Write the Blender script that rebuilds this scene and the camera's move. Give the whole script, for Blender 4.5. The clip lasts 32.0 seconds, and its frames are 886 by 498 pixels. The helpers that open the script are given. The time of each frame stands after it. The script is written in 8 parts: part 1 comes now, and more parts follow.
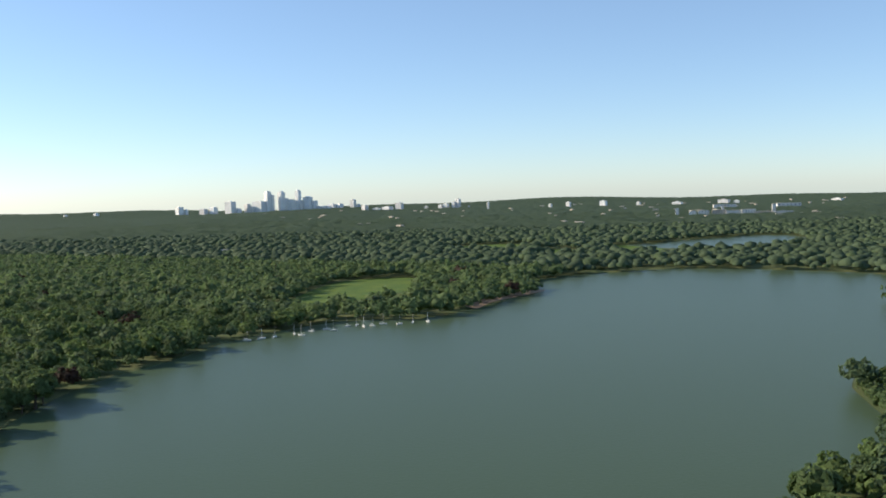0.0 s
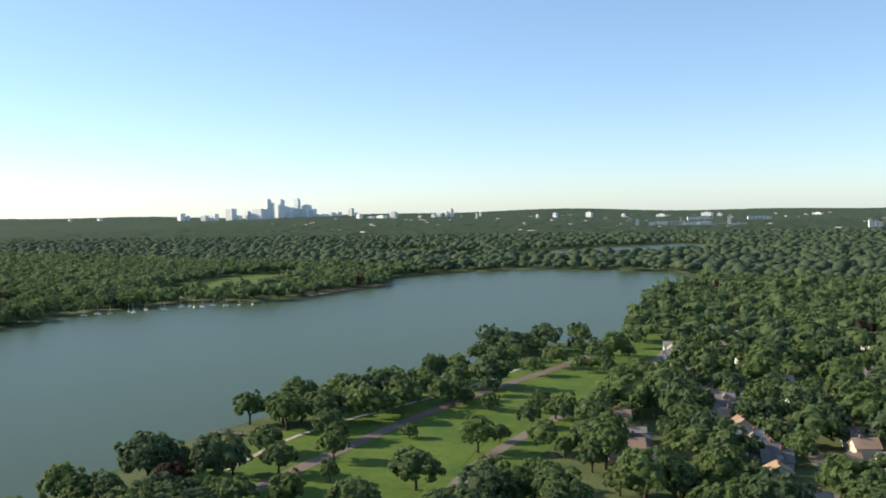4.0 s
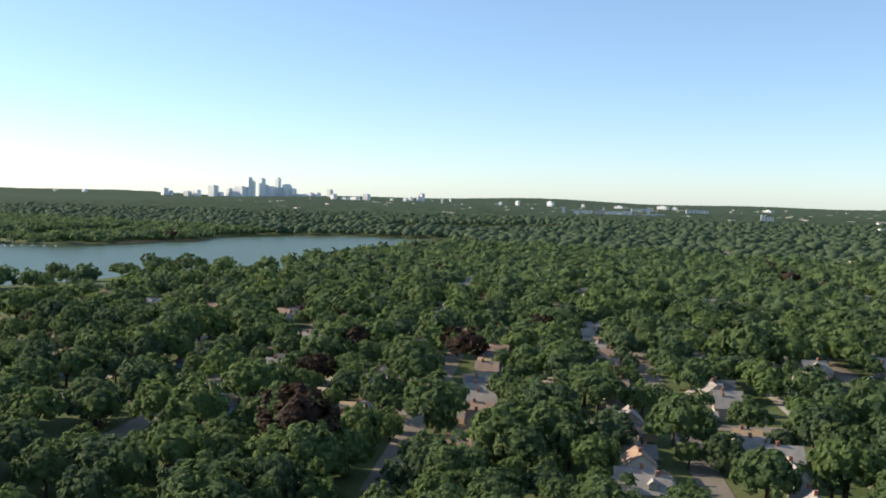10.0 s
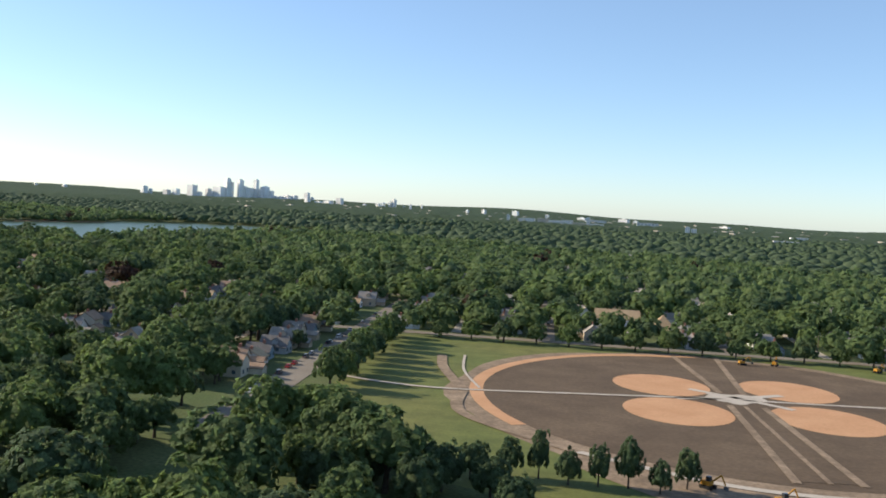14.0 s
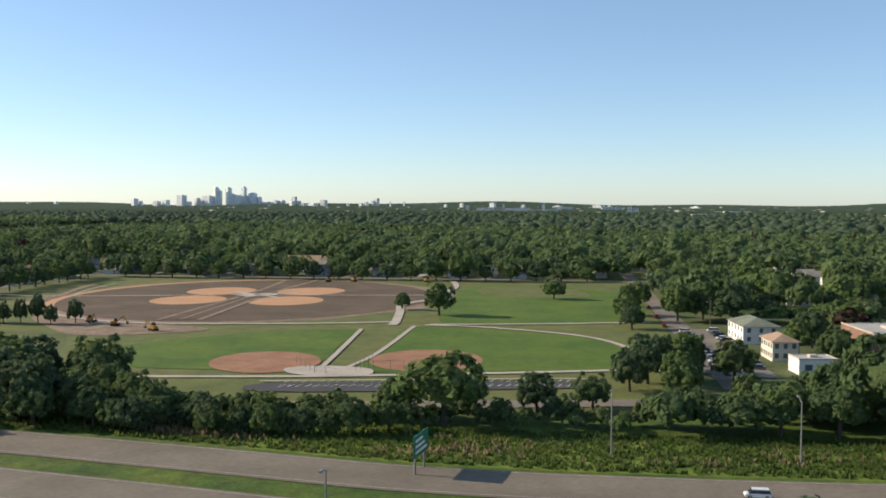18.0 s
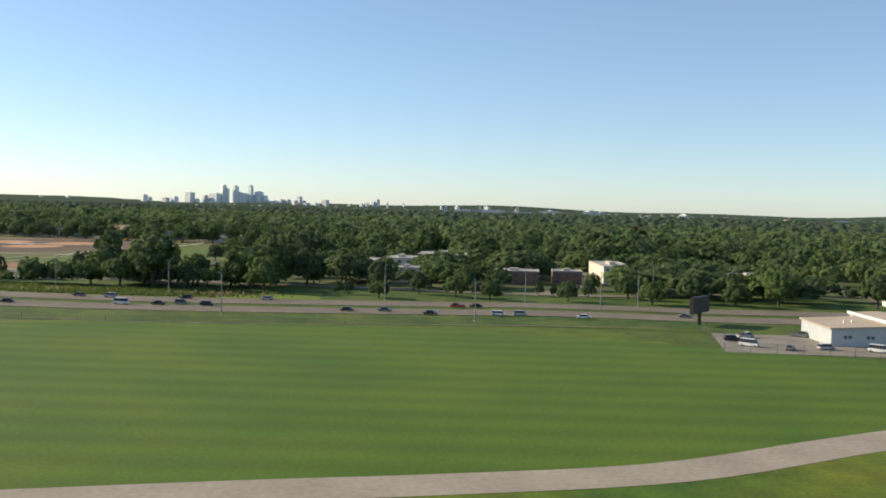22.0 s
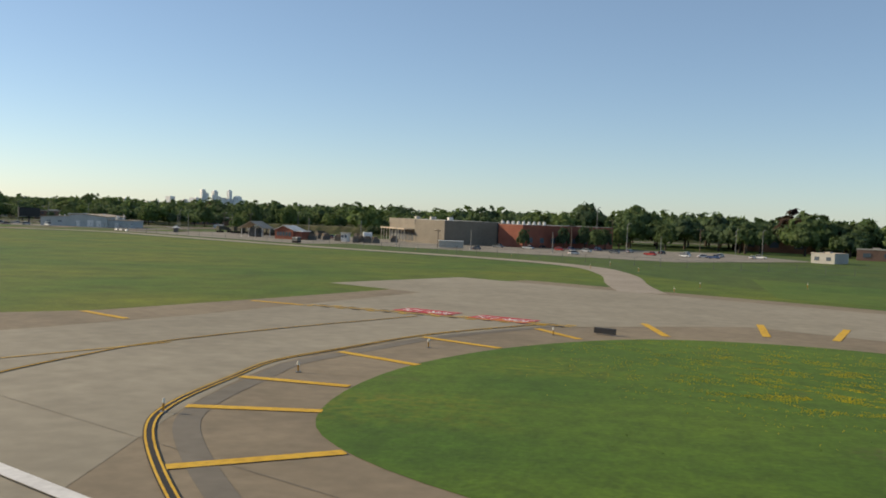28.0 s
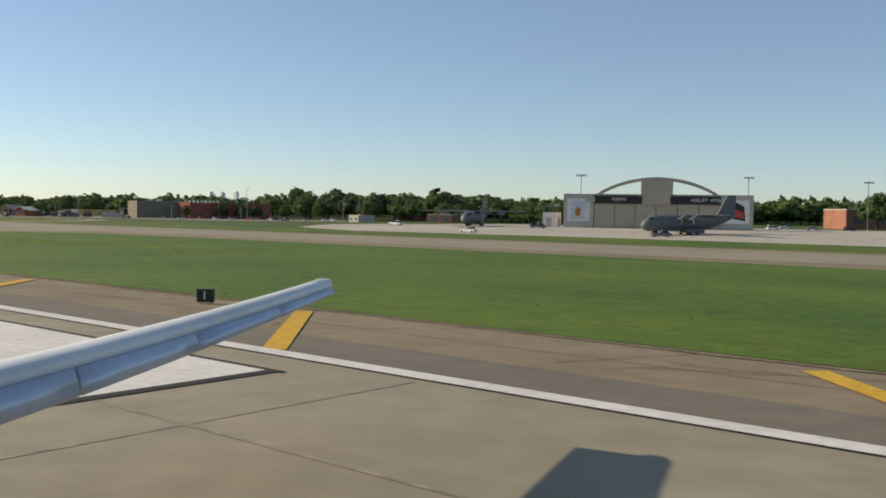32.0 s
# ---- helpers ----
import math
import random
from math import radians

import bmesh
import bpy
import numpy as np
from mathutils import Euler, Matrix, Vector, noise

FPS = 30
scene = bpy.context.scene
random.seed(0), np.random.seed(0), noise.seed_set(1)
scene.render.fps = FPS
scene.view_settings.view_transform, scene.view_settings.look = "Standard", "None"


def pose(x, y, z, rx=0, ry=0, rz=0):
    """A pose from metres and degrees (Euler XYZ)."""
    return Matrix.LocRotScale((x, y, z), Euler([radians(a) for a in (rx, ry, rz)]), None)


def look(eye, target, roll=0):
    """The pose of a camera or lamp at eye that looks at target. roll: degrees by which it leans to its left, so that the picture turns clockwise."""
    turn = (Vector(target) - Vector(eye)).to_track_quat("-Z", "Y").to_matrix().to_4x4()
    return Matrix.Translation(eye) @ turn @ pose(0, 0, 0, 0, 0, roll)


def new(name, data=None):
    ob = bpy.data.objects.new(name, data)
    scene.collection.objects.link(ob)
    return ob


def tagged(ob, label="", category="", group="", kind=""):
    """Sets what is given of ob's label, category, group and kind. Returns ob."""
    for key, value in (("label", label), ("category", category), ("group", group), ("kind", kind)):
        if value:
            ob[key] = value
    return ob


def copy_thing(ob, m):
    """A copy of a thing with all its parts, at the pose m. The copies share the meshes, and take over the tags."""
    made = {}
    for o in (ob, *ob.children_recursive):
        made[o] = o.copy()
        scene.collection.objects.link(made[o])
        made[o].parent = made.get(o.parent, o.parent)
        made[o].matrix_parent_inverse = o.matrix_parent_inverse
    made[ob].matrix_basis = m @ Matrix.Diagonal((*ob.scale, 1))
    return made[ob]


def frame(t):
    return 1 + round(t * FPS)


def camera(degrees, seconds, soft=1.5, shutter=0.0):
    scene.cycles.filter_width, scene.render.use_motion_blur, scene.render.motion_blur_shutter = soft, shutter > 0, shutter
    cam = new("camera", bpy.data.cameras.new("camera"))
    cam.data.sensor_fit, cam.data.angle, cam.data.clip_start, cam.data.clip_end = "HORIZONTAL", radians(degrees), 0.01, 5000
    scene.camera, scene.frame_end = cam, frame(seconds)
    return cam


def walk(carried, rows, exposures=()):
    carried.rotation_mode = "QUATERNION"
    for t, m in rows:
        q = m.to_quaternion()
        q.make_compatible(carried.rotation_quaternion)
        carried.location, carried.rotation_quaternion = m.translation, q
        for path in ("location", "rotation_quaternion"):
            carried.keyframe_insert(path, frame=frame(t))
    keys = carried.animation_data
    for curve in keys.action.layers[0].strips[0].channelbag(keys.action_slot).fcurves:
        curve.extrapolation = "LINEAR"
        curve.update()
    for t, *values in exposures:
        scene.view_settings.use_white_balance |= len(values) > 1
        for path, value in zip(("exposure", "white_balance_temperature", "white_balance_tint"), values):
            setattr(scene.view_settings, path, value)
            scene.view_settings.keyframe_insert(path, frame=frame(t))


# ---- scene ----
cam = camera(50.0, 32.0, 1.8)
PATH = [
    (0.0, pose(0.00, 0.00, 60.55, 86.74, 1.69, 4.32)),
    (0.5, pose(14.34, -8.37, 59.66, 86.08, 2.24, 4.19)),
    (1.0, pose(28.71, -16.74, 58.78, 85.76, 2.16, 4.21)),
    (1.5, pose(43.12, -25.14, 57.89, 85.62, 2.13, 4.19)),
    (2.0, pose(57.57, -33.54, 57.00, 85.76, 2.54, 4.29)),
    (2.5, pose(72.05, -41.96, 56.10, 86.01, 2.15, 4.52)),
    (3.0, pose(86.57, -50.39, 55.21, 86.53, 2.32, 4.85)),
    (3.5, pose(101.12, -58.84, 54.31, 87.06, 1.33, 5.20)),
    (5.5, pose(159.65, -92.77, 50.66, 87.72, 0.71, 5.89)),
    (6.0, pose(174.36, -101.28, 49.73, 87.09, 0.78, 5.98)),
    (6.5, pose(189.10, -109.81, 48.80, 86.58, 1.04, 6.14)),
    (7.0, pose(203.87, -118.36, 47.87, 86.06, 0.95, 6.15)),
    (7.5, pose(218.67, -126.92, 46.93, 85.97, 1.17, 6.19)),
    (8.0, pose(233.50, -135.49, 45.99, 86.19, 0.23, 6.25)),
    (8.5, pose(248.35, -144.08, 45.04, 86.39, 0.48, 6.23)),
    (9.0, pose(263.23, -152.68, 44.09, 86.63, 0.07, 6.29)),
    (9.5, pose(278.14, -161.30, 43.13, 86.72, -0.44, 6.38)),
    (10.0, pose(293.08, -169.93, 42.17, 86.70, -1.35, 6.32)),
    (10.5, pose(308.04, -178.57, 41.20, 87.03, -0.56, 6.23)),
    (11.0, pose(323.03, -187.23, 40.23, 88.00, 0.49, 6.51)),
    (11.5, pose(338.04, -195.91, 39.25, 88.64, 0.02, 6.81)),
    (12.0, pose(353.07, -204.60, 38.26, 88.67, -0.16, 6.85)),
    (12.5, pose(368.13, -213.30, 37.27, 88.30, -0.77, 6.77)),
    (13.0, pose(383.21, -222.02, 36.28, 88.00, -1.47, 6.59)),
    (13.5, pose(398.31, -230.76, 35.28, 87.62, -2.71, 6.53)),
    (14.0, pose(413.43, -239.51, 34.27, 87.31, -3.29, 6.22)),
    (14.5, pose(428.58, -248.27, 33.26, 87.40, -4.39, 5.91)),
    (16.5, pose(489.35, -283.48, 29.15, 88.19, -1.71, 6.25)),
    (17.0, pose(504.59, -292.32, 28.11, 88.21, -2.05, 6.68)),
    (17.5, pose(519.84, -301.18, 27.06, 87.49, -1.53, 6.64)),
    (18.0, pose(535.11, -310.05, 26.02, 87.20, -0.11, 6.72)),
    (18.5, pose(550.40, -318.94, 24.98, 86.40, 0.86, 6.77)),
    (19.0, pose(565.70, -327.84, 23.94, 86.26, 0.01, 7.29)),
    (19.5, pose(581.02, -336.76, 22.90, 86.74, 0.04, 7.71)),
    (20.0, pose(596.36, -345.70, 21.87, 87.58, -0.92, 8.14)),
    (20.5, pose(611.70, -354.65, 20.85, 87.76, -1.02, 8.49)),
    (21.0, pose(627.06, -363.61, 19.83, 87.34, -0.74, 8.64)),
    (21.5, pose(642.43, -372.60, 18.82, 87.54, -0.91, 8.46)),
    (22.0, pose(657.81, -381.60, 17.81, 87.47, -1.47, 8.21)),
    (22.5, pose(673.21, -390.61, 16.81, 87.67, -0.57, 8.23)),
    (23.0, pose(688.61, -399.64, 15.81, 87.69, -0.93, 8.11)),
    (23.5, pose(704.03, -408.69, 14.82, 87.37, -0.62, 7.77)),
    (24.0, pose(719.45, -417.75, 13.83, 87.26, 0.49, 7.38)),
    (24.5, pose(734.88, -426.83, 12.84, 87.23, 1.27, 7.20)),
    (25.0, pose(750.33, -435.93, 11.87, 87.42, -0.18, 7.46)),
    (25.5, pose(765.77, -445.04, 10.91, 87.51, -0.55, 7.75)),
    (27.5, pose(827.63, -481.66, 7.34, 88.16, -3.16, 9.05)),
    (28.0, pose(843.11, -490.85, 6.57, 88.06, -2.18, 8.55)),
    (28.5, pose(858.59, -500.07, 5.89, 87.70, 1.05, 8.58)),
    (29.0, pose(874.08, -509.30, 5.29, 87.62, -1.23, 8.83)),
    (29.5, pose(889.56, -518.54, 4.76, 87.24, -2.71, 9.47)),
    (30.0, pose(905.05, -527.81, 4.30, 87.39, -3.40, 9.71)),
    (30.5, pose(920.55, -537.09, 3.91, 87.28, -2.49, 9.73)),
    (31.0, pose(936.04, -546.38, 3.57, 87.57, -3.35, 9.76)),
    (31.5, pose(951.53, -555.70, 3.26, 88.17, -2.42, 9.80)),
    (32.0, pose(967.03, -565.03, 2.97, 87.87, -0.89, 9.98)),
]
walk(cam, PATH, [(0.0, 0.38, 6600, 10), (2.0, 0.46, 6650, 10), (4.0, 0.55, 6650, 10), (8.0, 0.60, 6650, 10), (12.0, 0.54, 6650, 10), (14.0, 0.54, 6650, 10), (16.5, 0.34, 6700, 10), (18.0, 0.34, 6800, 10), (19.0, 0.52, 6800, 10), (20.0, 0.48, 6900, 10),
                 (22.0, 0.32, 6950, 10), (25.0, 0.30, 7100, 10), (27.0, 0.02, 7250, 10), (28.0, 0.02, 7250, 10), (30.0, 0.10, 7350, 10), (31.0, 0.08, 7350, 10), (32.0, -0.04, 7350, 10)])
# ---- world, sun, exposure ----
SUN_AZ, SUN_EL = 278.0, 24.0          # compass degrees, elevation
world = bpy.data.worlds.new("sky")
scene.world = world
world.use_nodes = True
wn = world.node_tree.nodes
sky = wn.new("ShaderNodeTexSky")
sky.sky_type = 'NISHITA'
sky.sun_disc = False
sky.sun_elevation = radians(SUN_EL)
sky.sun_rotation = radians(SUN_AZ)
sky.air_density, sky.dust_density, sky.ozone_density = 0.8, 0.25, 4.0
wn["Background"].inputs["Strength"].default_value = 0.14
haze = wn.new("ShaderNodeMix")        # thin high haze evens out the clear sky
haze.data_type = 'RGBA'
haze.inputs["Factor"].default_value = 0.2
haze.inputs["B"].default_value = (2.6, 3.5, 4.4, 1)
world.node_tree.links.new(sky.outputs["Color"], haze.inputs["A"])
world.node_tree.links.new(haze.outputs["Result"], wn["Background"].inputs["Color"])
sun_to = Vector((math.sin(radians(SUN_AZ)) * math.cos(radians(SUN_EL)),
                 math.cos(radians(SUN_AZ)) * math.cos(radians(SUN_EL)), math.sin(radians(SUN_EL))))
sun = new("sun", bpy.data.lights.new("sun", 'SUN'))
sun.data.energy, sun.data.angle, sun.data.color = 5.0, radians(0.55), (1.0, 0.88, 0.70)
sun.matrix_world = look((0, 0, 400), Vector((0, 0, 400)) - sun_to)

# ---- small builders ----
HEAD = radians(-30.298)               # the runway's direction
CH, SH = math.cos(HEAD), math.sin(HEAD)


def rw(u, v):
    """A place given along the runway and to its left."""
    return (u * CH - v * SH, u * SH + v * CH)


def rws(pts):
    return [rw(u, v) for u, v in pts]


def step(a, b, x):
    k = min(1.0, max(0.0, (x - a) / (b - a)))
    return k * k * (3 - 2 * k)


def zg(x, y):
    """Height of the ground: level, with a low rise under the far apron."""
    u, v = x * CH + y * SH, -x * SH + y * CH
    return 0.85 * step(92, 135, v) * step(955, 1000, u)


class Shape:
    """Collects vertices and faces for one mesh."""

    def __init__(self):
        self.v, self.f = [], []

    def add(self, vs, fs):
        n = len(self.v)
        self.v += [tuple(p) for p in vs]
        self.f += [tuple(i + n for i in f) for f in fs]
        return self

    def box(self, x0, y0, z0, x1, y1, z1, m=None):
        vs = [Vector(p) for p in ((x0, y0, z0), (x1, y0, z0), (x1, y1, z0), (x0, y1, z0),
                                  (x0, y0, z1), (x1, y0, z1), (x1, y1, z1), (x0, y1, z1))]
        if m:
            vs = [m @ p for p in vs]
        return self.add(vs, [(3, 2, 1, 0), (4, 5, 6, 7), (0, 1, 5, 4), (1, 2, 6, 5), (2, 3, 7, 6), (3, 0, 4, 7)])

    def cyl(self, p, q, r0, r1=None, n=8, caps=True):
        p, q, r1 = Vector(p), Vector(q), r0 if r1 is None else r1
        d = (q - p).normalized()
        a = d.orthogonal().normalized()
        b = d.cross(a)
        ring = [a * math.cos(2 * math.pi * i / n) + b * math.sin(2 * math.pi * i / n) for i in range(n)]
        fs = [(i, (i + 1) % n, n + (i + 1) % n, n + i) for i in range(n)]
        if caps:
            fs += [tuple(range(n - 1, -1, -1)), tuple(range(n, 2 * n))]
        return self.add([p + w * r0 for w in ring] + [q + w * r1 for w in ring], fs)

    def prism(self, pts, z0, z1):
        n = len(pts)
        return self.add([(x, y, z0) for x, y in pts] + [(x, y, z1) for x, y in pts],
                        [tuple(range(n - 1, -1, -1)), tuple(range(n, 2 * n))]
                        + [(i, (i + 1) % n, n + (i + 1) % n, n + i) for i in range(n)])

    def loft(self, rings, closed=True):
        n, k = len(rings[0]), len(self.v)
        self.v += [tuple(p) for r in rings for p in r]
        for j in range(len(rings) - 1):
            for i in range(n):
                self.f.append((k + j * n + i, k + j * n + (i + 1) % n, k + (j + 1) * n + (i + 1) % n, k + (j + 1) * n + i))
        if closed:
            self.f.append(tuple(k + i for i in range(n - 1, -1, -1)))
            self.f.append(tuple(k + (len(rings) - 1) * n + i for i in range(n)))
        return self

    def mesh(self, name, material, smooth=False):
        me = bpy.data.meshes.new(name)
        me.from_pydata(self.v, [], self.f)
        me.materials.append(material)
        if smooth:
            me.polygons.foreach_set("use_smooth", [True] * len(me.polygons))
        me.update()
        return me


def part(name, shape, material, parent=None, label="", smooth=False, at=None):
    """One mesh object, under a thing or a part."""
    me = shape if isinstance(shape, bpy.types.Mesh) else shape.mesh(name, material, smooth)
    ob = new(name, me)
    if parent:
        ob.parent = parent
    if at is not None:
        ob.matrix_basis = at
    return tagged(ob, label) if label else ob


def thing(name, label, category, at=None, group=""):
    ob = new(name)
    ob.empty_display_size = 0.5
    if at is not None:
        ob.matrix_basis = at
    return tagged(ob, label, category, group)


def structure(ob, label, category):
    return tagged(ob, label, category, kind="structure")


def inside(px, py, poly):
    """Which of the points lie in the polygon."""
    hit = np.zeros(len(px), bool)
    n = len(poly)
    for i in range(n):
        (x0, y0), (x1, y1) = poly[i], poly[(i + 1) % n]
        if y0 == y1:
            continue
        cross = ((y0 > py) != (y1 > py)) & (px < (x1 - x0) * (py - y0) / (y1 - y0) + x0)
        hit ^= cross
    return hit


def curve_pts(pts, k=6, closed=False):
    """A smooth line through the points."""
    P = [Vector(p) for p in pts]
    n, out = len(P), []
    for i in range(n if closed else n - 1):
        a, b, c, d = (P[(i + j) % n] if closed else P[min(max(i + j, 0), n - 1)] for j in (-1, 0, 1, 2))
        for s in range(k):
            t = s / k
            out.append(0.5 * (2 * b + (c - a) * t + (2 * a - 5 * b + 4 * c - d) * t * t + (3 * b - a - 3 * c + d) * t ** 3))
    if not closed:
        out.append(P[-1])
    return [(p[0], p[1]) for p in out]


def patch(name, pts, lift, material, cell=12.0):
    """A level sheet on the ground, cut so that it follows the ground's rise."""
    bm = bmesh.new()
    bm.faces.new([bm.verts.new((x, y, 0)) for x, y in pts])
    xs, ys = [p[0] for p in pts], [p[1] for p in pts]
    rise = any(zg(x, y) > 0 for x, y in pts) and max(ys) - min(ys) < 900
    if not rise and max(max(xs) - min(xs), max(ys) - min(ys)) > 400:
        rise, cell, flat = True, 120.0, True
    else:
        flat = False
    if rise:
        for axis, lo, hi in ((0, min(xs), max(xs)), (1, min(ys), max(ys))):
            w = lo + cell
            while w < hi:
                co, no = Vector((0, 0, 0)), Vector((0, 0, 0))
                co[axis], no[axis] = w, 1
                bmesh.ops.bisect_plane(bm, geom=bm.verts[:] + bm.edges[:] + bm.faces[:], plane_co=co, plane_no=no)
                w += cell
    bmesh.ops.triangulate(bm, faces=bm.faces[:])
    for f in bm.faces:
        f.normal_update()
        if f.normal.z < 0:
            f.normal_flip()
    for w in bm.verts:
        w.co.z = (zg(w.co.x, w.co.y) if rise and not flat else 0.0) + lift
    me = bpy.data.meshes.new(name)
    bm.to_mesh(me)
    bm.free()
    me.materials.append(material)
    return new(name, me)


def ribbon(name, pts, width, lift, material, smooth_steps=6):
    """A road or a line of even width along a smooth path."""
    c = curve_pts(pts, smooth_steps) if smooth_steps else pts
    sh = Shape()
    for i, (x, y) in enumerate(c):
        a, b = Vector(c[max(i - 1, 0)]), Vector(c[min(i + 1, len(c) - 1)])
        d = (b - a).normalized() * width / 2
        sh.v += [(x - d.y, y + d.x, zg(x - d.y, y + d.x) + lift), (x + d.y, y - d.x, zg(x + d.y, y - d.x) + lift)]
    sh.f = [(2 * i + 1, 2 * i + 3, 2 * i + 2, 2 * i) for i in range(len(c) - 1)]
    return part(name, sh, material)


def disc(cx, cy, rx, ry=None, n=36, turn=0.0, wob=0.0):
    ry, out = ry or rx, []
    for i in range(n):
        a = 2 * math.pi * i / n
        k = 1 + wob * noise.noise((math.cos(a) * 2 + cx, math.sin(a) * 2 + cy, 0))
        x, y = rx * k * math.cos(a), ry * k * math.sin(a)
        out.append((cx + x * math.cos(turn) - y * math.sin(turn), cy + x * math.sin(turn) + y * math.cos(turn)))
    return out


# ---- materials ----
def mat(name, a, b, scale=1.0, rough=0.9, metal=0.0, bump=0.0, fine=9.0, spread=0.25, spec=0.3, rnd=0.0, mid=0.0, depth=0.22):
    """Two colours mixed by a broad noise, broken up by a fine one, with relief."""
    m = bpy.data.materials.new(name)
    m.use_nodes = True
    t = m.node_tree
    n, ln = t.nodes, t.links.new
    p = n["Principled BSDF"]
    p.inputs["Roughness"].default_value = rough
    p.inputs["Metallic"].default_value = metal
    p.inputs["Specular IOR Level"].default_value = spec
    g = n.new("ShaderNodeNewGeometry")
    big, small = n.new("ShaderNodeTexNoise"), n.new("ShaderNodeTexNoise")
    big.inputs["Scale"].default_value, big.inputs["Detail"].default_value = scale, 4
    small.inputs["Scale"].default_value, small.inputs["Detail"].default_value = scale * fine, 3
    ln(g.outputs["Position"], big.inputs["Vector"]), ln(g.outputs["Position"], small.inputs["Vector"])
    ramp = n.new("ShaderNodeMapRange")
    ramp.inputs["From Min"].default_value, ramp.inputs["From Max"].default_value = 0.34, 0.66
    ln(big.outputs["Fac"], ramp.inputs["Value"])
    mix = n.new("ShaderNodeMix")
    mix.data_type = 'RGBA'
    mix.inputs["A"].default_value, mix.inputs["B"].default_value = (*a, 1), (*b, 1)
    ln(ramp.outputs["Result"], mix.inputs["Factor"])
    hsv = n.new("ShaderNodeHueSaturation")
    val = n.new("ShaderNodeMapRange")
    val.inputs["From Min"].default_value, val.inputs["From Max"].default_value = 0.3, 0.7
    val.inputs["To Min"].default_value, val.inputs["To Max"].default_value = 1 - spread, 1 + spread
    ln(small.outputs["Fac"], val.inputs["Value"])
    last = val.outputs["Result"]
    if mid:
        no, r, mu = n.new("ShaderNodeTexNoise"), n.new("ShaderNodeMapRange"), n.new("ShaderNodeMath")
        no.inputs["Scale"].default_value, no.inputs["Detail"].default_value, no.inputs["Roughness"].default_value = mid, 6, 0.65
        r.inputs["From Min"].default_value, r.inputs["From Max"].default_value = 0.3, 0.7
        r.inputs["To Min"].default_value, r.inputs["To Max"].default_value = 1 - depth, 1 + depth
        mu.operation = 'MULTIPLY'
        ln(g.outputs["Position"], no.inputs["Vector"]), ln(no.outputs["Fac"], r.inputs["Value"])
        ln(r.outputs["Result"], mu.inputs[0]), ln(last, mu.inputs[1])
        last = mu.outputs[0]
    if rnd:
        oi, r, mu = n.new("ShaderNodeObjectInfo"), n.new("ShaderNodeMapRange"), n.new("ShaderNodeMath")
        r.inputs["To Min"].default_value, r.inputs["To Max"].default_value = 1 - rnd, 1 + rnd
        mu.operation = 'MULTIPLY'
        ln(oi.outputs["Random"], r.inputs["Value"]), ln(r.outputs["Result"], mu.inputs[0]), ln(last, mu.inputs[1])
        last = mu.outputs[0]
    ln(last, hsv.inputs["Value"]), ln(mix.outputs["Result"], hsv.inputs["Color"])
    ln(hsv.outputs["Color"], p.inputs["Base Color"])
    if bump:
        bp = n.new("ShaderNodeBump")
        bp.inputs["Strength"].default_value, bp.inputs["Distance"].default_value = min(1.0, bump), 0.04 + 0.06 * bump
        ln(small.outputs["Fac"], bp.inputs["Height"]), ln(bp.outputs["Normal"], p.inputs["Normal"])
    return m


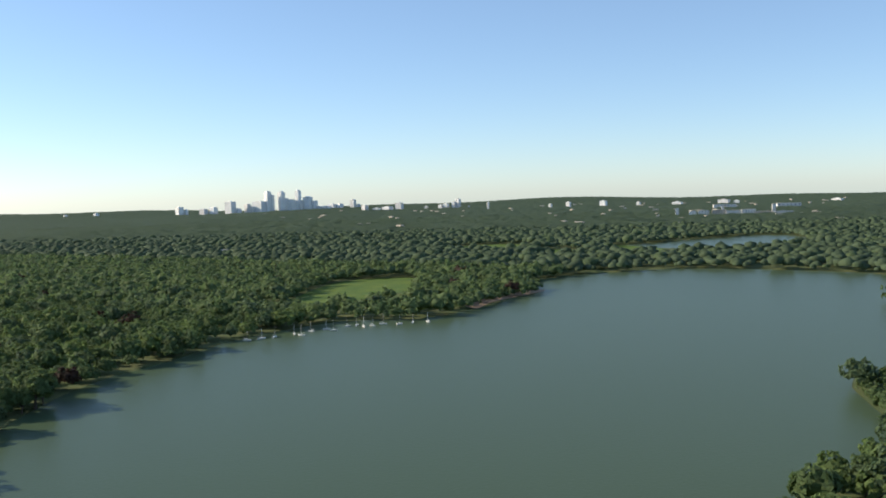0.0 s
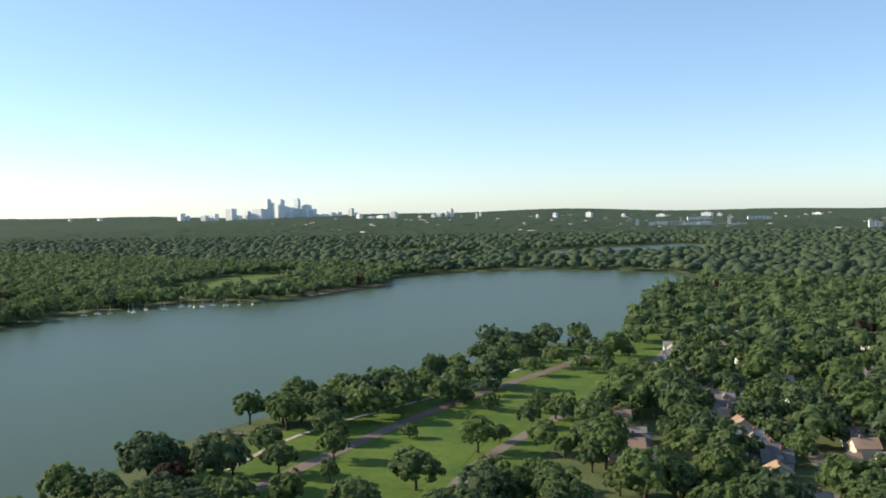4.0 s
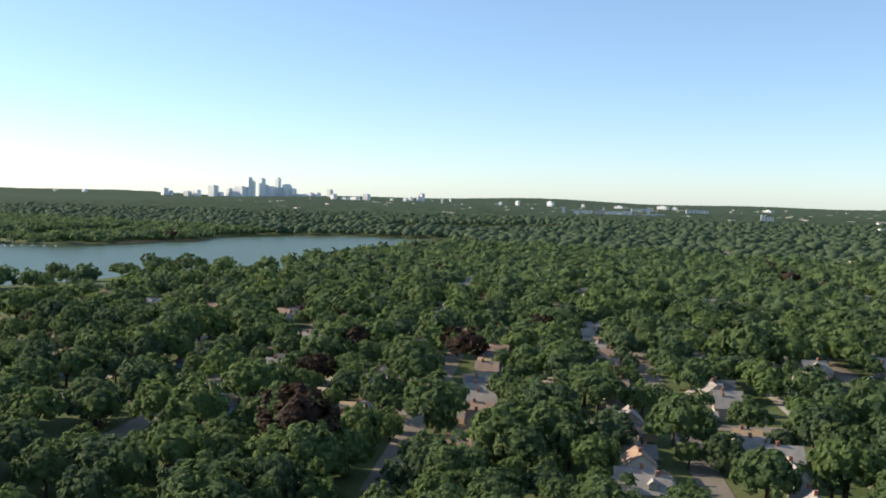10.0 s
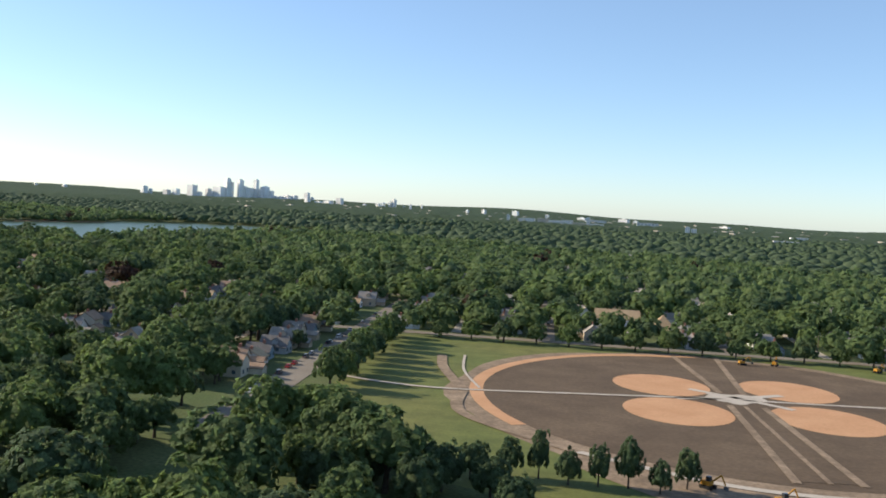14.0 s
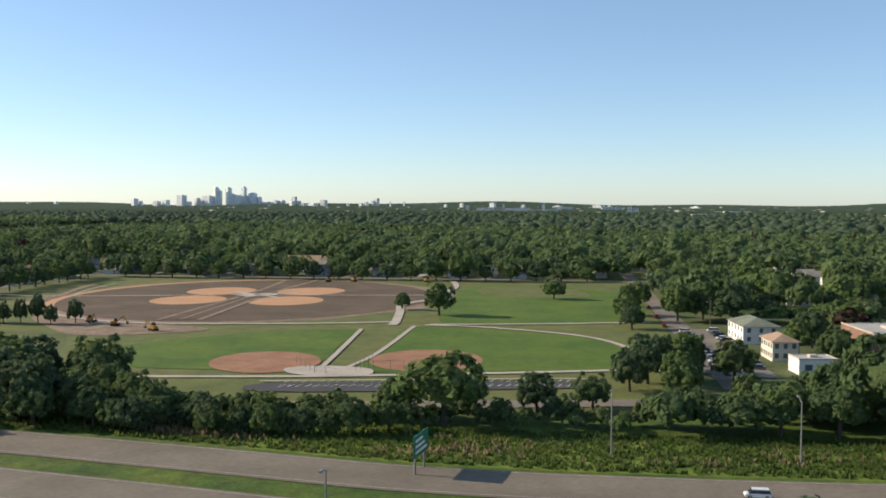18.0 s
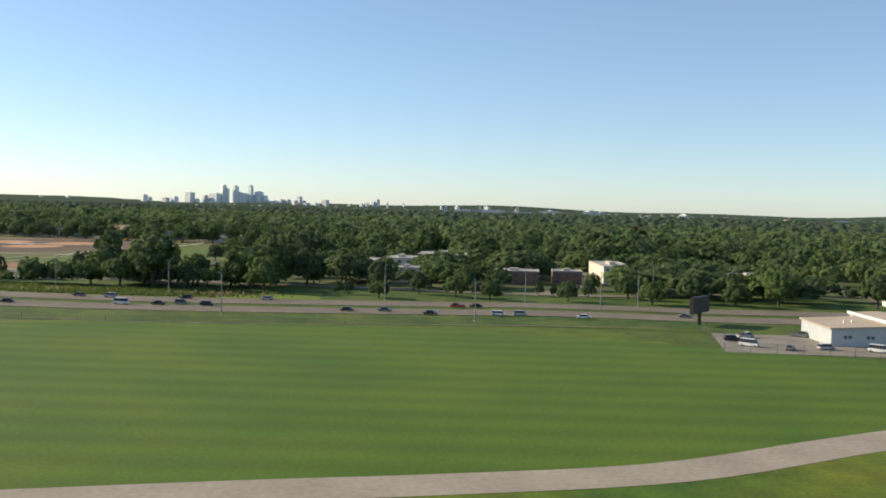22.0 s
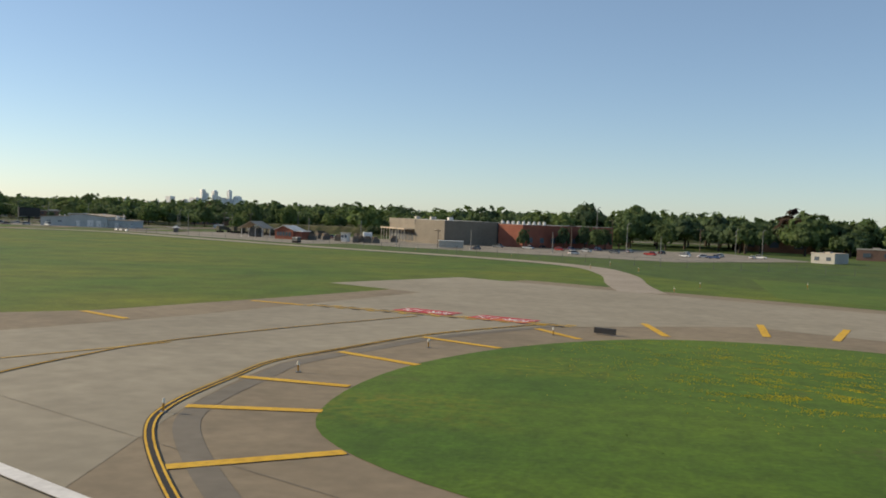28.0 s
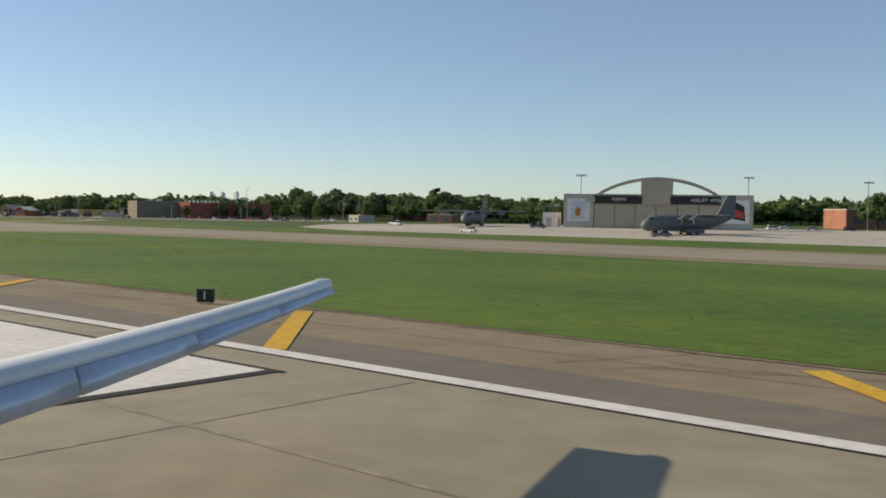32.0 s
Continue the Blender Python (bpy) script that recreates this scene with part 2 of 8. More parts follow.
def leaf_mat(name, a, b, c, vein=0.25):
    """Foliage: each clump its own green, broad drifts of a third, some light let through."""
    m = bpy.data.materials.new(name)
    m.use_nodes = True
    t = m.node_tree
    n, ln = t.nodes, t.links.new
    p = n["Principled BSDF"]
    p.inputs["Roughness"].default_value, p.inputs["Specular IOR Level"].default_value = 0.75, 0.2
    g, no = n.new("ShaderNodeNewGeometry"), n.new("ShaderNodeTexNoise")
    no.inputs["Scale"].default_value, no.inputs["Detail"].default_value = 0.16, 3
    ln(g.outputs["Position"], no.inputs["Vector"])
    m1, m2 = n.new("ShaderNodeMix"), n.new("ShaderNodeMix")
    m1.data_type = m2.data_type = 'RGBA'
    m1.inputs["A"].default_value, m1.inputs["B"].default_value = (*a, 1), (*b, 1)
    ln(g.outputs["Random Per Island"], m1.inputs["Factor"])
    r = n.new("ShaderNodeMapRange")
    r.inputs["From Min"].default_value, r.inputs["From Max"].default_value = 0.42, 0.72
    ln(no.outputs["Fac"], r.inputs["Value"]), ln(r.outputs["Result"], m2.inputs["Factor"])
    ln(m1.outputs["Result"], m2.inputs["A"])
    m2.inputs["B"].default_value = (*c, 1)
    sm = n.new("ShaderNodeTexNoise")
    sm.inputs["Scale"].default_value, sm.inputs["Detail"].default_value, sm.inputs["Roughness"].default_value = 1.9, 6, 0.72
    ln(g.outputs["Position"], sm.inputs["Vector"])
    v = n.new("ShaderNodeMapRange")
    v.inputs["From Min"].default_value, v.inputs["From Max"].default_value = 0.3, 0.7
    v.inputs["To Min"].default_value, v.inputs["To Max"].default_value = 0.50, 1.50
    ln(sm.outputs["Fac"], v.inputs["Value"])
    h = n.new("ShaderNodeHueSaturation")
    ln(v.outputs["Result"], h.inputs["Value"]), ln(m2.outputs["Result"], h.inputs["Color"])
    ln(h.outputs["Color"], p.inputs["Base Color"])
    bp = n.new("ShaderNodeBump")
    bp.inputs["Strength"].default_value, bp.inputs["Distance"].default_value = 0.9, 0.5
    ln(sm.outputs["Fac"], bp.inputs["Height"]), ln(bp.outputs["Normal"], p.inputs["Normal"])
    tr, mx = n.new("ShaderNodeBsdfTranslucent"), n.new("ShaderNodeMixShader")
    mx.inputs["Fac"].default_value = vein
    ln(h.outputs["Color"], tr.inputs["Color"])
    ln(p.outputs["BSDF"], mx.inputs[1]), ln(tr.outputs["BSDF"], mx.inputs[2])
    ln(mx.outputs["Shader"], n["Material Output"].inputs["Surface"])
    return m


def plain(name, c, rough=0.6, metal=0.0, spread=0.08, scale=1.2):
    return mat(name, tuple(k * 0.92 for k in c), tuple(min(1, k * 1.06) for k in c), scale, rough, metal, 0.0, 8.0, spread)


GRASS = mat("grass", (0.045, 0.090, 0.010), (0.072, 0.104, 0.012), 0.035, 0.95, bump=0.5, fine=60, spread=0.22, mid=0.30, depth=0.35)
LAWN = mat("lawn", (0.056, 0.112, 0.010), (0.098, 0.148, 0.014), 0.07, 0.95, bump=0.4, fine=60, spread=0.16, mid=0.45, depth=0.20)
MEADOW = mat("meadow", (0.052, 0.112, 0.007), (0.118, 0.142, 0.010), 0.045, 0.95, bump=0.5, fine=70, spread=0.20, mid=0.25, depth=0.32)
ROUGH = mat("rough_grass", (0.034, 0.076, 0.007), (0.088, 0.122, 0.014), 0.10, 0.95, bump=0.6, fine=30, spread=0.28, mid=0.55, depth=0.42)
SCAR = mat("scraped_earth", (0.135, 0.108, 0.074), (0.215, 0.172, 0.120), 0.5, 1.0, bump=0.5, fine=8, spread=0.25, mid=1.2, depth=0.35)
OLIVE = mat("dry_lawn", (0.100, 0.125, 0.030), (0.130, 0.134, 0.036), 0.05, 0.95, bump=0.3, fine=40, spread=0.15, mid=0.2, depth=0.22)
FLOOR = mat("woodland_floor", (0.058, 0.088, 0.024), (0.105, 0.118, 0.042), 0.06, 1.0, bump=0.5, fine=30, spread=0.3)
SOIL = mat("dark_soil", (0.092, 0.062, 0.038), (0.126, 0.087, 0.054), 0.06, 1.0, bump=0.4, fine=25, spread=0.15, mid=0.15, depth=0.18)
WEEDY = mat("weedy_earth", (0.075, 0.085, 0.028), (0.150, 0.125, 0.060), 0.5, 0.95, bump=0.5, fine=12, spread=0.25)
CLAYD = mat("brown_infield_clay", (0.27, 0.135, 0.075), (0.33, 0.17, 0.095), 0.15, 1.0, bump=0.2, fine=15, spread=0.10, mid=0.3, depth=0.12)
CLAY = mat("infield_clay", (0.46, 0.245, 0.125), (0.52, 0.29, 0.155), 0.15, 1.0, bump=0.2, fine=15, spread=0.08)
DIRT = mat("bare_dirt", (0.19, 0.135, 0.088), (0.28, 0.205, 0.138), 0.12, 1.0, bump=0.5, fine=15, spread=0.2, mid=0.4, depth=0.3)
SAND = mat("beach_sand", (0.36, 0.24, 0.17), (0.44, 0.31, 0.22), 0.15, 1.0, bump=0.2, fine=10, spread=0.12)
PATHC = mat("pale_concrete", (0.40, 0.345, 0.28), (0.48, 0.42, 0.35), 0.2, 0.9, bump=0.1, fine=14, spread=0.1)
SERVICE = mat("service_road_gravel", (0.285, 0.240, 0.185), (0.36, 0.306, 0.240), 0.15, 0.95, bump=0.2, fine=14, spread=0.12)
ROADM = mat("road_asphalt", (0.150, 0.123, 0.092), (0.200, 0.166, 0.126), 0.08, 0.9, bump=0.1, fine=20, spread=0.1, mid=0.25, depth=0.12)
PARKROAD = mat("reddish_park_asphalt", (0.150, 0.112, 0.092), (0.195, 0.150, 0.124), 0.1, 0.9, bump=0.1, fine=20, spread=0.12)
STREET = mat("street_asphalt", (0.170, 0.143, 0.112), (0.220, 0.187, 0.148), 0.1, 0.9, bump=0.1, fine=20, spread=0.12)
LOT = mat("parking_asphalt", (0.055, 0.053, 0.053), (0.075, 0.072, 0.070), 0.1, 0.9, bump=0.1, fine=20, spread=0.1)
RUNWAY = mat("runway_concrete", (0.262, 0.229, 0.166), (0.316, 0.277, 0.203), 0.07, 0.85, bump=0.08, fine=16, spread=0.09, mid=0.3, depth=0.10)
SHOULDER = mat("shoulder_asphalt", (0.206, 0.163, 0.107), (0.254, 0.202, 0.134), 0.09, 0.9, bump=0.12, fine=16, spread=0.10, mid=0.35, depth=0.14)
DARKPAVE = mat("dark_asphalt", (0.156, 0.136, 0.106), (0.192, 0.168, 0.131), 0.09, 0.9, bump=0.12, fine=16, spread=0.10)
APRON = mat("apron_concrete", (0.40, 0.37, 0.31), (0.47, 0.43, 0.36), 0.06, 0.85, bump=0.05, fine=16, spread=0.08)
WHITEP = mat("white_marking", (0.62, 0.60, 0.56), (0.72, 0.70, 0.66), 0.4, 0.8, fine=12, spread=0.10)
LANEP = mat("worn_lane_paint", (0.34, 0.32, 0.28), (0.46, 0.44, 0.39), 0.4, 0.85, fine=12, spread=0.15)
YELLOWP = mat("yellow_marking", (0.58, 0.33, 0.030), (0.66, 0.40, 0.045), 0.4, 0.8, fine=12, spread=0.14)
REDP = mat("red_marking", (0.44, 0.045, 0.055), (0.52, 0.07, 0.075), 0.4, 0.8, fine=12, spread=0.12)
BLACKP = plain("black_marking", (0.03, 0.028, 0.026), 0.85)
LEAF = leaf_mat("leaves", (0.092, 0.146, 0.058), (0.140, 0.202, 0.082), (0.150, 0.204, 0.076), 0.45)
LEAFD = leaf_mat("dark_leaves", (0.076, 0.122, 0.062), (0.112, 0.166, 0.080), (0.122, 0.170, 0.076), 0.45)
# far foliage: distance haze is put into the colour, duller and less yellow
LEAFF = leaf_mat("haze_dulled_leaves", (0.070, 0.108, 0.060), (0.100, 0.146, 0.078), (0.106, 0.148, 0.078), 0.40)
LEAFY = leaf_mat("bright_leaves", (0.120, 0.186, 0.062), (0.165, 0.232, 0.080), (0.162, 0.220, 0.076), 0.45)
LEAFR = leaf_mat("maroon_leaves", (0.040, 0.024, 0.018), (0.060, 0.032, 0.020), (0.050, 0.040, 0.018))
BARK = mat("bark", (0.055, 0.042, 0.032), (0.085, 0.068, 0.050), 1.5, 0.95, bump=0.3)

YARD = mat("yard_gravel", (0.20, 0.178, 0.142), (0.27, 0.242, 0.195), 0.12, 1.0, bump=0.3, fine=15, spread=0.15, mid=0.3, depth=0.2)


def drifts(m, colour, scale, lo, hi, most):
    """Patches of another growth, broken up finely, over a grass material."""
    t = m.node_tree
    n, ln = t.nodes, t.links.new
    g = [x for x in n if x.bl_idname == "ShaderNodeNewGeometry"][0]
    mp, a, b = n.new("ShaderNodeMapping"), n.new("ShaderNodeTexNoise"), n.new("ShaderNodeTexNoise")
    mp.inputs["Rotation"].default_value = (0, 0, -HEAD)
    mp.inputs["Scale"].default_value = (0.45, 1.0, 1.0)
    a.inputs["Scale"].default_value, a.inputs["Detail"].default_value = scale, 5
    b.inputs["Scale"].default_value, b.inputs["Detail"].default_value = 2.2, 5
    ra, rb, mu, mx = n.new("ShaderNodeMapRange"), n.new("ShaderNodeMapRange"), n.new("ShaderNodeMath"), n.new("ShaderNodeMix")
    ra.inputs["From Min"].default_value, ra.inputs["From Max"].default_value = lo, hi
    rb.inputs["From Min"].default_value, rb.inputs["From Max"].default_value = 0.42, 0.62
    rb.inputs["To Max"].default_value = most
    mu.operation, mx.data_type = 'MULTIPLY', 'RGBA'
    p = n["Principled BSDF"]
    src = p.inputs["Base Color"].links[0].from_socket
    ln(g.outputs["Position"], mp.inputs["Vector"]), ln(mp.outputs["Vector"], a.inputs["Vector"]), ln(g.outputs["Position"], b.inputs["Vector"])
    ln(a.outputs["Fac"], ra.inputs["Value"]), ln(b.outputs["Fac"], rb.inputs["Value"])
    ln(ra.outputs["Result"], mu.inputs[0]), ln(rb.outputs["Result"], mu.inputs[1]), ln(mu.outputs[0], mx.inputs["Factor"])
    ln(src, mx.inputs["A"])
    mx.inputs["B"].default_value = (*colour, 1)
    ln(mx.outputs["Result"], p.inputs["Base Color"])


ISLE = mat("island_grass", (0.052, 0.112, 0.009), (0.086, 0.148, 0.012), 0.09, 0.95, bump=0.4, fine=50, spread=0.16, mid=0.9, depth=0.26)
drifts(MEADOW, (0.27, 0.22, 0.010), 0.055, 0.55, 0.72, 0.42)
drifts(ISLE, (0.30, 0.24, 0.012), 0.10, 0.58, 0.74, 0.38)
drifts(ISLE, (0.10, 0.085, 0.030), 0.35, 0.62, 0.72, 0.5)

WATER = bpy.data.materials.new("lake_water")
WATER.use_nodes = True
_n = WATER.node_tree.nodes
_p = _n["Principled BSDF"]
_p.inputs["Base Color"].default_value = (0.062, 0.094, 0.052, 1)
_p.inputs["Roughness"].default_value = 0.30
_p.inputs["IOR"].default_value = 1.33
_p.inputs["Specular IOR Level"].default_value = 0.09
_g, _t, _b = _n.new("ShaderNodeNewGeometry"), _n.new("ShaderNodeTexNoise"), _n.new("ShaderNodeBump")
_t.inputs["Scale"].default_value, _t.inputs["Detail"].default_value = 0.9, 4
_b.inputs["Strength"].default_value, _b.inputs["Distance"].default_value = 0.35, 0.12
for _a, _c in ((_g.outputs["Position"], _t.inputs["Vector"]), (_t.outputs["Fac"], _b.inputs["Height"]), (_b.outputs["Normal"], _p.inputs["Normal"])):
    WATER.node_tree.links.new(_a, _c)

# ---- ground, water, roads ----
LAKE = curve_pts([(-120, 150), (-142, 247), (-145, 309), (-133, 352), (-121, 407), (-87, 457), (-49, 462), (-20, 503), (-11, 528), (13, 574),
                  (7, 641), (34, 677), (121, 722), (209, 676), (240, 635), (222, 560), (184, 488), (146, 312), (103, 300), (90, 235), (60, 190),
                  (44, 165), (33, 138), (24, 105), (0, 60), (-60, 40), (-105, 80)], 4, True)
POND = curve_pts([(119, 1040), (170, 1085), (225, 1140), (309, 1180), (330, 1110), (290, 1040), (218, 985), (151, 975)], 4, True)

sheet = Shape()
gx = np.unique(np.concatenate([np.linspace(-6000, 300, 22), np.linspace(300, 1300, 101), np.linspace(1300, 6000, 18)]))
gy = np.unique(np.concatenate([np.linspace(-6000, -700, 16), np.linspace(-700, 200, 91), np.linspace(200, 6000, 20)]))
sheet.v = [(x, y, zg(x, y)) for y in gy for x in gx]
k = len(gx)
sheet.f = [(j * k + i, j * k + i + 1, (j + 1) * k + i + 1, (j + 1) * k + i) for j in range(len(gy) - 1) for i in range(k - 1)]
structure(part("ground", sheet, GRASS), "wide level ground of mown and rough green grass", "ground")
structure(patch("water", LAKE, 0.06, WATER), "calm grey-green lake ringed by trees", "lake")
structure(patch("water", POND, 0.06, WATER), "small blue lake beyond the golf course", "lake")
structure(patch("beach", curve_pts([(-22, 500), (-13, 530), (12, 573), (17, 588), (2, 586), (-16, 560), (-30, 525)], 4, True), 0.09, SAND),
          "reddish sand beach on the lake shore", "beach")
# woodland floor under the built-up quarters
structure(patch("woodland_floor", [(-2500, 1400), (-300, 60), (60, 20), (100, -200), (330, -235), (450, -205), (640, -178), (690, -160),
                                   (760, -190), (1100, -60), (2400, 2400), (1000, 4600), (-2500, 4600)], 0.03, FLOOR),
          "shaded leaf-strewn earth and rough grass between houses", "ground")

CLEAR = [LAKE, POND, [(x - 12, y - 40) for x, y in POND], [(x - 22, y - 90) for x, y in POND], [(-150, 505), (-105, 488), (-60, 560), (-66, 610), (-120, 560)], [(420, 36), (455, 36), (455, 66), (424, 66)]]                     # where no wood grows


def clearing(name, pts, lift, material, label, category="lawn", smooth=4):
    p = curve_pts(pts, smooth, True) if smooth else pts
    CLEAR.append(p)
    return structure(patch(name, p, lift, material), label, category)


# far meadow, golf lawns, lakeside park
clearing("lawn", [(-135, 552), (-128, 672), (-81, 700), (-66, 640), (-70, 600), (-90, 560), (-112, 520)], 0.08, LAWN, "sunlit green meadow beside the lake")
clearing("lawn", [(-75, 1010), (-60, 1110), (0, 1120), (28, 1030), (-20, 990)], 0.08, LAWN, "pale golf fairway among trees")
clearing("lawn", [(95, 900), (100, 1030), (118, 1040), (150, 960), (125, 890)], 0.08, LAWN, "green golf fairway by the small lake")
clearing("lawn", [(20, 930), (30, 1000), (60, 990), (70, 925), (45, 905)], 0.08, LAWN, "green golf fairway among trees")
clearing("lawn", [(76, 126), (79, 148), (88, 168), (98, 182), (106, 200), (118, 200), (117, 176), (104, 146), (99, 122), (88, 108)], 0.095, LAWN, "open green park lawn by the lake")
clearing("lawn", [(104, 190), (118, 232), (132, 226), (122, 188)], 0.08, LAWN, "narrow park lawn under scattered trees")
LAKEPARK = [(62, 78), (46, 108), (52, 146), (72, 184), (96, 232), (116, 268), (146, 325), (174, 325), (164, 246), (134, 203), (130, 172), (116, 134), (112, 92)]
structure(patch("park_lawn", curve_pts(LAKEPARK, 4, True), 0.05, LAWN), "mown lakeside park under scattered trees", "lawn")
structure(ribbon("street", [(96, 90), (104, 129), (121, 172), (148, 234), (165, 290)], 3.2, 0.10, STREET), "residential street along the lake park", "street")
structure(ribbon("path", [(58, 96), (66, 120), (73, 139), (85, 170), (104, 210), (128, 255), (160, 330)], 4.0, 0.11, PARKROAD), "brown park road along the lake", "path")
structure(ribbon("path", [(52, 120), (58, 146), (70, 170), (92, 204), (112, 246)], 1.4, 0.12, PATHC), "pale footpath along the lake shore", "path")

# streets of the quarter: avenues north and south, streets east and west
AVENUES = [367 + 48.5 * i for i in range(-5, 6)]
STREETS = [9 + 97 * i for i in range(-1, 9)]
for ax in AVENUES[1:]:
    south = {True: 30}.get(ax < 150, -40)
    if ax > 350:
        south = -110 if ax < 372 else 8
    if ax > 555:
        south = -175 if ax < 570 else -120
    w = 6.4 if abs(ax - 367) < 1 else 4.6
    north = 235 if ax < 150 else 300 if ax < 200 else 430 if ax < 240 else 900
    structure(ribbon("street", [(ax, south), (ax, 150), (ax, north)], w, 0.10, STREET, 1), "tree-lined residential avenue of worn grey asphalt", "street")
for ay in STREETS:
    x0, x1 = (160 if ay < 120 else 185 if ay < 250 else 262), 760
    if ay < 0:
        continue
    structure(ribbon("street", [(x0, ay), (500, ay), (x1, ay)], 4.6, 0.13, STREET, 1), "residential cross street of grey asphalt", "street")
for ax in AVENUES[:-1]:
    if 130 < ax < 700:
        structure(ribbon("alley", [(ax + 24.2, 14 if ax > 350 else -30), (ax + 24.2, 200), (ax + 24.2, 420)], 2.6, 0.115, PATHC, 1), "narrow concrete back alley between gardens", "alley")

# ball park
clearing("lawn", [(376, 3), (560, 3), (556, -190), (500, -192), (456, -190), (448, -150), (440, -134), (420, -132), (398, -122), (384, -104), (376, -90)], 0.05, OLIVE, "wide olive-green park grass", smooth=0)
structure(patch("bare_ground", disc(452, -58, 55, 60, 60, 0, 0.10), 0.07, DIRT), "churned brown earth round the ball fields", "ground")
structure(patch("infield_ring", disc(452.4, -57.5, 51.6, 57.2, 60), 0.08, DIRT), "tan dirt track round a wheel of ball fields", "ball field")
structure(patch("outfield", disc(452.8, -57.7, 49.4, 55.0, 60), 0.11, SOIL), "freshly graded dark brown outfield soil", "ball field")
structure(ribbon("infield_ring", [(452.6 + 50.4 * math.cos(a), -57.6 + 56.0 * math.sin(a)) for a in np.linspace(1.55, 3.75, 40)], 2.6, 0.125, CLAY, 0), "orange clay warning track along the outfield", "ball field")
for cx, cy in ((438.8, -43.2), (438.8, -68.8), (464.7, -40.2), (465.0, -67.4)):
    structure(patch("infield", disc(cx, cy, 9.7, 11.6), 0.15, CLAY), "round orange clay infield of a ball diamond", "ball field")
structure(patch("plaza", disc(451.6, -52.5, 5.4, 5.0, wob=0.5), 0.19, PATHC), "pale concrete hub between the diamonds", "pavement")
for ends in ([(448.6, -110), (457.6, -109), (455.4, -58), (449.4, -58)], [(446.6, -3), (457.2, 0), (454.6, -47), (449.6, -47)]):
    structure(patch("corridor", ends, 0.155, SOIL), "tan dirt corridor between two ball diamonds", "path")
for pts, w, m in (([(372, -57.5), (384, -63), (398, -64.6), (424, -59.5), (446, -55), (480, -51), (503, -47.5)], 1.2, PATHC),
                  ([(448.6, -111), (449.4, -60)], 1.3, DIRT), ([(457.6, -110), (455.6, -60)], 1.3, DIRT), ([(453.2, -110), (452.2, -60)], 0.8, DIRT),
                  ([(446.6, -2), (449.8, -48)], 1.3, DIRT), ([(457.2, 1), (454.4, -48)], 1.3, DIRT),
                  ([(440, -57), (452, -52), (462, -46)], 2.0, PATHC), ([(444, -46), (452, -52), (461, -60)], 1.8, PATHC),
                  ([(420, -104), (438, -114.5), (454, -116.6), (472, -114.5), (488, -111.5), (500, -108)], 1.6, PATHC), ([(400, -66), (402, -85), (420, -104)], 2.2, DIRT),
                  ([(392, -26), (394, -42), (400, -64)], 2.2, DIRT), ([(397, -24), (398.5, -44), (403, -62)], 0.6, PATHC),
                  ([(502, 0), (505, -20), (504, -45), (503, -58), (497, -72), (499, -90), (501, -108), (501, -113)], 2.0, PATHC)):
    structure(ribbon("path", pts, w, 0.20, m), "pale path across the ball park", "path")
structure(patch("bare_ground", curve_pts([(418, -108), (440, -116), (462, -121), (463, -128), (444, -136), (430, -124)], 4, True), 0.12, DIRT), "churned brown earth of a park under works", "ground")
structure(patch("outfield", curve_pts([(456, -152), (470, -132), (495, -120), (496, -140), (497, -162), (481, -169), (462, -166)], 3, True), 0.12, LAWN), "bright green irrigated outfield", "ball field")
structure(patch("outfield", curve_pts([(505.5, -117), (520, -116), (540, -125), (547.5, -141), (549.5, -161), (530, -164), (506, -168), (505, -140)], 3, True), 0.12, LAWN), "bright green irrigated outfield", "ball field")
structure(patch("infield", disc(488.5, -161, 9.0, 10.5, turn=0.3), 0.16, CLAYD), "orange clay infield of a ball diamond", "ball field")
structure(patch("infield", disc(514.3, -156.2, 9.3, 10.8), 0.16, CLAYD), "orange clay infield of a ball diamond", "ball field")
structure(patch("outfield", curve_pts([(510, -20), (530, -14), (556, -40), (553, -96), (530, -106), (511, -108), (508, -60)], 3, True), 0.10, LAWN), "bright green soccer lawn", "lawn")
structure(patch("bare_ground", curve_pts([(512, -22), (535, -17), (545, -45), (520, -50)], 3, True), 0.13, OLIVE), "worn brown patch in the lawn", "ground")
clearing("old_field", [(402, -138), (424, -136), (440, -140), (448, -160), (444, -181), (412, -190), (396, -165)], 0.12, OLIVE, "dry yellow-green old ball field")
for pts, w in (([(509, -111), (532, -107), (556, -101)], 1.5), ([(440, -182), (470, -177), (499, -173), (530, -166), (552, -160)], 1.5),
               ([(496, -120), (498, -150), (499, -166)], 0.9), ([(506, -114), (505, -150), (502.6, -166)], 0.9), ([(551, -163), (549.5, -143), (541, -125), (522, -114.5), (508, -112)], 1.3)):
    structure(ribbon("path", pts, w, 0.20, PATHC), "pale concrete path between ball fields", "path")
structure(patch("plaza", curve_pts([(493.5, -167.5), (496, -171.5), (502, -172.4), (507.4, -171), (507, -166), (502, -164), (496.5, -164.6)], 3, True), 0.22, PATHC), "pale concrete forecourt of the ball fields", "pavement")
structure(patch("parking_lot", curve_pts([(494, -179), (516, -175), (538, -172), (541, -176), (520, -181), (495, -185)], 3, True), 0.18, LOT), "new black asphalt parking lot with white stalls", "parking lot")
stalls = Shape()
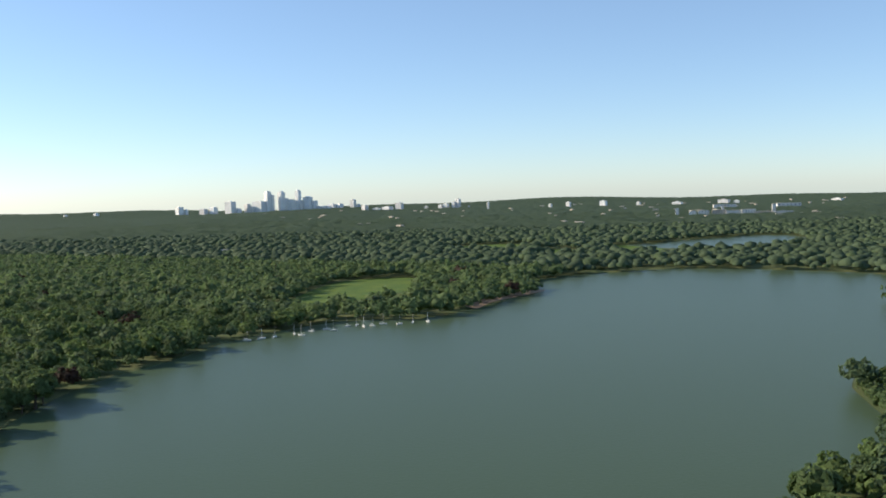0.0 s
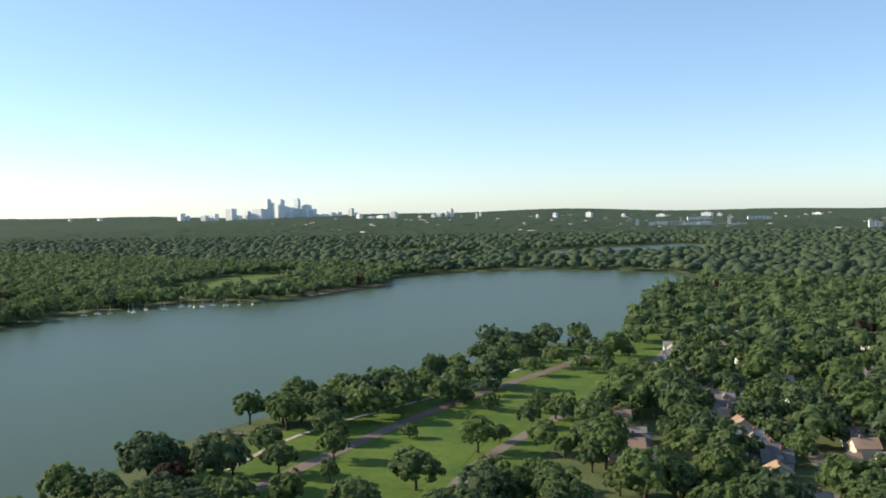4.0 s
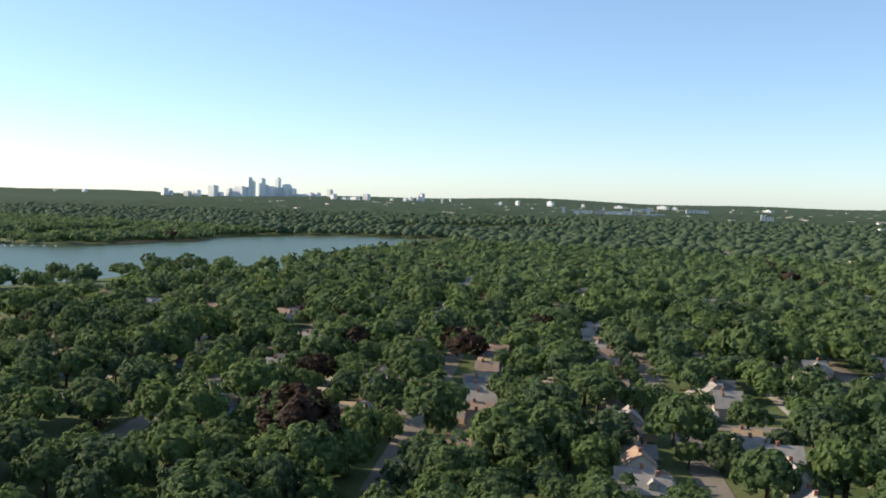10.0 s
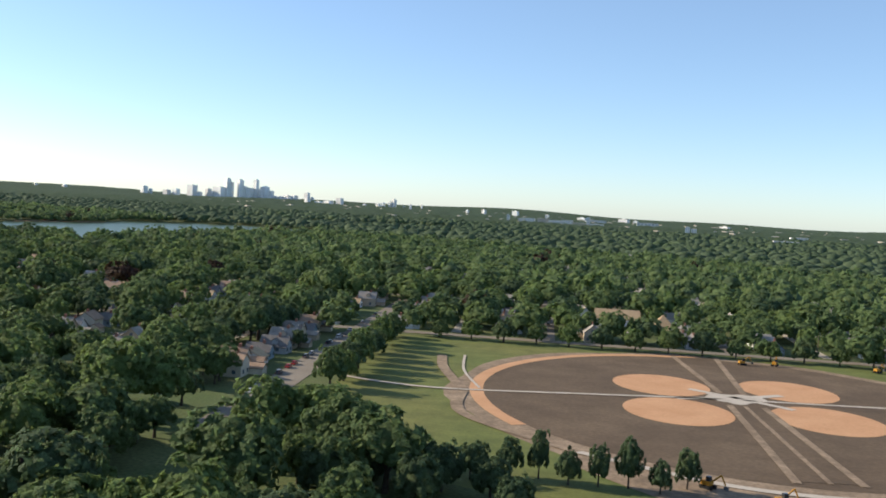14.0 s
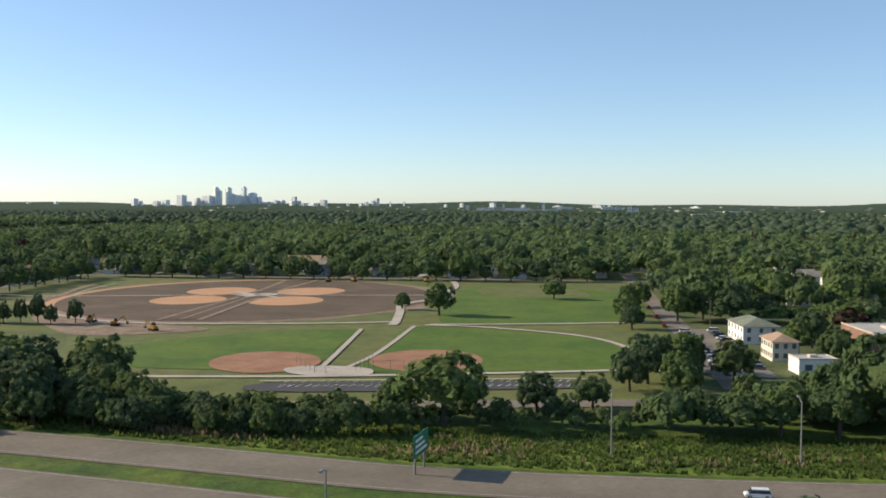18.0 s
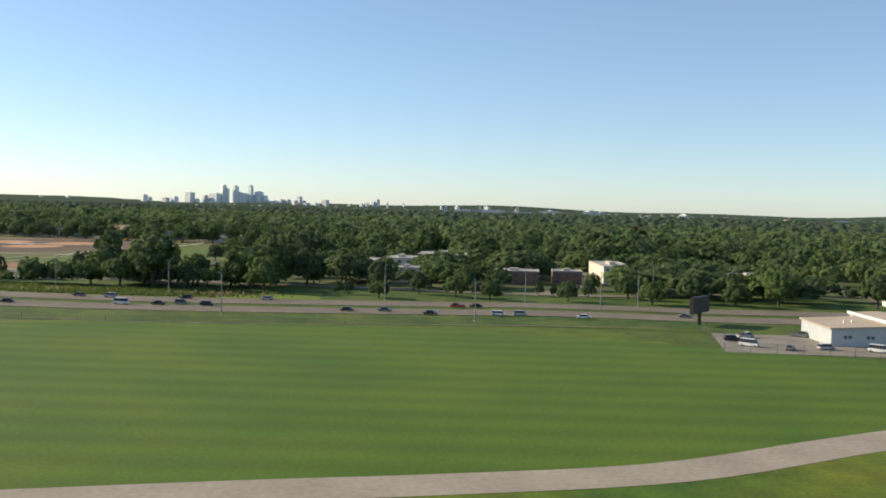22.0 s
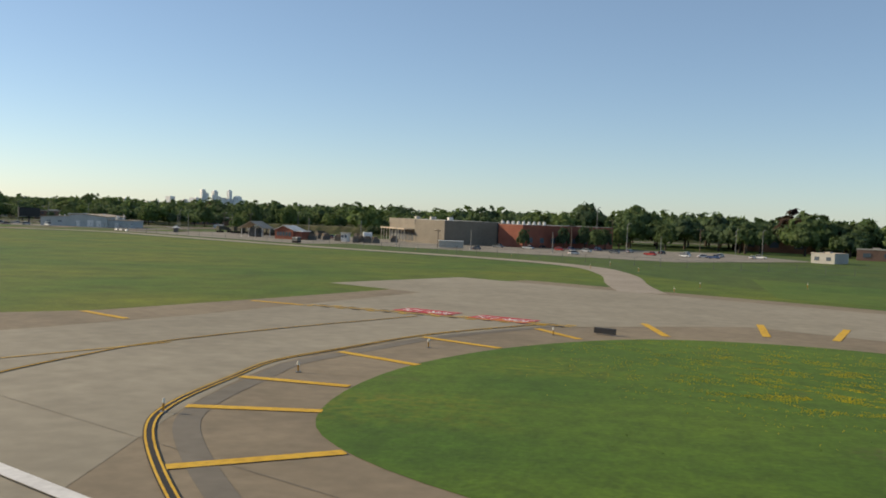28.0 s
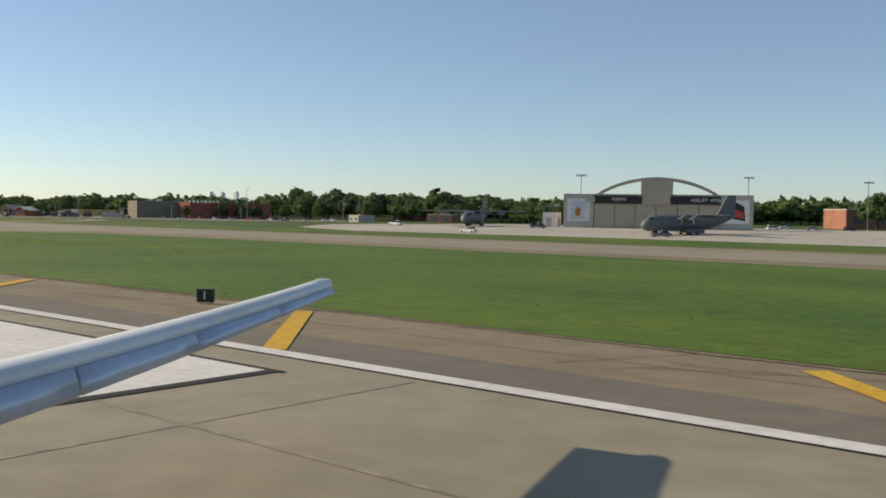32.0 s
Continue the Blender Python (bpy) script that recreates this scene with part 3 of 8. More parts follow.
for i in range(34):
    x = 497 + 1.22 * i
    y = -179.2 + 0.135 * (x - 497)
    for off in (1.9, -1.6):
        a, b = Vector((x + 0.3, y + off + 1.0)), Vector((x - 0.3, y + off - 0.8))
        stalls.add([(a.x - 0.06, a.y, 0.2), (b.x - 0.06, b.y, 0.2), (b.x + 0.06, b.y, 0.2), (a.x + 0.06, a.y, 0.2)], [(0, 1, 2, 3)])
structure(part("stall_lines", stalls, WHITEP), "white stall lines on new asphalt", "road marking")
structure(ribbon("kerb", [(493, -178), (516, -174), (538, -170.5), (542, -174)], 0.5, 0.3, PATHC), "pale concrete kerb", "kerb")
clearing("parking_lot", [(560, -112), (568.6, -110), (568.4, -166), (555, -162)], 0.15, STREET, "grey asphalt parking lot beside low blocks", "parking lot", 0)

# highway with two carriageways
HWY = [(180, -290), (330, -234), (430, -217), (470, -220), (497, -224.5), (522, -229), (548, -230), (581, -228.5), (610, -223), (632, -217.5), (655, -212), (690, -210), (740, -196), (900, -120)]
hwy = curve_pts(HWY, 8)


def beside(line, off):
    out = []
    for i, (x, y) in enumerate(line):
        a, b = Vector(line[max(i - 1, 0)]), Vector(line[min(i + 1, len(line) - 1)])
        d = (b - a).normalized()
        out.append((x - d.y * off, y + d.x * off))
    return out


hw_zone = beside(hwy, 27) + beside(hwy, -30)[::-1]
CLEAR.append(hw_zone)
structure(patch("verge", beside(hwy, 25) + beside(hwy, -24.4)[::-1], 0.05, ROUGH), "rough grassy banks beside the highway", "verge")
structure(ribbon("road", beside(hwy, 6.2), 8.4, 0.12, ROADM, 0), "tan concrete highway carriageway with dark wheel tracks", "road")
structure(ribbon("road", beside(hwy, -6.6), 8.4, 0.12, ROADM, 0), "tan concrete highway carriageway with dark wheel tracks", "road")
for off in (9.9, 2.6, -2.9, -10.3):
    structure(ribbon("lane_line", beside(hwy, off), 0.10, 0.15, LANEP, 0), "thin white edge line on the highway", "road marking")
for off in (7.4, 5.0, -5.4, -7.8):
    line = beside(hwy, off)
    sh = Shape()
    for i in range(0, len(line) - 1):
        a, b = Vector(line[i]), Vector(line[i + 1])
        n_ = int((b - a).length / 6)
        for j in range(n_):
            p, q = a.lerp(b, j / n_), a.lerp(b, (j + 0.35) / n_)
            w_ = Vector((-(q - p).y, (q - p).x)).normalized() * 0.045
            sh.add([(*(p - w_), 0.15), (*(q - w_), 0.15), (*(q + w_), 0.15), (*(p + w_), 0.15)], [(0, 1, 2, 3)])
    structure(part("lane_line", sh, LANEP), "broken white lane line on the highway", "road marking")
SUNLAWN = mat("sunlit_verge_lawn", (0.105, 0.160, 0.018), (0.155, 0.200, 0.026), 0.09, 0.95, bump=0.4, fine=50, spread=0.18, mid=0.4, depth=0.24)
structure(patch("verge_lawn", beside(hwy[33:66], 11.4) + beside(hwy[33:66], 24.5)[::-1], 0.065, SUNLAWN), "bright sunlit lawn between highway and frontage road", "lawn")
structure(ribbon("street", [(440, -196), (500, -193), (560, -184), (600, -183), (640, -184), (672, -178), (700, -160)], 4.4, 0.14, STREET), "narrow frontage road of grey asphalt", "street")
structure(ribbon("street", [(648, -186), (655, -170), (659, -150), (660, -110)], 4.0, 0.15, STREET), "side street of grey asphalt by brick blocks", "street")
structure(patch("water", curve_pts([(515, -249.4), (521, -248.8), (527, -249.0), (528, -249.9), (522, -250.6), (516, -250.4)], 4, True), 0.10, WATER), "shallow ditch pool in rough grass", "pond")

# airfield
MOWN = mat("mown_stripes", (0.054, 0.116, 0.007), (0.086, 0.142, 0.009), 0.05, 0.95, bump=0.4, fine=60, spread=0.16)
_n, _l = MOWN.node_tree.nodes, MOWN.node_tree.links
_w, _mp, _mx = _n.new("ShaderNodeTexWave"), _n.new("ShaderNodeMapping"), _n.new("ShaderNodeMix")
_w.wave_type, _w.bands_direction = 'BANDS', 'Y'
_w.inputs["Scale"].default_value, _w.inputs["Distortion"].default_value, _w.inputs["Detail Scale"].default_value = 0.055, 3.2, 0.05
_mp.inputs["Rotation"].default_value = (0, 0, radians(-8))
_mx.data_type, _mx.blend_type = 'RGBA', 'MULTIPLY'
_mx.inputs["Factor"].default_value = 1.0
_rp = _n.new("ShaderNodeMapRange")
_rp.inputs["To Min"].default_value, _rp.inputs["To Max"].default_value = 0.88, 1.06
_src = _n["Principled BSDF"].inputs["Base Color"].links[0].from_socket
_geo = [x for x in _n if x.bl_idname == "ShaderNodeNewGeometry"][0]
_l.new(_geo.outputs["Position"], _mp.inputs["Vector"]), _l.new(_mp.outputs["Vector"], _w.inputs["Vector"])
_l.new(_w.outputs["Fac"], _rp.inputs["Value"]), _l.new(_rp.outputs["Result"], _mx.inputs["B"])
_l.new(_src, _mx.inputs["A"]), _l.new(_mx.outputs["Result"], _n["Principled BSDF"].inputs["Base Color"])

AIRFIELD = rws([(560, -60), (610, 40), (628, 70), (655, 105), (690, 128), (720, 118), (745, 100), (780, 122), (905, 122), (955, 92), (1300, 92), (1300, -200), (560, -200)])
CLEAR.append(rws([(540, -100), (560, 30), (600, 60), (650, 128), (690, 175), (735, 215), (790, 205), (800, 245), (900, 265), (960, 255), (990, 240), (1120, 280), (1400, 330), (1400, -300), (540, -300)]))
structure(patch("airfield_grass", AIRFIELD, 0.015, MEADOW), "airfield grass tinged yellow with flowers", "grass")
structure(patch("mown_grass", rws([(560, 21), (612, 44), (640, 84), (672, 108), (706, 122), (730, 128), (748, 111), (745, 96), (737, 77), (730, 61), (720, 47.5), (710, 35.5), (692, 12), (672, -10), (600, -30)]), 0.0345, MOWN),
          "bright green airfield grass mown in stripes", "grass")
structure(ribbon("service_road", rws([(660, -32), (690, 8), (713, 37.5), (723, 49.5), (733, 63), (740, 80), (748, 99), (753, 113), (763, 124), (776, 128.5), (800, 127), (840, 126), (880, 129), (903, 124), (917, 110), (927, 94), (934, 84)]), 4.6, 0.04, SERVICE),
          "pale perimeter service road", "road")
structure(patch("gravel_fan", curve_pts([(701, -284), (708.5, -282), (707, -272), (706.9, -262), (707.4, -252), (703.4, -252), (704.2, -262), (704, -272)], 4, True), 0.05, DIRT), "sandy drive joining the perimeter road", "drive")
structure(patch("bare_ground", disc(756.2, -373.2, 3.0, 3.4, 60, 0.3, 0.9), 0.03, SCAR), "bare earth scar in the airfield grass", "ground")
structure(patch("bare_ground", disc(751.8, -374.2, 2.6, 0.55, 40, 0.1, 0.8), 0.034, SCAR), "tail of bare earth in the airfield grass", "ground")
structure(patch("bare_ground", disc(717.4, -330.6, 5.6, 0.42, 40, -0.98, 0.9), 0.03, DIRT), "faint tan wheel rut in the airfield grass", "ground")
structure(patch("bare_ground", disc(721.4, -336.4, 1.3, 0.5, 30, 0.2, 0.8), 0.034, DIRT), "worn tan patch in the airfield grass", "ground")
# pavement of runway, taxiways and islands
structure(patch("pavement", rws([(800, -60), (800, 19.6), (905, 19.6), (919, 22), (922.5, 34), (921, 52), (918, 80), (918, 88), (1300, 88), (1300, -60)]), 0.02, SHOULDER),
          "brown asphalt shoulders with old cracks", "pavement")
structure(patch("runway", rws([(800, -28), (800, 13.04), (1300, 13.04), (1300, -28)]), 0.03, RUNWAY), "tan concrete runway with faint joints", "runway")
structure(patch("taxiway", rws([(912, 64), (912, 84), (1300, 84), (1300, 67), (1010, 65), (975, 63)]), 0.03, RUNWAY), "tan concrete taxiway beyond the grass islands", "taxiway")
for a, b, c, d in ((928, 946.5, 926, 944), (981.5, 1001, 981, 998)):
    left = [(a - 6, 13), (a, 19), (a, 34), (c, 48), (c - 3, 66)]
    right = [(d + 10, 66), (d, 50), (b - 3, 34), (b + 1, 24), (b + 9, 13)]
    structure(patch("taxiway", rws(curve_pts(left, 5) + curve_pts(right, 5)), 0.026, RUNWAY), "tan concrete taxiway crossing to the runway", "taxiway")
ISLAND1 = [(953, 23.5), (958, 20), (966, 19.2), (974, 21), (978.5, 27), (979, 36), (978, 46), (974, 54), (967, 57), (958, 56), (951, 51), (948.2, 42), (949, 32)]
ISLAND2 = [(1009, 23), (1014, 19.4), (1024, 19.2), (1060, 19.5), (1120, 19.6), (1290, 19.6), (1290, 60), (1120, 60), (1060, 60), (1030, 59.5), (1015, 58.5), (1006, 51), (1003, 41), (1005, 31)]
structure(patch("grass_island", rws(curve_pts(ISLAND1, 5, True)), 0.035, ISLE), "rounded green grass island ringed by pavement", "grass")
structure(patch("grass_island", rws(curve_pts(ISLAND2, 5, True)), 0.035, ISLE), "long green grass island beside the runway", "grass")
structure(patch("grass_verge", rws([(944, 92), (1000, 92), (1300, 92), (1300, 106), (1050, 104), (1010, 100), (975, 108), (950, 120), (930, 122)]), 0.03, LAWN), "green grass strip before the apron", "grass")
structure(patch("apron", rws([(996, 108), (1016, 102), (1050, 105), (1300, 107), (1300, 240), (1040, 190), (1000, 170), (972, 146)]), 0.04, APRON), "pale concrete apron before the hangar", "apron")
clearing("parking_lot", rws([(812, 150), (846, 148), (902, 160), (912, 205), (880, 232), (848, 200), (815, 180)]), 0.04, YARD, "tan parking lot with scattered cars", "parking lot", 0)
clearing("yard", [(677, -255.5), (700, -254), (723, -249), (722, -222), (686, -219), (678, -228)], 0.04, YARD, "gravel yard with parked vehicles", "yard", 0)
clearing("yard", rws([(766, 136), (832, 134), (832, 190), (780, 190), (762, 170)]), 0.035, YARD, "tan maintenance yard with stored material", "yard", 0)
structure(ribbon("road", [(729.5, -268), (726.2, -260), (724.6, -250), (724.2, -222), (724, -190), (722.6, -150), (720, -110)], 6.8, 0.06, ROADM), "tan road leading away over a bridge", "road")
structure(ribbon("road", [(726.6, -259.5), (734, -259.4), (738, -256), (739.6, -250), (736, -246)], 3.0, 0.062, ROADM), "short loop of road round a grass island", "road")
structure(patch("lawn", curve_pts([(728.4, -257), (728, -247), (728.2, -240), (733, -240), (734, -247), (736.4, -250), (736, -255), (732, -257.4)], 3, True), 0.068, LAWN), "grass island beside the road", "grass")
CLEAR.append([(719, -262), (730, -262), (729, -200), (728, -150), (725, -108), (715, -108), (718, -150), (719, -200)])

# ---- trees ----
def ico(sub):
    bm = bmesh.new()
    bmesh.ops.create_icosphere(bm, subdivisions=sub, radius=1.0)
    v = np.array([w.co[:] for w in bm.verts])
    f = np.array([[w.index for w in t.verts] for t in bm.faces])
    bm.free()
    return v, f


ICO = ico(1)


def crown_form(rng, clumps, leaves, tall=1.0, size=0.2, core=0.80, loose=0.17):
    """A crown of radius about 1: a dark inner mass under clumps of small leafy sprays; triangles."""
    seed = rng.uniform(0, 90)

    def skin(d):
        k = 1 + 0.34 * noise.noise(Vector(d) * 1.5 + Vector((seed, 0, 0))) + 0.18 * noise.noise(Vector(d) * 3.4 + Vector((0, seed, 0)))
        return np.array([d[0] * k, d[1] * k, (0.74 + (0.82 if d[2] > 0 else 0.50) * d[2] * k) * tall])

    mid = np.array([0, 0, 0.74 * tall])
    v = np.array([skin(p) for p in ICO[0]])
    V, F = [(v - mid) * core + mid], [ICO[1]]
    if leaves:
        P, D = [], []
        for i in range(clumps):
            z = 1 - 1.60 * (i + 0.5) / clumps
            a = 2.39996 * i + rng.uniform(-0.4, 0.4)
            h = math.sqrt(max(0.0, 1 - z * z))
            d = np.array([h * math.cos(a), h * math.sin(a), z])
            c = (skin(d) - mid) * rng.uniform(0.80, 1.06) + mid
            k = max(2, int(leaves / clumps * rng.uniform(0.6, 1.4)))
            e = rng.normal(size=(k, 3))
            e /= np.linalg.norm(e, axis=1)[:, None]
            e = np.where((e @ d < -0.2)[:, None], -e, e)
            P.append(c + e * loose * rng.uniform(0.6, 1.25, size=(k, 1)) * np.array([1, 1, 0.92]))
            D.append(0.75 * e + 0.60 * d + np.array([0, 0, 0.20]))
        P, D = np.concatenate(P), np.concatenate(D)
        D += rng.normal(size=D.shape) * 0.38
        D /= np.linalg.norm(D, axis=1)[:, None]
        A = np.cross(D, rng.normal(size=D.shape))
        A /= np.linalg.norm(A, axis=1)[:, None]
        B = np.cross(D, A)
        S = size * rng.uniform(0.6, 1.3, size=(len(P), 1))
        T = np.stack((P + A * S * 0.62, P + (-A * 0.42 + B * 0.46) * S, P + (-A * 0.30 - B * 0.50) * S), 1) + rng.normal(size=(len(P), 3, 3)) * S[:, None] * 0.10
        V.append(T.reshape(-1, 3)), F.append(np.arange(3 * len(P)).reshape(-1, 3) + len(v))
    return np.concatenate(V), np.concatenate(F)


def trunk_form(rng, limbs=3):
    sh = Shape()
    sh.cyl((0, 0, 0), (0.02, 0.01, 0.55), 0.085, 0.055, 6, False)
    for i in range(limbs):
        a = 2.1 * i + rng.uniform(-0.4, 0.4)
        sh.cyl((0.02, 0.01, 0.45), (0.36 * math.cos(a), 0.36 * math.sin(a), 1.0 + 0.1 * i), 0.05, 0.02, 4, False)
    f = [t for q in sh.f for t in ((q[0], q[1], q[2]), (q[0], q[2], q[3]))]
    return np.array(sh.v), np.array(f)


def raw_mesh(name, V, F, mats, index=None, smooth=False):
    me = bpy.data.meshes.new(name)
    me.vertices.add(len(V)), me.loops.add(len(F) * 3), me.polygons.add(len(F))
    me.vertices.foreach_set("co", V.astype(np.float32).ravel())
    me.loops.foreach_set("vertex_index", F.astype(np.int32).ravel())
    me.polygons.foreach_set("loop_start", np.arange(0, len(F) * 3, 3, dtype=np.int32))
    for m in mats:
        me.materials.append(m)
    if index is not None:
        me.polygons.foreach_set("material_index", index.astype(np.int32))
    if smooth:
        me.polygons.foreach_set("use_smooth", np.ones(len(F), bool))
    me.update(calc_edges=True)
    return me


def wood(name, xy, radius, height, forms, trunk, mats, pick, label, rng, hue=None):
    """Many trees joined into one mesh of crowns and trunks."""
    VS, FS, MI, n = [], [], [], 0
    form = rng.integers(len(forms), size=len(xy))
    turn = rng.uniform(0, 2 * math.pi, size=len(xy))
    ground = np.array([zg(x, y) for x, y in xy])
    lo = 0.22 * height
    for k in range(len(forms) + (trunk is not None)):
        if k < len(forms):
            s, (fv, ff) = np.where(form == k)[0], forms[k]
            c, sn = (np.cos(turn[s]) * radius[s])[:, None], (np.sin(turn[s]) * radius[s])[:, None]
            z = fv[None, :, 2] / 1.6 * (height[s] - lo[s])[:, None] + (lo[s] + ground[s])[:, None]
            v = np.stack((fv[None, :, 0] * c - fv[None, :, 1] * sn + xy[s, :1], fv[None, :, 0] * sn + fv[None, :, 1] * c + xy[s, 1:], z), -1)
            mi = np.repeat(pick[s], len(ff))
        else:
            s, (fv, ff) = np.arange(len(xy)), trunk
            v = fv[None] * (height[s] * 0.6)[:, None, None] + np.column_stack((xy, ground))[:, None, :]
            mi = np.full(len(s) * len(ff), len(mats) - 1)
        f = ff[None] + (np.arange(len(s)) * len(fv))[:, None, None] + n
        VS.append(v.reshape(-1, 3)), FS.append(f.reshape(-1, 3)), MI.append(mi)
        n += len(s) * len(fv)
    ob = new(name, raw_mesh(name, np.concatenate(VS), np.concatenate(FS), mats, np.concatenate(MI), True))
    return tagged(ob, label, "trees", kind="stuff")


rng = np.random.default_rng(7)
NEARF = [crown_form(rng, 60, 2100, 1.0 + 0.1 * (i % 3), 0.16) for i in range(6)]
GARDENF = [crown_form(rng, 40, 1050, 1.0 + 0.08 * (i % 3), 0.21, 0.80, 0.19) for i in range(9)]
MIDF = [crown_form(rng, 22, 280, 1.0, 0.35, 0.82, 0.22) for i in range(8)]
FARF = [crown_form(rng, 8, 26, 1.0, 0.62, 0.92, 0.22) for i in range(6)]
TINYF = []
for i in range(5):
    fv, ff = crown_form(rng, 0, 0, core=1.05)
    keep = fv[ff].mean(axis=1)[:, 2] > 0.62
    TINYF.append((fv, ff[keep]))
TRUNK = trunk_form(rng, 3)
MATS = [LEAF, LEAFD, LEAFY, LEAFR, BARK]

HOUSES = []                               # filled by the plan of the quarter: x, y, turn, kind
for ax in AVENUES:
    for side in (-1, 1):
        x = ax + side * 11.0
        for j in range(-30, 110):
            y = 9 + 6.9 * j + rng.uniform(-1.2, 1.2)
            m = (y - 9) % 97
            if m < 6 or m > 91 or rng.random() < 0.2:
                continue
            HOUSES.append((x + rng.uniform(-1.6, 1.6), y, (0 if side > 0 else 180) + rng.choice([-90, 0, 0, 0]) + rng.uniform(-5, 5), int(rng.integers(6))))
hx, hy = np.array([h[0] for h in HOUSES]), np.array([h[1] for h in HOUSES])
ok = np.ones(len(hx), bool)
for poly in CLEAR:
    ok &= ~inside(hx, hy, poly)
hv = -hx * SH + hy * CH
ok &= (hv > 118) & (hx > 118 + 0.25 * np.maximum(0, hy - 100)) & ~((hx < 160) & (hy > 165)) & ~((hx > 372) & (hy < 14) & (hx < 560)) & ~((hx > 540) & (hy < -60))
HOUSES = [h for h, k in zip(HOUSES, ok) if k]
hx, hy, hv = hx[ok], hy[ok], hv[ok]

# candidate places for trees, thinned where the plan is open
cell = 6.1
X, Y = np.meshgrid(np.arange(-900, 1700, cell), np.arange(-230, 1500, cell))
X, Y = X.ravel() + rng.uniform(-2.9, 2.9, X.size), Y.ravel() + rng.uniform(-2.9, 2.9, X.size)
V_, U_ = -X * SH + Y * CH, X * CH + Y * SH
ok = (V_ > np.where(U_ < 470, 34, 84)) & (X > -0.62 * Y - 60) & (X < 1080 + 0.42 * (Y + 420)) & ~((U_ < 0) & (V_ < 60))
for poly in CLEAR:
    ok &= ~inside(X, Y, poly)
for ax in AVENUES:
    ok &= ~((np.abs(X - ax) < np.where(Y > 60, 1.6, 5.4 if abs(ax - 367) < 1 else 2.3)) & (Y > -110) & (Y < 420))
for ay in STREETS:
    ok &= ~((np.abs(Y - ay) < 2.9) & (X > 160) & (Y < 300) & (X < 760))
for h in HOUSES:
    near = np.abs(X - h[0]) + np.abs(Y - h[1]) < 30
    if near.any():
        dx_, dy_ = X[near] - h[0], Y[near] - h[1]
        ok[near] &= (np.hypot(dx_, dy_) > 2.6) & ~((np.abs(dx_) < 3.5) & (dy_ > -6.4) & (dy_ < 2.4) & (V_[near] < 260))
FRONTS = [(x - w / 2 - 2, y - d / 2 - 9, x + w / 2 + 2, y + d / 2 + 1.5) for x, y, w, d in ((620, -114, 14, 17), (612, -136, 7, 14), (597, -128, 13, 16), (574, -112, 10, 9), (574, -160, 5, 10), (643, -155, 11, 9),
          (655, -150, 7, 8), (617.6, -160, 7, 9), (666, -134, 8, 24), (700, -140, 14, 9))]
for x0, y0, x1, y1 in FRONTS + [(592, -205, 676, -178), (648, -186, 664, -100), (556, -186, 584, -104), (584, -170, 592, -100), (484, -200, 560, -168), (400, -134, 442, -106), (363.5, -140, 376, 14), (364.5, 14, 371.5, 60)]:
    ok &= ~((X > x0) & (X < x1) & (Y > y0) & (Y < y1))
ok &= rng.random(len(X)) < np.where(V_ < 420, 0.69, 0.95)
ok &= ~(inside(X, Y, LAKEPARK) & (rng.random(len(X)) < 0.60))
ok &= np.hypot(X - 44, Y - 150) > 7.5
ok &= ~((Y < 140) & (X < 52 - 0.55 * (140 - Y)) & (Y > 60) & (X > -20))
ok &= ~((np.abs(X - (104 + 0.41 * (Y - 129))) < 3.0) & (Y > 90) & (Y < 290))
ok &= (V_ < 620) | (rng.random(len(X)) < 0.62)
X, Y, V_, U_ = X[ok], Y[ok], V_[ok], U_[ok]
RAD = 1.7 + 3.9 * rng.beta(1.4, 2.3, len(X))
HGT = 1.6 + RAD * rng.uniform(1.30, 1.85, len(X))
RAD *= np.where(V_ > 620, 1.22, 1.0)
BIG = (U_ > 780) & (V_ < 420)
EAST = np.clip((U_ - 800) / 80, 0, 1)
RAD *= 1 + (0.10 + 0.12 * EAST) * BIG
HGT *= 1 + (0.12 + 0.30 * EAST) * BIG
HGT *= 1 - 0.30 * np.clip((X - 880) / 50, 0, 1) * BIG
HGT *= np.where((X > 552) & (X < 715) & (Y > -192) & (Y < -85), 0.66, 1.0)
PICK = rng.choice(4, len(X), p=[0.52, 0.17, 0.30, 0.01])
band = np.where(V_ < 175, 0, np.where(V_ < 330, 1, np.where(V_ < 620, 2, 3)))
SOLO = np.zeros(len(X), bool)
cand = np.where((V_ < 150) & (U_ > 60) & (U_ < 620))[0]
SOLO[rng.permutation(cand)[:95]] = True
for b, (forms, tr, nm, lb) in enumerate(((GARDENF, TRUNK, "garden_trees", "dense broad-leaved garden and street trees in full leaf"),
                                         (MIDF, None, "street_trees", "full-leaved street and garden trees hiding the roofs"),
                                         (FARF, None, "quarter_trees", "unbroken canopy of street trees over distant houses"),
                                         (TINYF, None, "distant_trees", "far dark green canopy of city trees"))):
    s = (band == b) & ~SOLO
    # the farthest band takes the leaf colour with haze painted in
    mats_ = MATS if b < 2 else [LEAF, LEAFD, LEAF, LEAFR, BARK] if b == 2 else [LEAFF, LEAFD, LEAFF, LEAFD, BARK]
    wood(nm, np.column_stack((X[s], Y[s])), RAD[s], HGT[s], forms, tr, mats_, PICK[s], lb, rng)

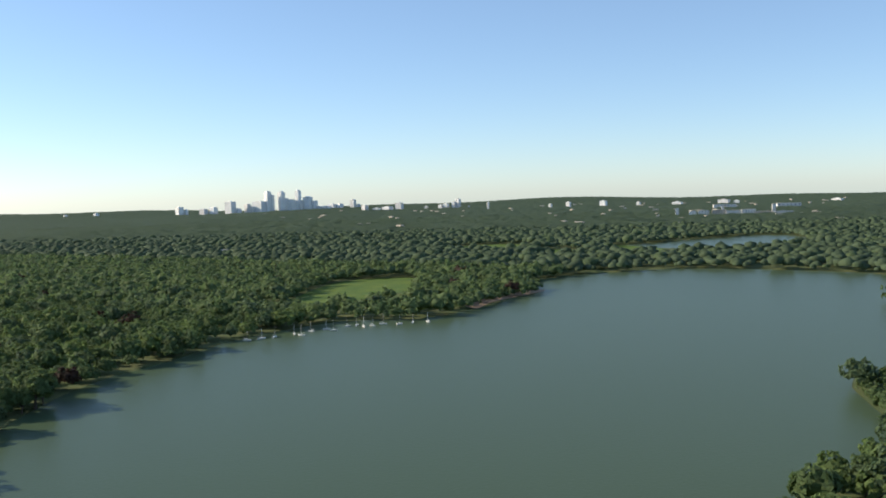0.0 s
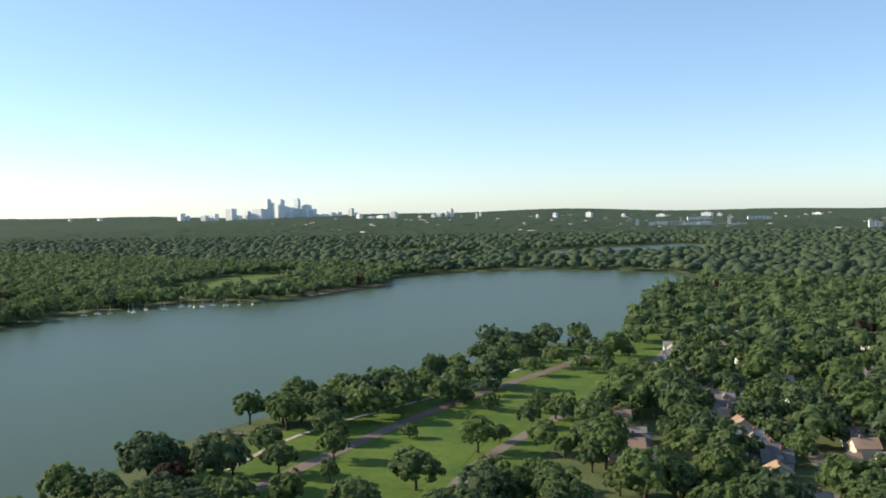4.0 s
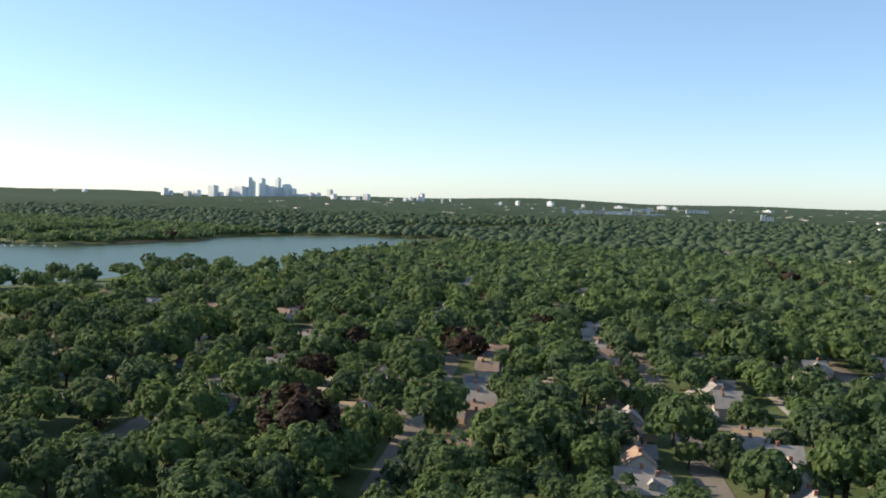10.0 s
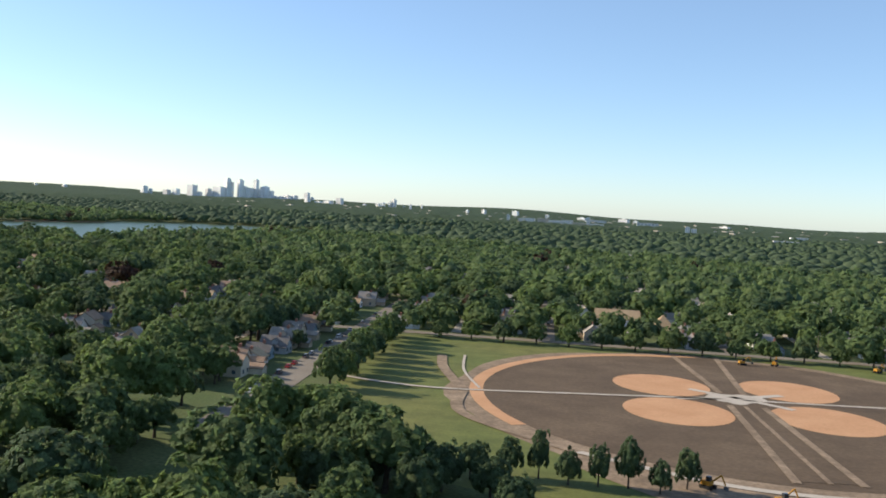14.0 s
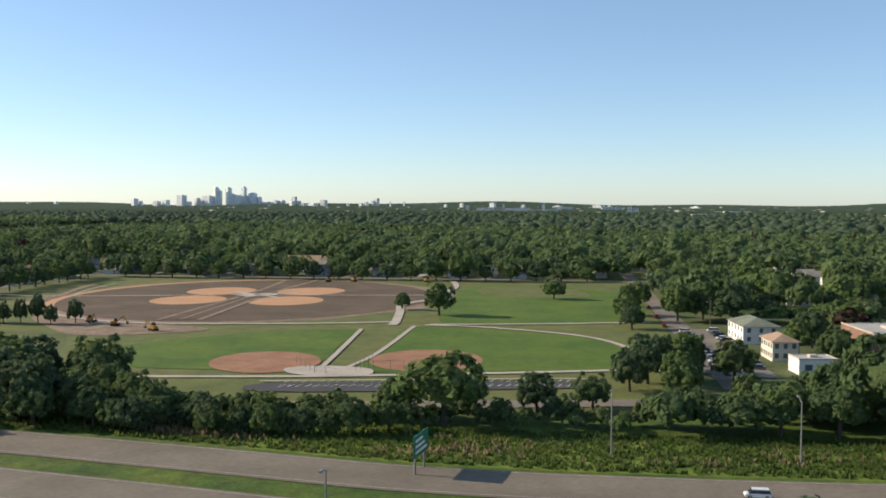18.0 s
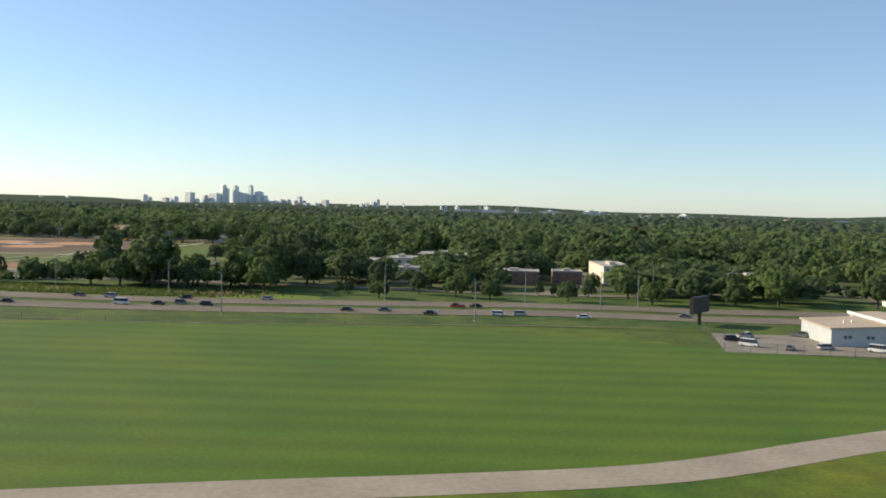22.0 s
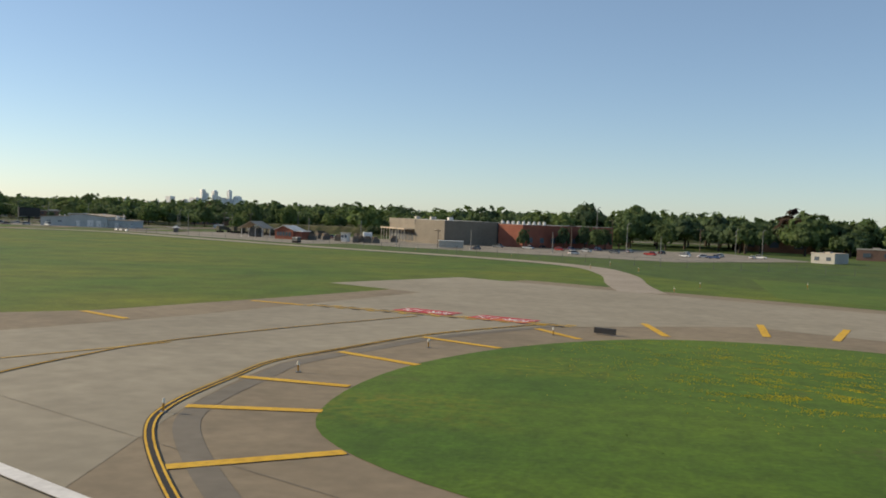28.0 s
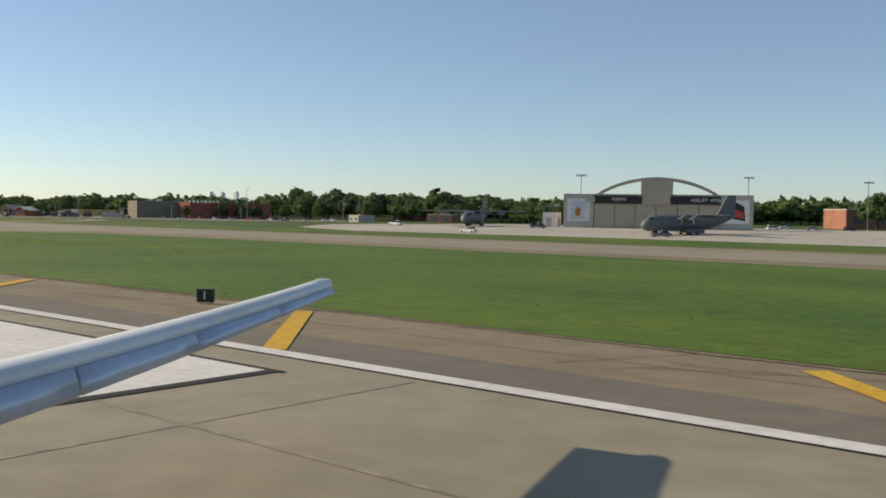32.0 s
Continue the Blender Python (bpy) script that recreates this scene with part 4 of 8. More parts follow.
# single trees near the path, each a thing
TREE_MESH = []
for i, (fv, ff) in enumerate(NEARF):
    for m in (0, 1, 2):
        v = fv * np.array([0.94, 0.94, 0.98]) + np.array([0, 0, 0.12])
        TREE_MESH.append((raw_mesh("crown", v, ff, [MATS[m]], None, True), m))
TRUNK_MESH = raw_mesh("trunk", TRUNK[0] * 1.1, TRUNK[1], [BARK])
TREE_LABEL = ("broad green park tree in full summer leaf", "dark green shade tree in full leaf", "bright green young tree with airy crown")


def tree(x, y, r, h, k, name="tree"):
    me, m = TREE_MESH[k % len(TREE_MESH)]
    t = thing(name, TREE_LABEL[m], "tree", Matrix.LocRotScale((x, y, zg(x, y)), Euler((0, 0, k * 1.7)), (r, r, h / 1.75)), "park and garden trees")
    part("trunk", TRUNK_MESH, None, t)
    part("crown", me, None, t)
    return t


for k, i in enumerate(np.where(SOLO)[0]):
    tree(X[i], Y[i], RAD[i], HGT[i], k)

# canopy that closes the distance
fx = np.concatenate([np.arange(-3600, -900, 26), np.arange(-900, 1900, 9.0), np.arange(1900, 4300, 26)])
fy = np.concatenate([np.arange(1380, 2300, 9.0), np.arange(2300, 4900, 30)])
gx_, gy_ = np.meshgrid(fx, fy)
q = rng.uniform(0, 1, gx_.shape)
dist = np.hypot(gx_ - 400, gy_ + 200)
hill = 16 * np.clip((dist - 3300) / 1400, 0, 1) ** 1.5 * (0.8 + 0.5 * np.sin(gx_ / 420.0 + 1.3) + 0.3 * np.sin(gx_ / 170.0))
gz_ = 3.4 + 4.6 * q + np.maximum(hill, 0)
V2 = np.column_stack((gx_.ravel() + rng.uniform(-3, 3, gx_.size), gy_.ravel() + rng.uniform(-3, 3, gx_.size), gz_.ravel()))
k = len(fx)
idx = (np.arange(len(fy) - 1)[:, None] * k + np.arange(k - 1)[None, :]).ravel()
F2 = np.concatenate([np.column_stack((idx, idx + 1, idx + k + 1)), np.column_stack((idx, idx + k + 1, idx + k))])
tagged(new("far_woods", raw_mesh("far_woods", V2, F2, [LEAFF])), "dark green treetops to the horizon, haze dulled into their colour", "trees", kind="stuff")

# ---- far town ----
GLASSD = plain("dark_glazing", (0.10, 0.12, 0.14), 0.25)
# skyline facades: base colours raised to stand in for distance haze
TOWERS = [mat("haze_paled_facade", (0.76, 0.75, 0.72), (0.84, 0.83, 0.79), 0.02, 0.6, fine=20, spread=0.10, rnd=0.12),
          mat("haze_paled_grey_facade", (0.70, 0.70, 0.68), (0.78, 0.78, 0.75), 0.02, 0.7, fine=20, spread=0.10, rnd=0.10),
          mat("haze_paled_brown_facade", (0.62, 0.60, 0.58), (0.70, 0.68, 0.65), 0.02, 0.7, fine=20, spread=0.10, rnd=0.12)]
WHITEF = mat("white_facade", (0.66, 0.64, 0.60), (0.74, 0.72, 0.68), 0.1, 0.7, fine=12, spread=0.07, rnd=0.06)
TANF = mat("tan_facade", (0.44, 0.38, 0.31), (0.52, 0.46, 0.38), 0.1, 0.7, fine=12, spread=0.08, rnd=0.06)


def hill_at(x, y):
    d = math.hypot(x - 400, y + 200)
    return max(0.0, 16 * min(1, max(0, (d - 3300) / 1400)) ** 1.5 * (0.8 + 0.5 * math.sin(x / 420.0 + 1.3) + 0.3 * math.sin(x / 170.0)))


def tower(x, y, w, h, m, label, crown=0, group="downtown towers"):
    """A tall block with ledges, recessed window bands, and a stepped top."""
    t = thing("tower", label, "building", pose(x, y, 0, 0, 0, -42 + (x * 7 + y) % 18), group)
    d, floors = w * 0.8, max(3, int(h / 4))
    core = Shape().box(-w / 2, -d / 2, 0, w / 2, d / 2, h)
    if crown == 1:
        core.box(-w * 0.36, -d * 0.36, h, w * 0.36, d * 0.36, h * 1.05)
    elif crown == 2:
        core.cyl((0, 0, h - 0.1), (0, 0, h * 1.06), w * 0.46, w * 0.30, 12)
    part("wall", core, m, t)
    bands = Shape()
    for i in range(floors):
        z = h * (i + 0.35) / floors
        bands.box(-w / 2 - 0.15, -d / 2 - 0.15, z, w / 2 + 0.15, d / 2 + 0.15, z + h / floors * 0.45)
    # window bands in a haze-paled facade colour instead of dark glazing
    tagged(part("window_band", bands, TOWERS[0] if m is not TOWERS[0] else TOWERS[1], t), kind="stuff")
    fins = Shape()
    for i in range(5):
        px = -w / 2 + w * i / 4
        fins.box(px - w * 0.02, -d / 2 - 0.4, 0, px + w * 0.02, -d / 2 - 0.1, h)
    tagged(part("pier", fins, m, t), kind="stuff")
    part("roof", Shape().box(-w * 0.2, -d * 0.2, h, w * 0.15, d * 0.2, h + 2.5), m, t)
    return t


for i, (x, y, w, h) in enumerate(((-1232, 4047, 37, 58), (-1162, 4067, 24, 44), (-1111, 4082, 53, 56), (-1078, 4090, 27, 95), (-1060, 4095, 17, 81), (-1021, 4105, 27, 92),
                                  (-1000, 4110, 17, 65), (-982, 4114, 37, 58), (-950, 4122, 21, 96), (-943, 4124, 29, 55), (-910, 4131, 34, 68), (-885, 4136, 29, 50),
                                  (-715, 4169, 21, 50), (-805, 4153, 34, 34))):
    tower(x, y, w, h, TOWERS[(0, 2, 0, 0, 0, 1, 0, 1, 0, 2, 1, 0, 2, 1)[i]], "downtown office tower on the skyline, its colours paled for haze", (0, 1, 0, 1, 0, 2, 0, 1, 2, 0, 2, 1, 2, 0)[i])
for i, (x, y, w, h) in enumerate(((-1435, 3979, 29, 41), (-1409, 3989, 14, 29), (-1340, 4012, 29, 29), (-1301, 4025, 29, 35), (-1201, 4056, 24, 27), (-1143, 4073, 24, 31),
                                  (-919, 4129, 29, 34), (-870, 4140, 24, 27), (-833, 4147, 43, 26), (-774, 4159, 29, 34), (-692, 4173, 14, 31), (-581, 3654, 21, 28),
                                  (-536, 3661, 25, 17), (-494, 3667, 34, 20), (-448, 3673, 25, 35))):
    tower(x, y, w, h, TOWERS[i % 3], "mid-rise block at the edge of downtown, its colours paled for haze", i % 2, "mid-rise blocks")
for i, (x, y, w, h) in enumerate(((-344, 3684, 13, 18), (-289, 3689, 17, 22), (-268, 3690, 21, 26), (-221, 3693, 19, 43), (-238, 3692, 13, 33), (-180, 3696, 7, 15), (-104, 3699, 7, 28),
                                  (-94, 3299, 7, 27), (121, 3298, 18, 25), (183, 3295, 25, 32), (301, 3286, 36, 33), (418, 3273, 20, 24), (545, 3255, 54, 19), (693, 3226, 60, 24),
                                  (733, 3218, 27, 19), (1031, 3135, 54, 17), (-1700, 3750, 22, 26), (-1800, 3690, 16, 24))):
    tower(x, y, w * (0.55 if x > 100 else 0.9), h * (0.72 if x > 100 else 1.0), TOWERS[1 + i % 2], "distant block above the treetops, its colours paled for haze", 0, "mid-rise blocks")


ROOFG = mat("gravel_roof", (0.34, 0.32, 0.29), (0.44, 0.415, 0.375), 0.3, 0.95, bump=0.2, fine=12, spread=0.12)


def slab(x, y, w, d, h, turn, m, label, group, storeys=3, name="apartment_block"):
    """A flat-roofed block with a row of windows on each storey and a parapet."""
    t = thing(name, label, "building", pose(x, y, zg(x, y), 0, 0, turn), group)
    part("wall", Shape().box(-w / 2, -d / 2, 0, w / 2, d / 2, h), m, t)
    par = Shape()
    for a in ((-w / 2 - .05, -d / 2 - .05, w / 2 + .05, -d / 2 + .1), (-w / 2 - .05, d / 2 - .1, w / 2 + .05, d / 2 + .05),
              (-w / 2 - .05, -d / 2 + .1, -w / 2 + .1, d / 2 - .1), (w / 2 - .1, -d / 2 + .1, w / 2 + .05, d / 2 - .1)):
        par.box(a[0], a[1], h - 0.05, a[2], a[3], h + 0.18)
    part("parapet", par, TANF, t)
    part("roof", Shape().box(-w / 2 + 0.1, -d / 2 + 0.1, h, w / 2 - 0.1, d / 2 - 0.1, h + 0.06), ROOFG, t, "pale gravel roof")
    part("roof_unit", Shape().box(-w * 0.12, -d * 0.15, h + 0.05, w * 0.08, d * 0.12, h + min(1.0, h * 0.18)), TANF, t)
    nw = max(2, int(w / (h / storeys) / 1.3))
    pane = Shape().box(-0.5, -0.03, 0, 0.5, 0.03, 1)
    me = pane.mesh("window", GLASSD)
    for s in range(storeys):
        for side in (-1, 1):
            for i in range(min(nw, 9)):
                k = min(nw, 9)
                ob = part("window", me, None, t)
                ob.matrix_basis = Matrix.LocRotScale((-w / 2 + w * (i + 0.5) / k, side * (d / 2 + 0.03), h * (s + 0.3) / storeys), None, (w / k * 0.38, 1, h / storeys * 0.38))
    return t


# specks of far buildings in the canopy
fr = np.random.default_rng(17)
specks = Shape()
for i in range(110):
    y = fr.uniform(1450, 3600)
    x = 0.06 * y + fr.uniform(-0.40, 0.62) * y * (1 if i % 3 else 0.6) + 250
    w, h = fr.uniform(2.5, 8), fr.uniform(7.2, 9.2) + (hill_at(x, y))
    specks.box(-w, -4, 0, w, 4, h, pose(x, y, 0, 0, 0, fr.uniform(-50, 0)))
tagged(part("distant_buildings", specks, TANF), "scattered pale roofs and blocks in the far canopy", "buildings", kind="stuff")

HOSP = "white hospital block rising over the trees"
for x, y, w, h, st in ((357, 1953, 13.5, 13, 4), (378, 1949, 21.7, 14, 4), (407, 1943, 27, 14.5, 4), (435, 1937, 29.8, 13, 4), (462, 1930, 26, 14.4, 4),
                       (483, 1925, 19.5, 10, 3), (498, 1922, 15, 10, 3), (526, 1914, 33, 10, 3), (551, 1907, 16, 6.5, 2), (578, 1899, 27, 6.5, 2)):
    slab(x, y, w, 12, h, -8, WHITEF if (x + st) % 3 else TANF, HOSP, "hospital blocks", st, "hospital_block")
for x, y, w, h in ((327, 1958, 6.5, 19.3), (508, 1917, 6.5, 24), (414, 1941, 4.3, 22), (682, 1607, 9, 18), (694, 1606, 10, 15)):
    slab(x, y, w, w, h, -8, WHITEF, "slender white tower over the treetops", "white towers", 5, "tower")
for x, y, w, h in ((480, 432, 26, 6.4), (494, 436, 12, 7.0), (760, 1180, 36, 9), (1000, 1060, 26, 9), (1120, 1400, 30, 11), (860, 1500, 30, 11), (700, 2500, 60, 14), (560, 2600, 60, 13)):
    slab(x, y, w, 10, h, 0, WHITEF if w != 26 else TANF, "low pale institutional block among trees", "institutional blocks", 2)

# ---- blocks beside the ball park and the highway ----
BRICK = mat("red_brick", (0.30, 0.135, 0.090), (0.37, 0.175, 0.120), 0.4, 0.9, bump=0.2, fine=14, spread=0.15)
BRICKD = mat("brown_brick", (0.20, 0.115, 0.085), (0.26, 0.150, 0.110), 0.4, 0.9, bump=0.2, fine=14, spread=0.15)
STUCCO = mat("cream_stucco", (0.62, 0.55, 0.43), (0.70, 0.62, 0.50), 0.3, 0.85, fine=10, spread=0.06)
SHING = [mat("grey_shingles", (0.27, 0.24, 0.21), (0.35, 0.315, 0.275), 0.6, 0.95, bump=0.3, fine=12, spread=0.18, rnd=0.15),
         mat("brown_shingles", (0.29, 0.195, 0.135), (0.37, 0.255, 0.18), 0.6, 0.95, bump=0.3, fine=12, spread=0.18, rnd=0.15),
         mat("dark_shingles", (0.13, 0.122, 0.118), (0.18, 0.168, 0.16), 0.6, 0.95, bump=0.3, fine=12, spread=0.18, rnd=0.15),
         mat("tan_shingles", (0.36, 0.255, 0.150), (0.43, 0.310, 0.190), 0.6, 0.95, bump=0.3, fine=12, spread=0.12, rnd=0.10)]
AB = "low brick apartment block with a flat white-edged roof"
slab(620, -114, 14, 17, 4.6, 4, BRICK, "three-storey brick and cream apartment block", "apartment blocks", 3)
slab(612, -136, 7, 14, 4.4, 4, STUCCO, "cream stucco apartment wing in evening sun", "apartment blocks", 3)
slab(597, -128, 13, 16, 3.0, 4, BRICKD, AB, "apartment blocks", 2)
slab(574.6, -159.5, 5.8, 4.6, 2.4, 6, WHITEF, "low white flats with a flat grey roof beside a parking lot", "apartment blocks", 1)
slab(643, -155, 11, 9, 3.2, 4, BRICKD, AB, "apartment blocks", 2)
slab(655, -150, 7, 8, 3.2, 4, BRICKD, AB, "apartment blocks", 2)
slab(617.6, -160, 6.6, 8, 3.4, 4, STUCCO, "tan stucco flats facing the highway lawn", "apartment blocks", 2)
slab(666, -134, 7.5, 24, 4.2, 8, STUCCO, "long cream apartment block with gabled bays", "apartment blocks", 3)
slab(700, -140, 14, 9, 3.0, 4, BRICKD, AB, "apartment blocks", 2)


def gable(w, d, h, rise, over=0.25):
    """Roof with its ridge along y."""
    a, b, e = w / 2 + over, d / 2 + over, 0.12
    s = -rise * over / (w / 2)
    v = [(-a, -b, h + s), (0, -b, h + rise), (a, -b, h + s), (-a, b, h + s), (0, b, h + rise), (a, b, h + s)]
    return Shape().add(v + [(x, y, z + e) for x, y, z in v],
                       [(6, 7, 10, 9), (7, 8, 11, 10), (3, 4, 1, 0), (4, 5, 2, 1), (0, 1, 7, 6), (1, 2, 8, 7), (4, 3, 9, 10), (5, 4, 10, 11), (3, 0, 6, 9), (2, 5, 11, 8)])


def gable_wall(w, d, h, rise):
    a, b = w / 2, d / 2
    return Shape().add([(-a, -b, 0), (a, -b, 0), (a, -b, h), (0, -b, h + rise), (-a, -b, h), (-a, b, 0), (a, b, 0), (a, b, h), (0, b, h + rise), (-a, b, h)],
                       [(0, 1, 2, 3, 4), (9, 8, 7, 6, 5), (1, 6, 7, 2), (5, 0, 4, 9), (2, 7, 8, 3), (8, 9, 4, 3), (5, 6, 1, 0)])


HIPG = mat("grey_green_shingles", (0.15, 0.165, 0.125), (0.20, 0.215, 0.165), 0.6, 0.95, bump=0.3, fine=12, spread=0.15)


def lot_flats(x, y, w, d, h, rise, wall, roof, label, turn):
    """A two-storey block of flats under a hipped roof, its windows on all fronts."""
    t = thing("apartment_house", label, "building", pose(x, y, 0, 0, 0, turn), "apartment blocks")
    part("wall", Shape().box(-w / 2, -d / 2, 0, w / 2, d / 2, h), wall, t)
    e = 0.4
    part("roof", Shape().add([(-w / 2 - e, -d / 2 - e, h), (w / 2 + e, -d / 2 - e, h), (w / 2 + e, d / 2 + e, h), (-w / 2 - e, d / 2 + e, h), (0, -d * 0.22, h + rise), (0, d * 0.22, h + rise)],
                             [(0, 1, 4), (1, 2, 5, 4), (2, 3, 5), (3, 0, 4, 5), (3, 2, 1, 0)]), roof, t)
    pane = Shape().box(-0.32, -0.03, 0, 0.32, 0.03, 0.8).mesh("window", GLASSD)
    for s_ in range(2):
        for k_ in range(3):
            part("window", pane, None, t, at=pose(-w / 3 + w / 3 * k_, -d / 2 - 0.02, 0.6 + s_ * h * 0.48))
        for k_ in range(5):
            part("window", pane, None, t, at=pose(-w / 2 - 0.02, -d * 0.4 + d * 0.2 * k_, 0.6 + s_ * h * 0.48, 0, 0, 90))
    part("door", Shape().box(w * 0.38, -d / 2 - 0.04, 0, w * 0.38 + 0.5, -d / 2 + 0.02, 1.1), BARK, t)
    return t


lot_flats(572.6, -125, 6.6, 11, 3.3, 1.3, WHITEF, HIPG, "white two-storey flats with a grey-green hipped roof", 4)
lot_flats(572.6, -146.5, 4.2, 6.5, 3.3, 1.1, STUCCO, SHING[1], "cream two-storey flats with a brown hipped roof", 4)

# church with a tan gabled hall and a pyramid roof
church = thing("church", "pale church hall with tan gabled roof and pyramid chapel", "church", pose(437, 56, 0, 0, 0, 90))
part("wall", gable_wall(7, 13, 2.6, 2.4), WHITEF, church)
part("roof", gable(7, 13, 2.6, 2.4, 0.4), SHING[3], church)
part("chapel_wall", Shape().box(-19, -15, 0, -12, -9, 1.8), TANF, church)
part("chapel_roof", Shape().add([(-19.8, -15.8, 1.8), (-11.2, -15.8, 1.8), (-11.2, -8.2, 1.8), (-19.8, -8.2, 1.8), (-15.5, -12, 6.0)], [(0, 1, 4), (1, 2, 4), (2, 3, 4), (3, 0, 4), (3, 2, 1, 0)]), SHING[3], church)
part("door", Shape().box(-0.5, -6.62, 0, 0.5, -6.52, 1.4), BARK, church)

# ---- houses ----
SIDING = [mat("white_siding", (0.62, 0.61, 0.58), (0.70, 0.69, 0.66), 0.5, 0.8, fine=12, spread=0.06, rnd=0.08), mat("cream_siding", (0.55, 0.48, 0.37), (0.62, 0.55, 0.43), 0.5, 0.8, fine=12, spread=0.06, rnd=0.08),
          mat("grey_siding", (0.34, 0.36, 0.37), (0.41, 0.43, 0.44), 0.5, 0.8, fine=12, spread=0.06, rnd=0.10), mat("tan_siding", (0.40, 0.32, 0.23), (0.47, 0.38, 0.28), 0.5, 0.8, fine=12, spread=0.06, rnd=0.08),
          mat("blue_siding", (0.22, 0.29, 0.34), (0.28, 0.35, 0.40), 0.5, 0.8, fine=12, spread=0.06, rnd=0.10)]


def house(i):
    """A small gabled house with a porch, a dormer or a side wing, windows, door and chimney."""
    w, d, h, rise = ((4.2, 5.6, 1.7, 1.7), (4.6, 5.0, 2.7, 1.6), (4.0, 6.0, 1.6, 2.0), (5.2, 4.4, 1.6, 1.4), (4.4, 5.4, 2.6, 1.9), (3.8, 5.2, 1.7, 1.5))[i]
    wall, roof = SIDING[(0, 1, 2, 0, 3, 4)[i]], SHING[(0, 1, 2, 3, 0, 2)[i]]
    t = thing("house", ("white clapboard house with grey shingle roof", "cream two-storey house with brown roof", "grey house with steep dark roof", "low white house with tan roof",
                        "tan two-storey house with grey roof", "small blue house with dark roof")[i], "house", pose(0, 0, -50), "houses among trees")
    part("wall", gable_wall(w, d, h, rise), wall, t)
    part("roof", gable(w, d, h, rise), roof, t)
    part("chimney", Shape().box(-0.25, 0.7, h, 0.25, 1.2, h + rise + 0.7), BRICK, t)
    dr = Shape().box(-0.25, -d / 2 - 0.04, 0.2, 0.25, -d / 2 + 0.02, 1.25)
    part("door", dr, BARK, t)
    win = Shape().box(-0.34, -0.04, 0, 0.34, 0.04, 0.72).mesh("window", GLASSD)
    for x, y, z, r in ((-1.2, -d / 2 - 0.02, 0.6, 0), (1.2, -d / 2 - 0.02, 0.6, 0), (-1.2, d / 2 + 0.02, 0.6, 0), (1.0, d / 2 + 0.02, 0.6, 0), (0, -d / 2 - 0.02, h + 0.15, 0),
                       (-w / 2 - 0.02, -1.2, 0.6, 90), (w / 2 + 0.02, 1.1, 0.6, 90)):
        part("window", win, None, t, at=pose(x, y, z, 0, 0, r))
    if i in (0, 3, 5):
        porch = gable_wall(2.0, 1.4, 1.25, 0.7)
        part("porch", porch, wall, t, at=pose(0.4, -d / 2 - 0.7, 0))
        part("porch_roof", gable(2.0, 1.4, 1.25, 0.7, 0.12), roof, t, at=pose(0.4, -d / 2 - 0.72, 0.01))
    if i in (2, 4):
        part("dormer", gable_wall(1.2, 1.6, 0.7, 0.5), wall, t, at=pose(w / 4, 0.3, h + 0.4, 0, 0, 90))
        part("dormer_roof", gable(1.2, 1.6, 0.7, 0.5, 0.1), roof, t, at=pose(w / 4, 0.3, h + 0.41, 0, 0, 90))
    if i in (1, 4):
        part("garage", gable_wall(2.6, 3.0, 1.2, 0.8), wall, t, at=pose(-w / 2 - 1.0, d / 2 + 1.2, 0))
        part("garage_roof", gable(2.6, 3.0, 1.2, 0.8, 0.15), roof, t, at=pose(-w / 2 - 1.0, d / 2 + 1.2, 0.01))
    return t


PROTO = [house(i) for i in range(6)]
order = np.argsort(hv)
near = [HOUSES[i] for i in order[:190]]
rest = [HOUSES[i] for i in order[190:]]
used = set()
for x, y, r, k in near:
    m = pose(x, y, 0, 0, 0, r + 90)
    if k in used:
        copy_thing(PROTO[k], m)
    else:
        PROTO[k].matrix_basis = m
        used.add(k)
for k in range(6):
    if k not in used:
        PROTO[k].matrix_basis = pose(180 + 7 * k, 40, 0)
far_w, far_r = Shape(), Shape()
for x, y, r, k in rest:
    m = pose(x, y, 0, 0, 0, r + 90)
    g = gable_wall(4.4, 5.4, 1.9, 1.7)
    far_w.add([m @ Vector(p) for p in g.v], g.f)
    g = gable(4.4, 5.4, 1.9, 1.7)
    far_r.add([m @ Vector(p) for p in g.v], g.f)
far_h = part("distant_houses", far_w, SIDING[0])
tagged(far_h, "rows of small pale houses under far trees", "houses", kind="stuff")
tagged(part("distant_roofs", far_r, SHING[0]), "grey and brown shingle roofs of far houses", "roofs", kind="stuff")

# ---- vehicles ----
PAINT = [plain(n, c, 0.3, 0.0, 0.04) for n, c in (("white_paint", (0.72, 0.72, 0.70)), ("black_paint", (0.02, 0.02, 0.024)), ("silver_paint", (0.42, 0.43, 0.44)),
                                                  ("grey_paint", (0.13, 0.14, 0.15)), ("red_paint", (0.36, 0.03, 0.025)), ("blue_paint", (0.05, 0.09, 0.2)))]
AUTOGLASS = plain("car_glass", (0.03, 0.035, 0.04), 0.08)
RUBBER = plain("tyre_rubber", (0.02, 0.02, 0.02), 0.9)
CHROME = plain("wheel_metal", (0.5, 0.5, 0.5), 0.35, 0.9)
LAMPW = plain("lamp_glass", (0.75, 0.75, 0.72), 0.2)
LAMPR = plain("tail_lamp", (0.4, 0.02, 0.02), 0.3)


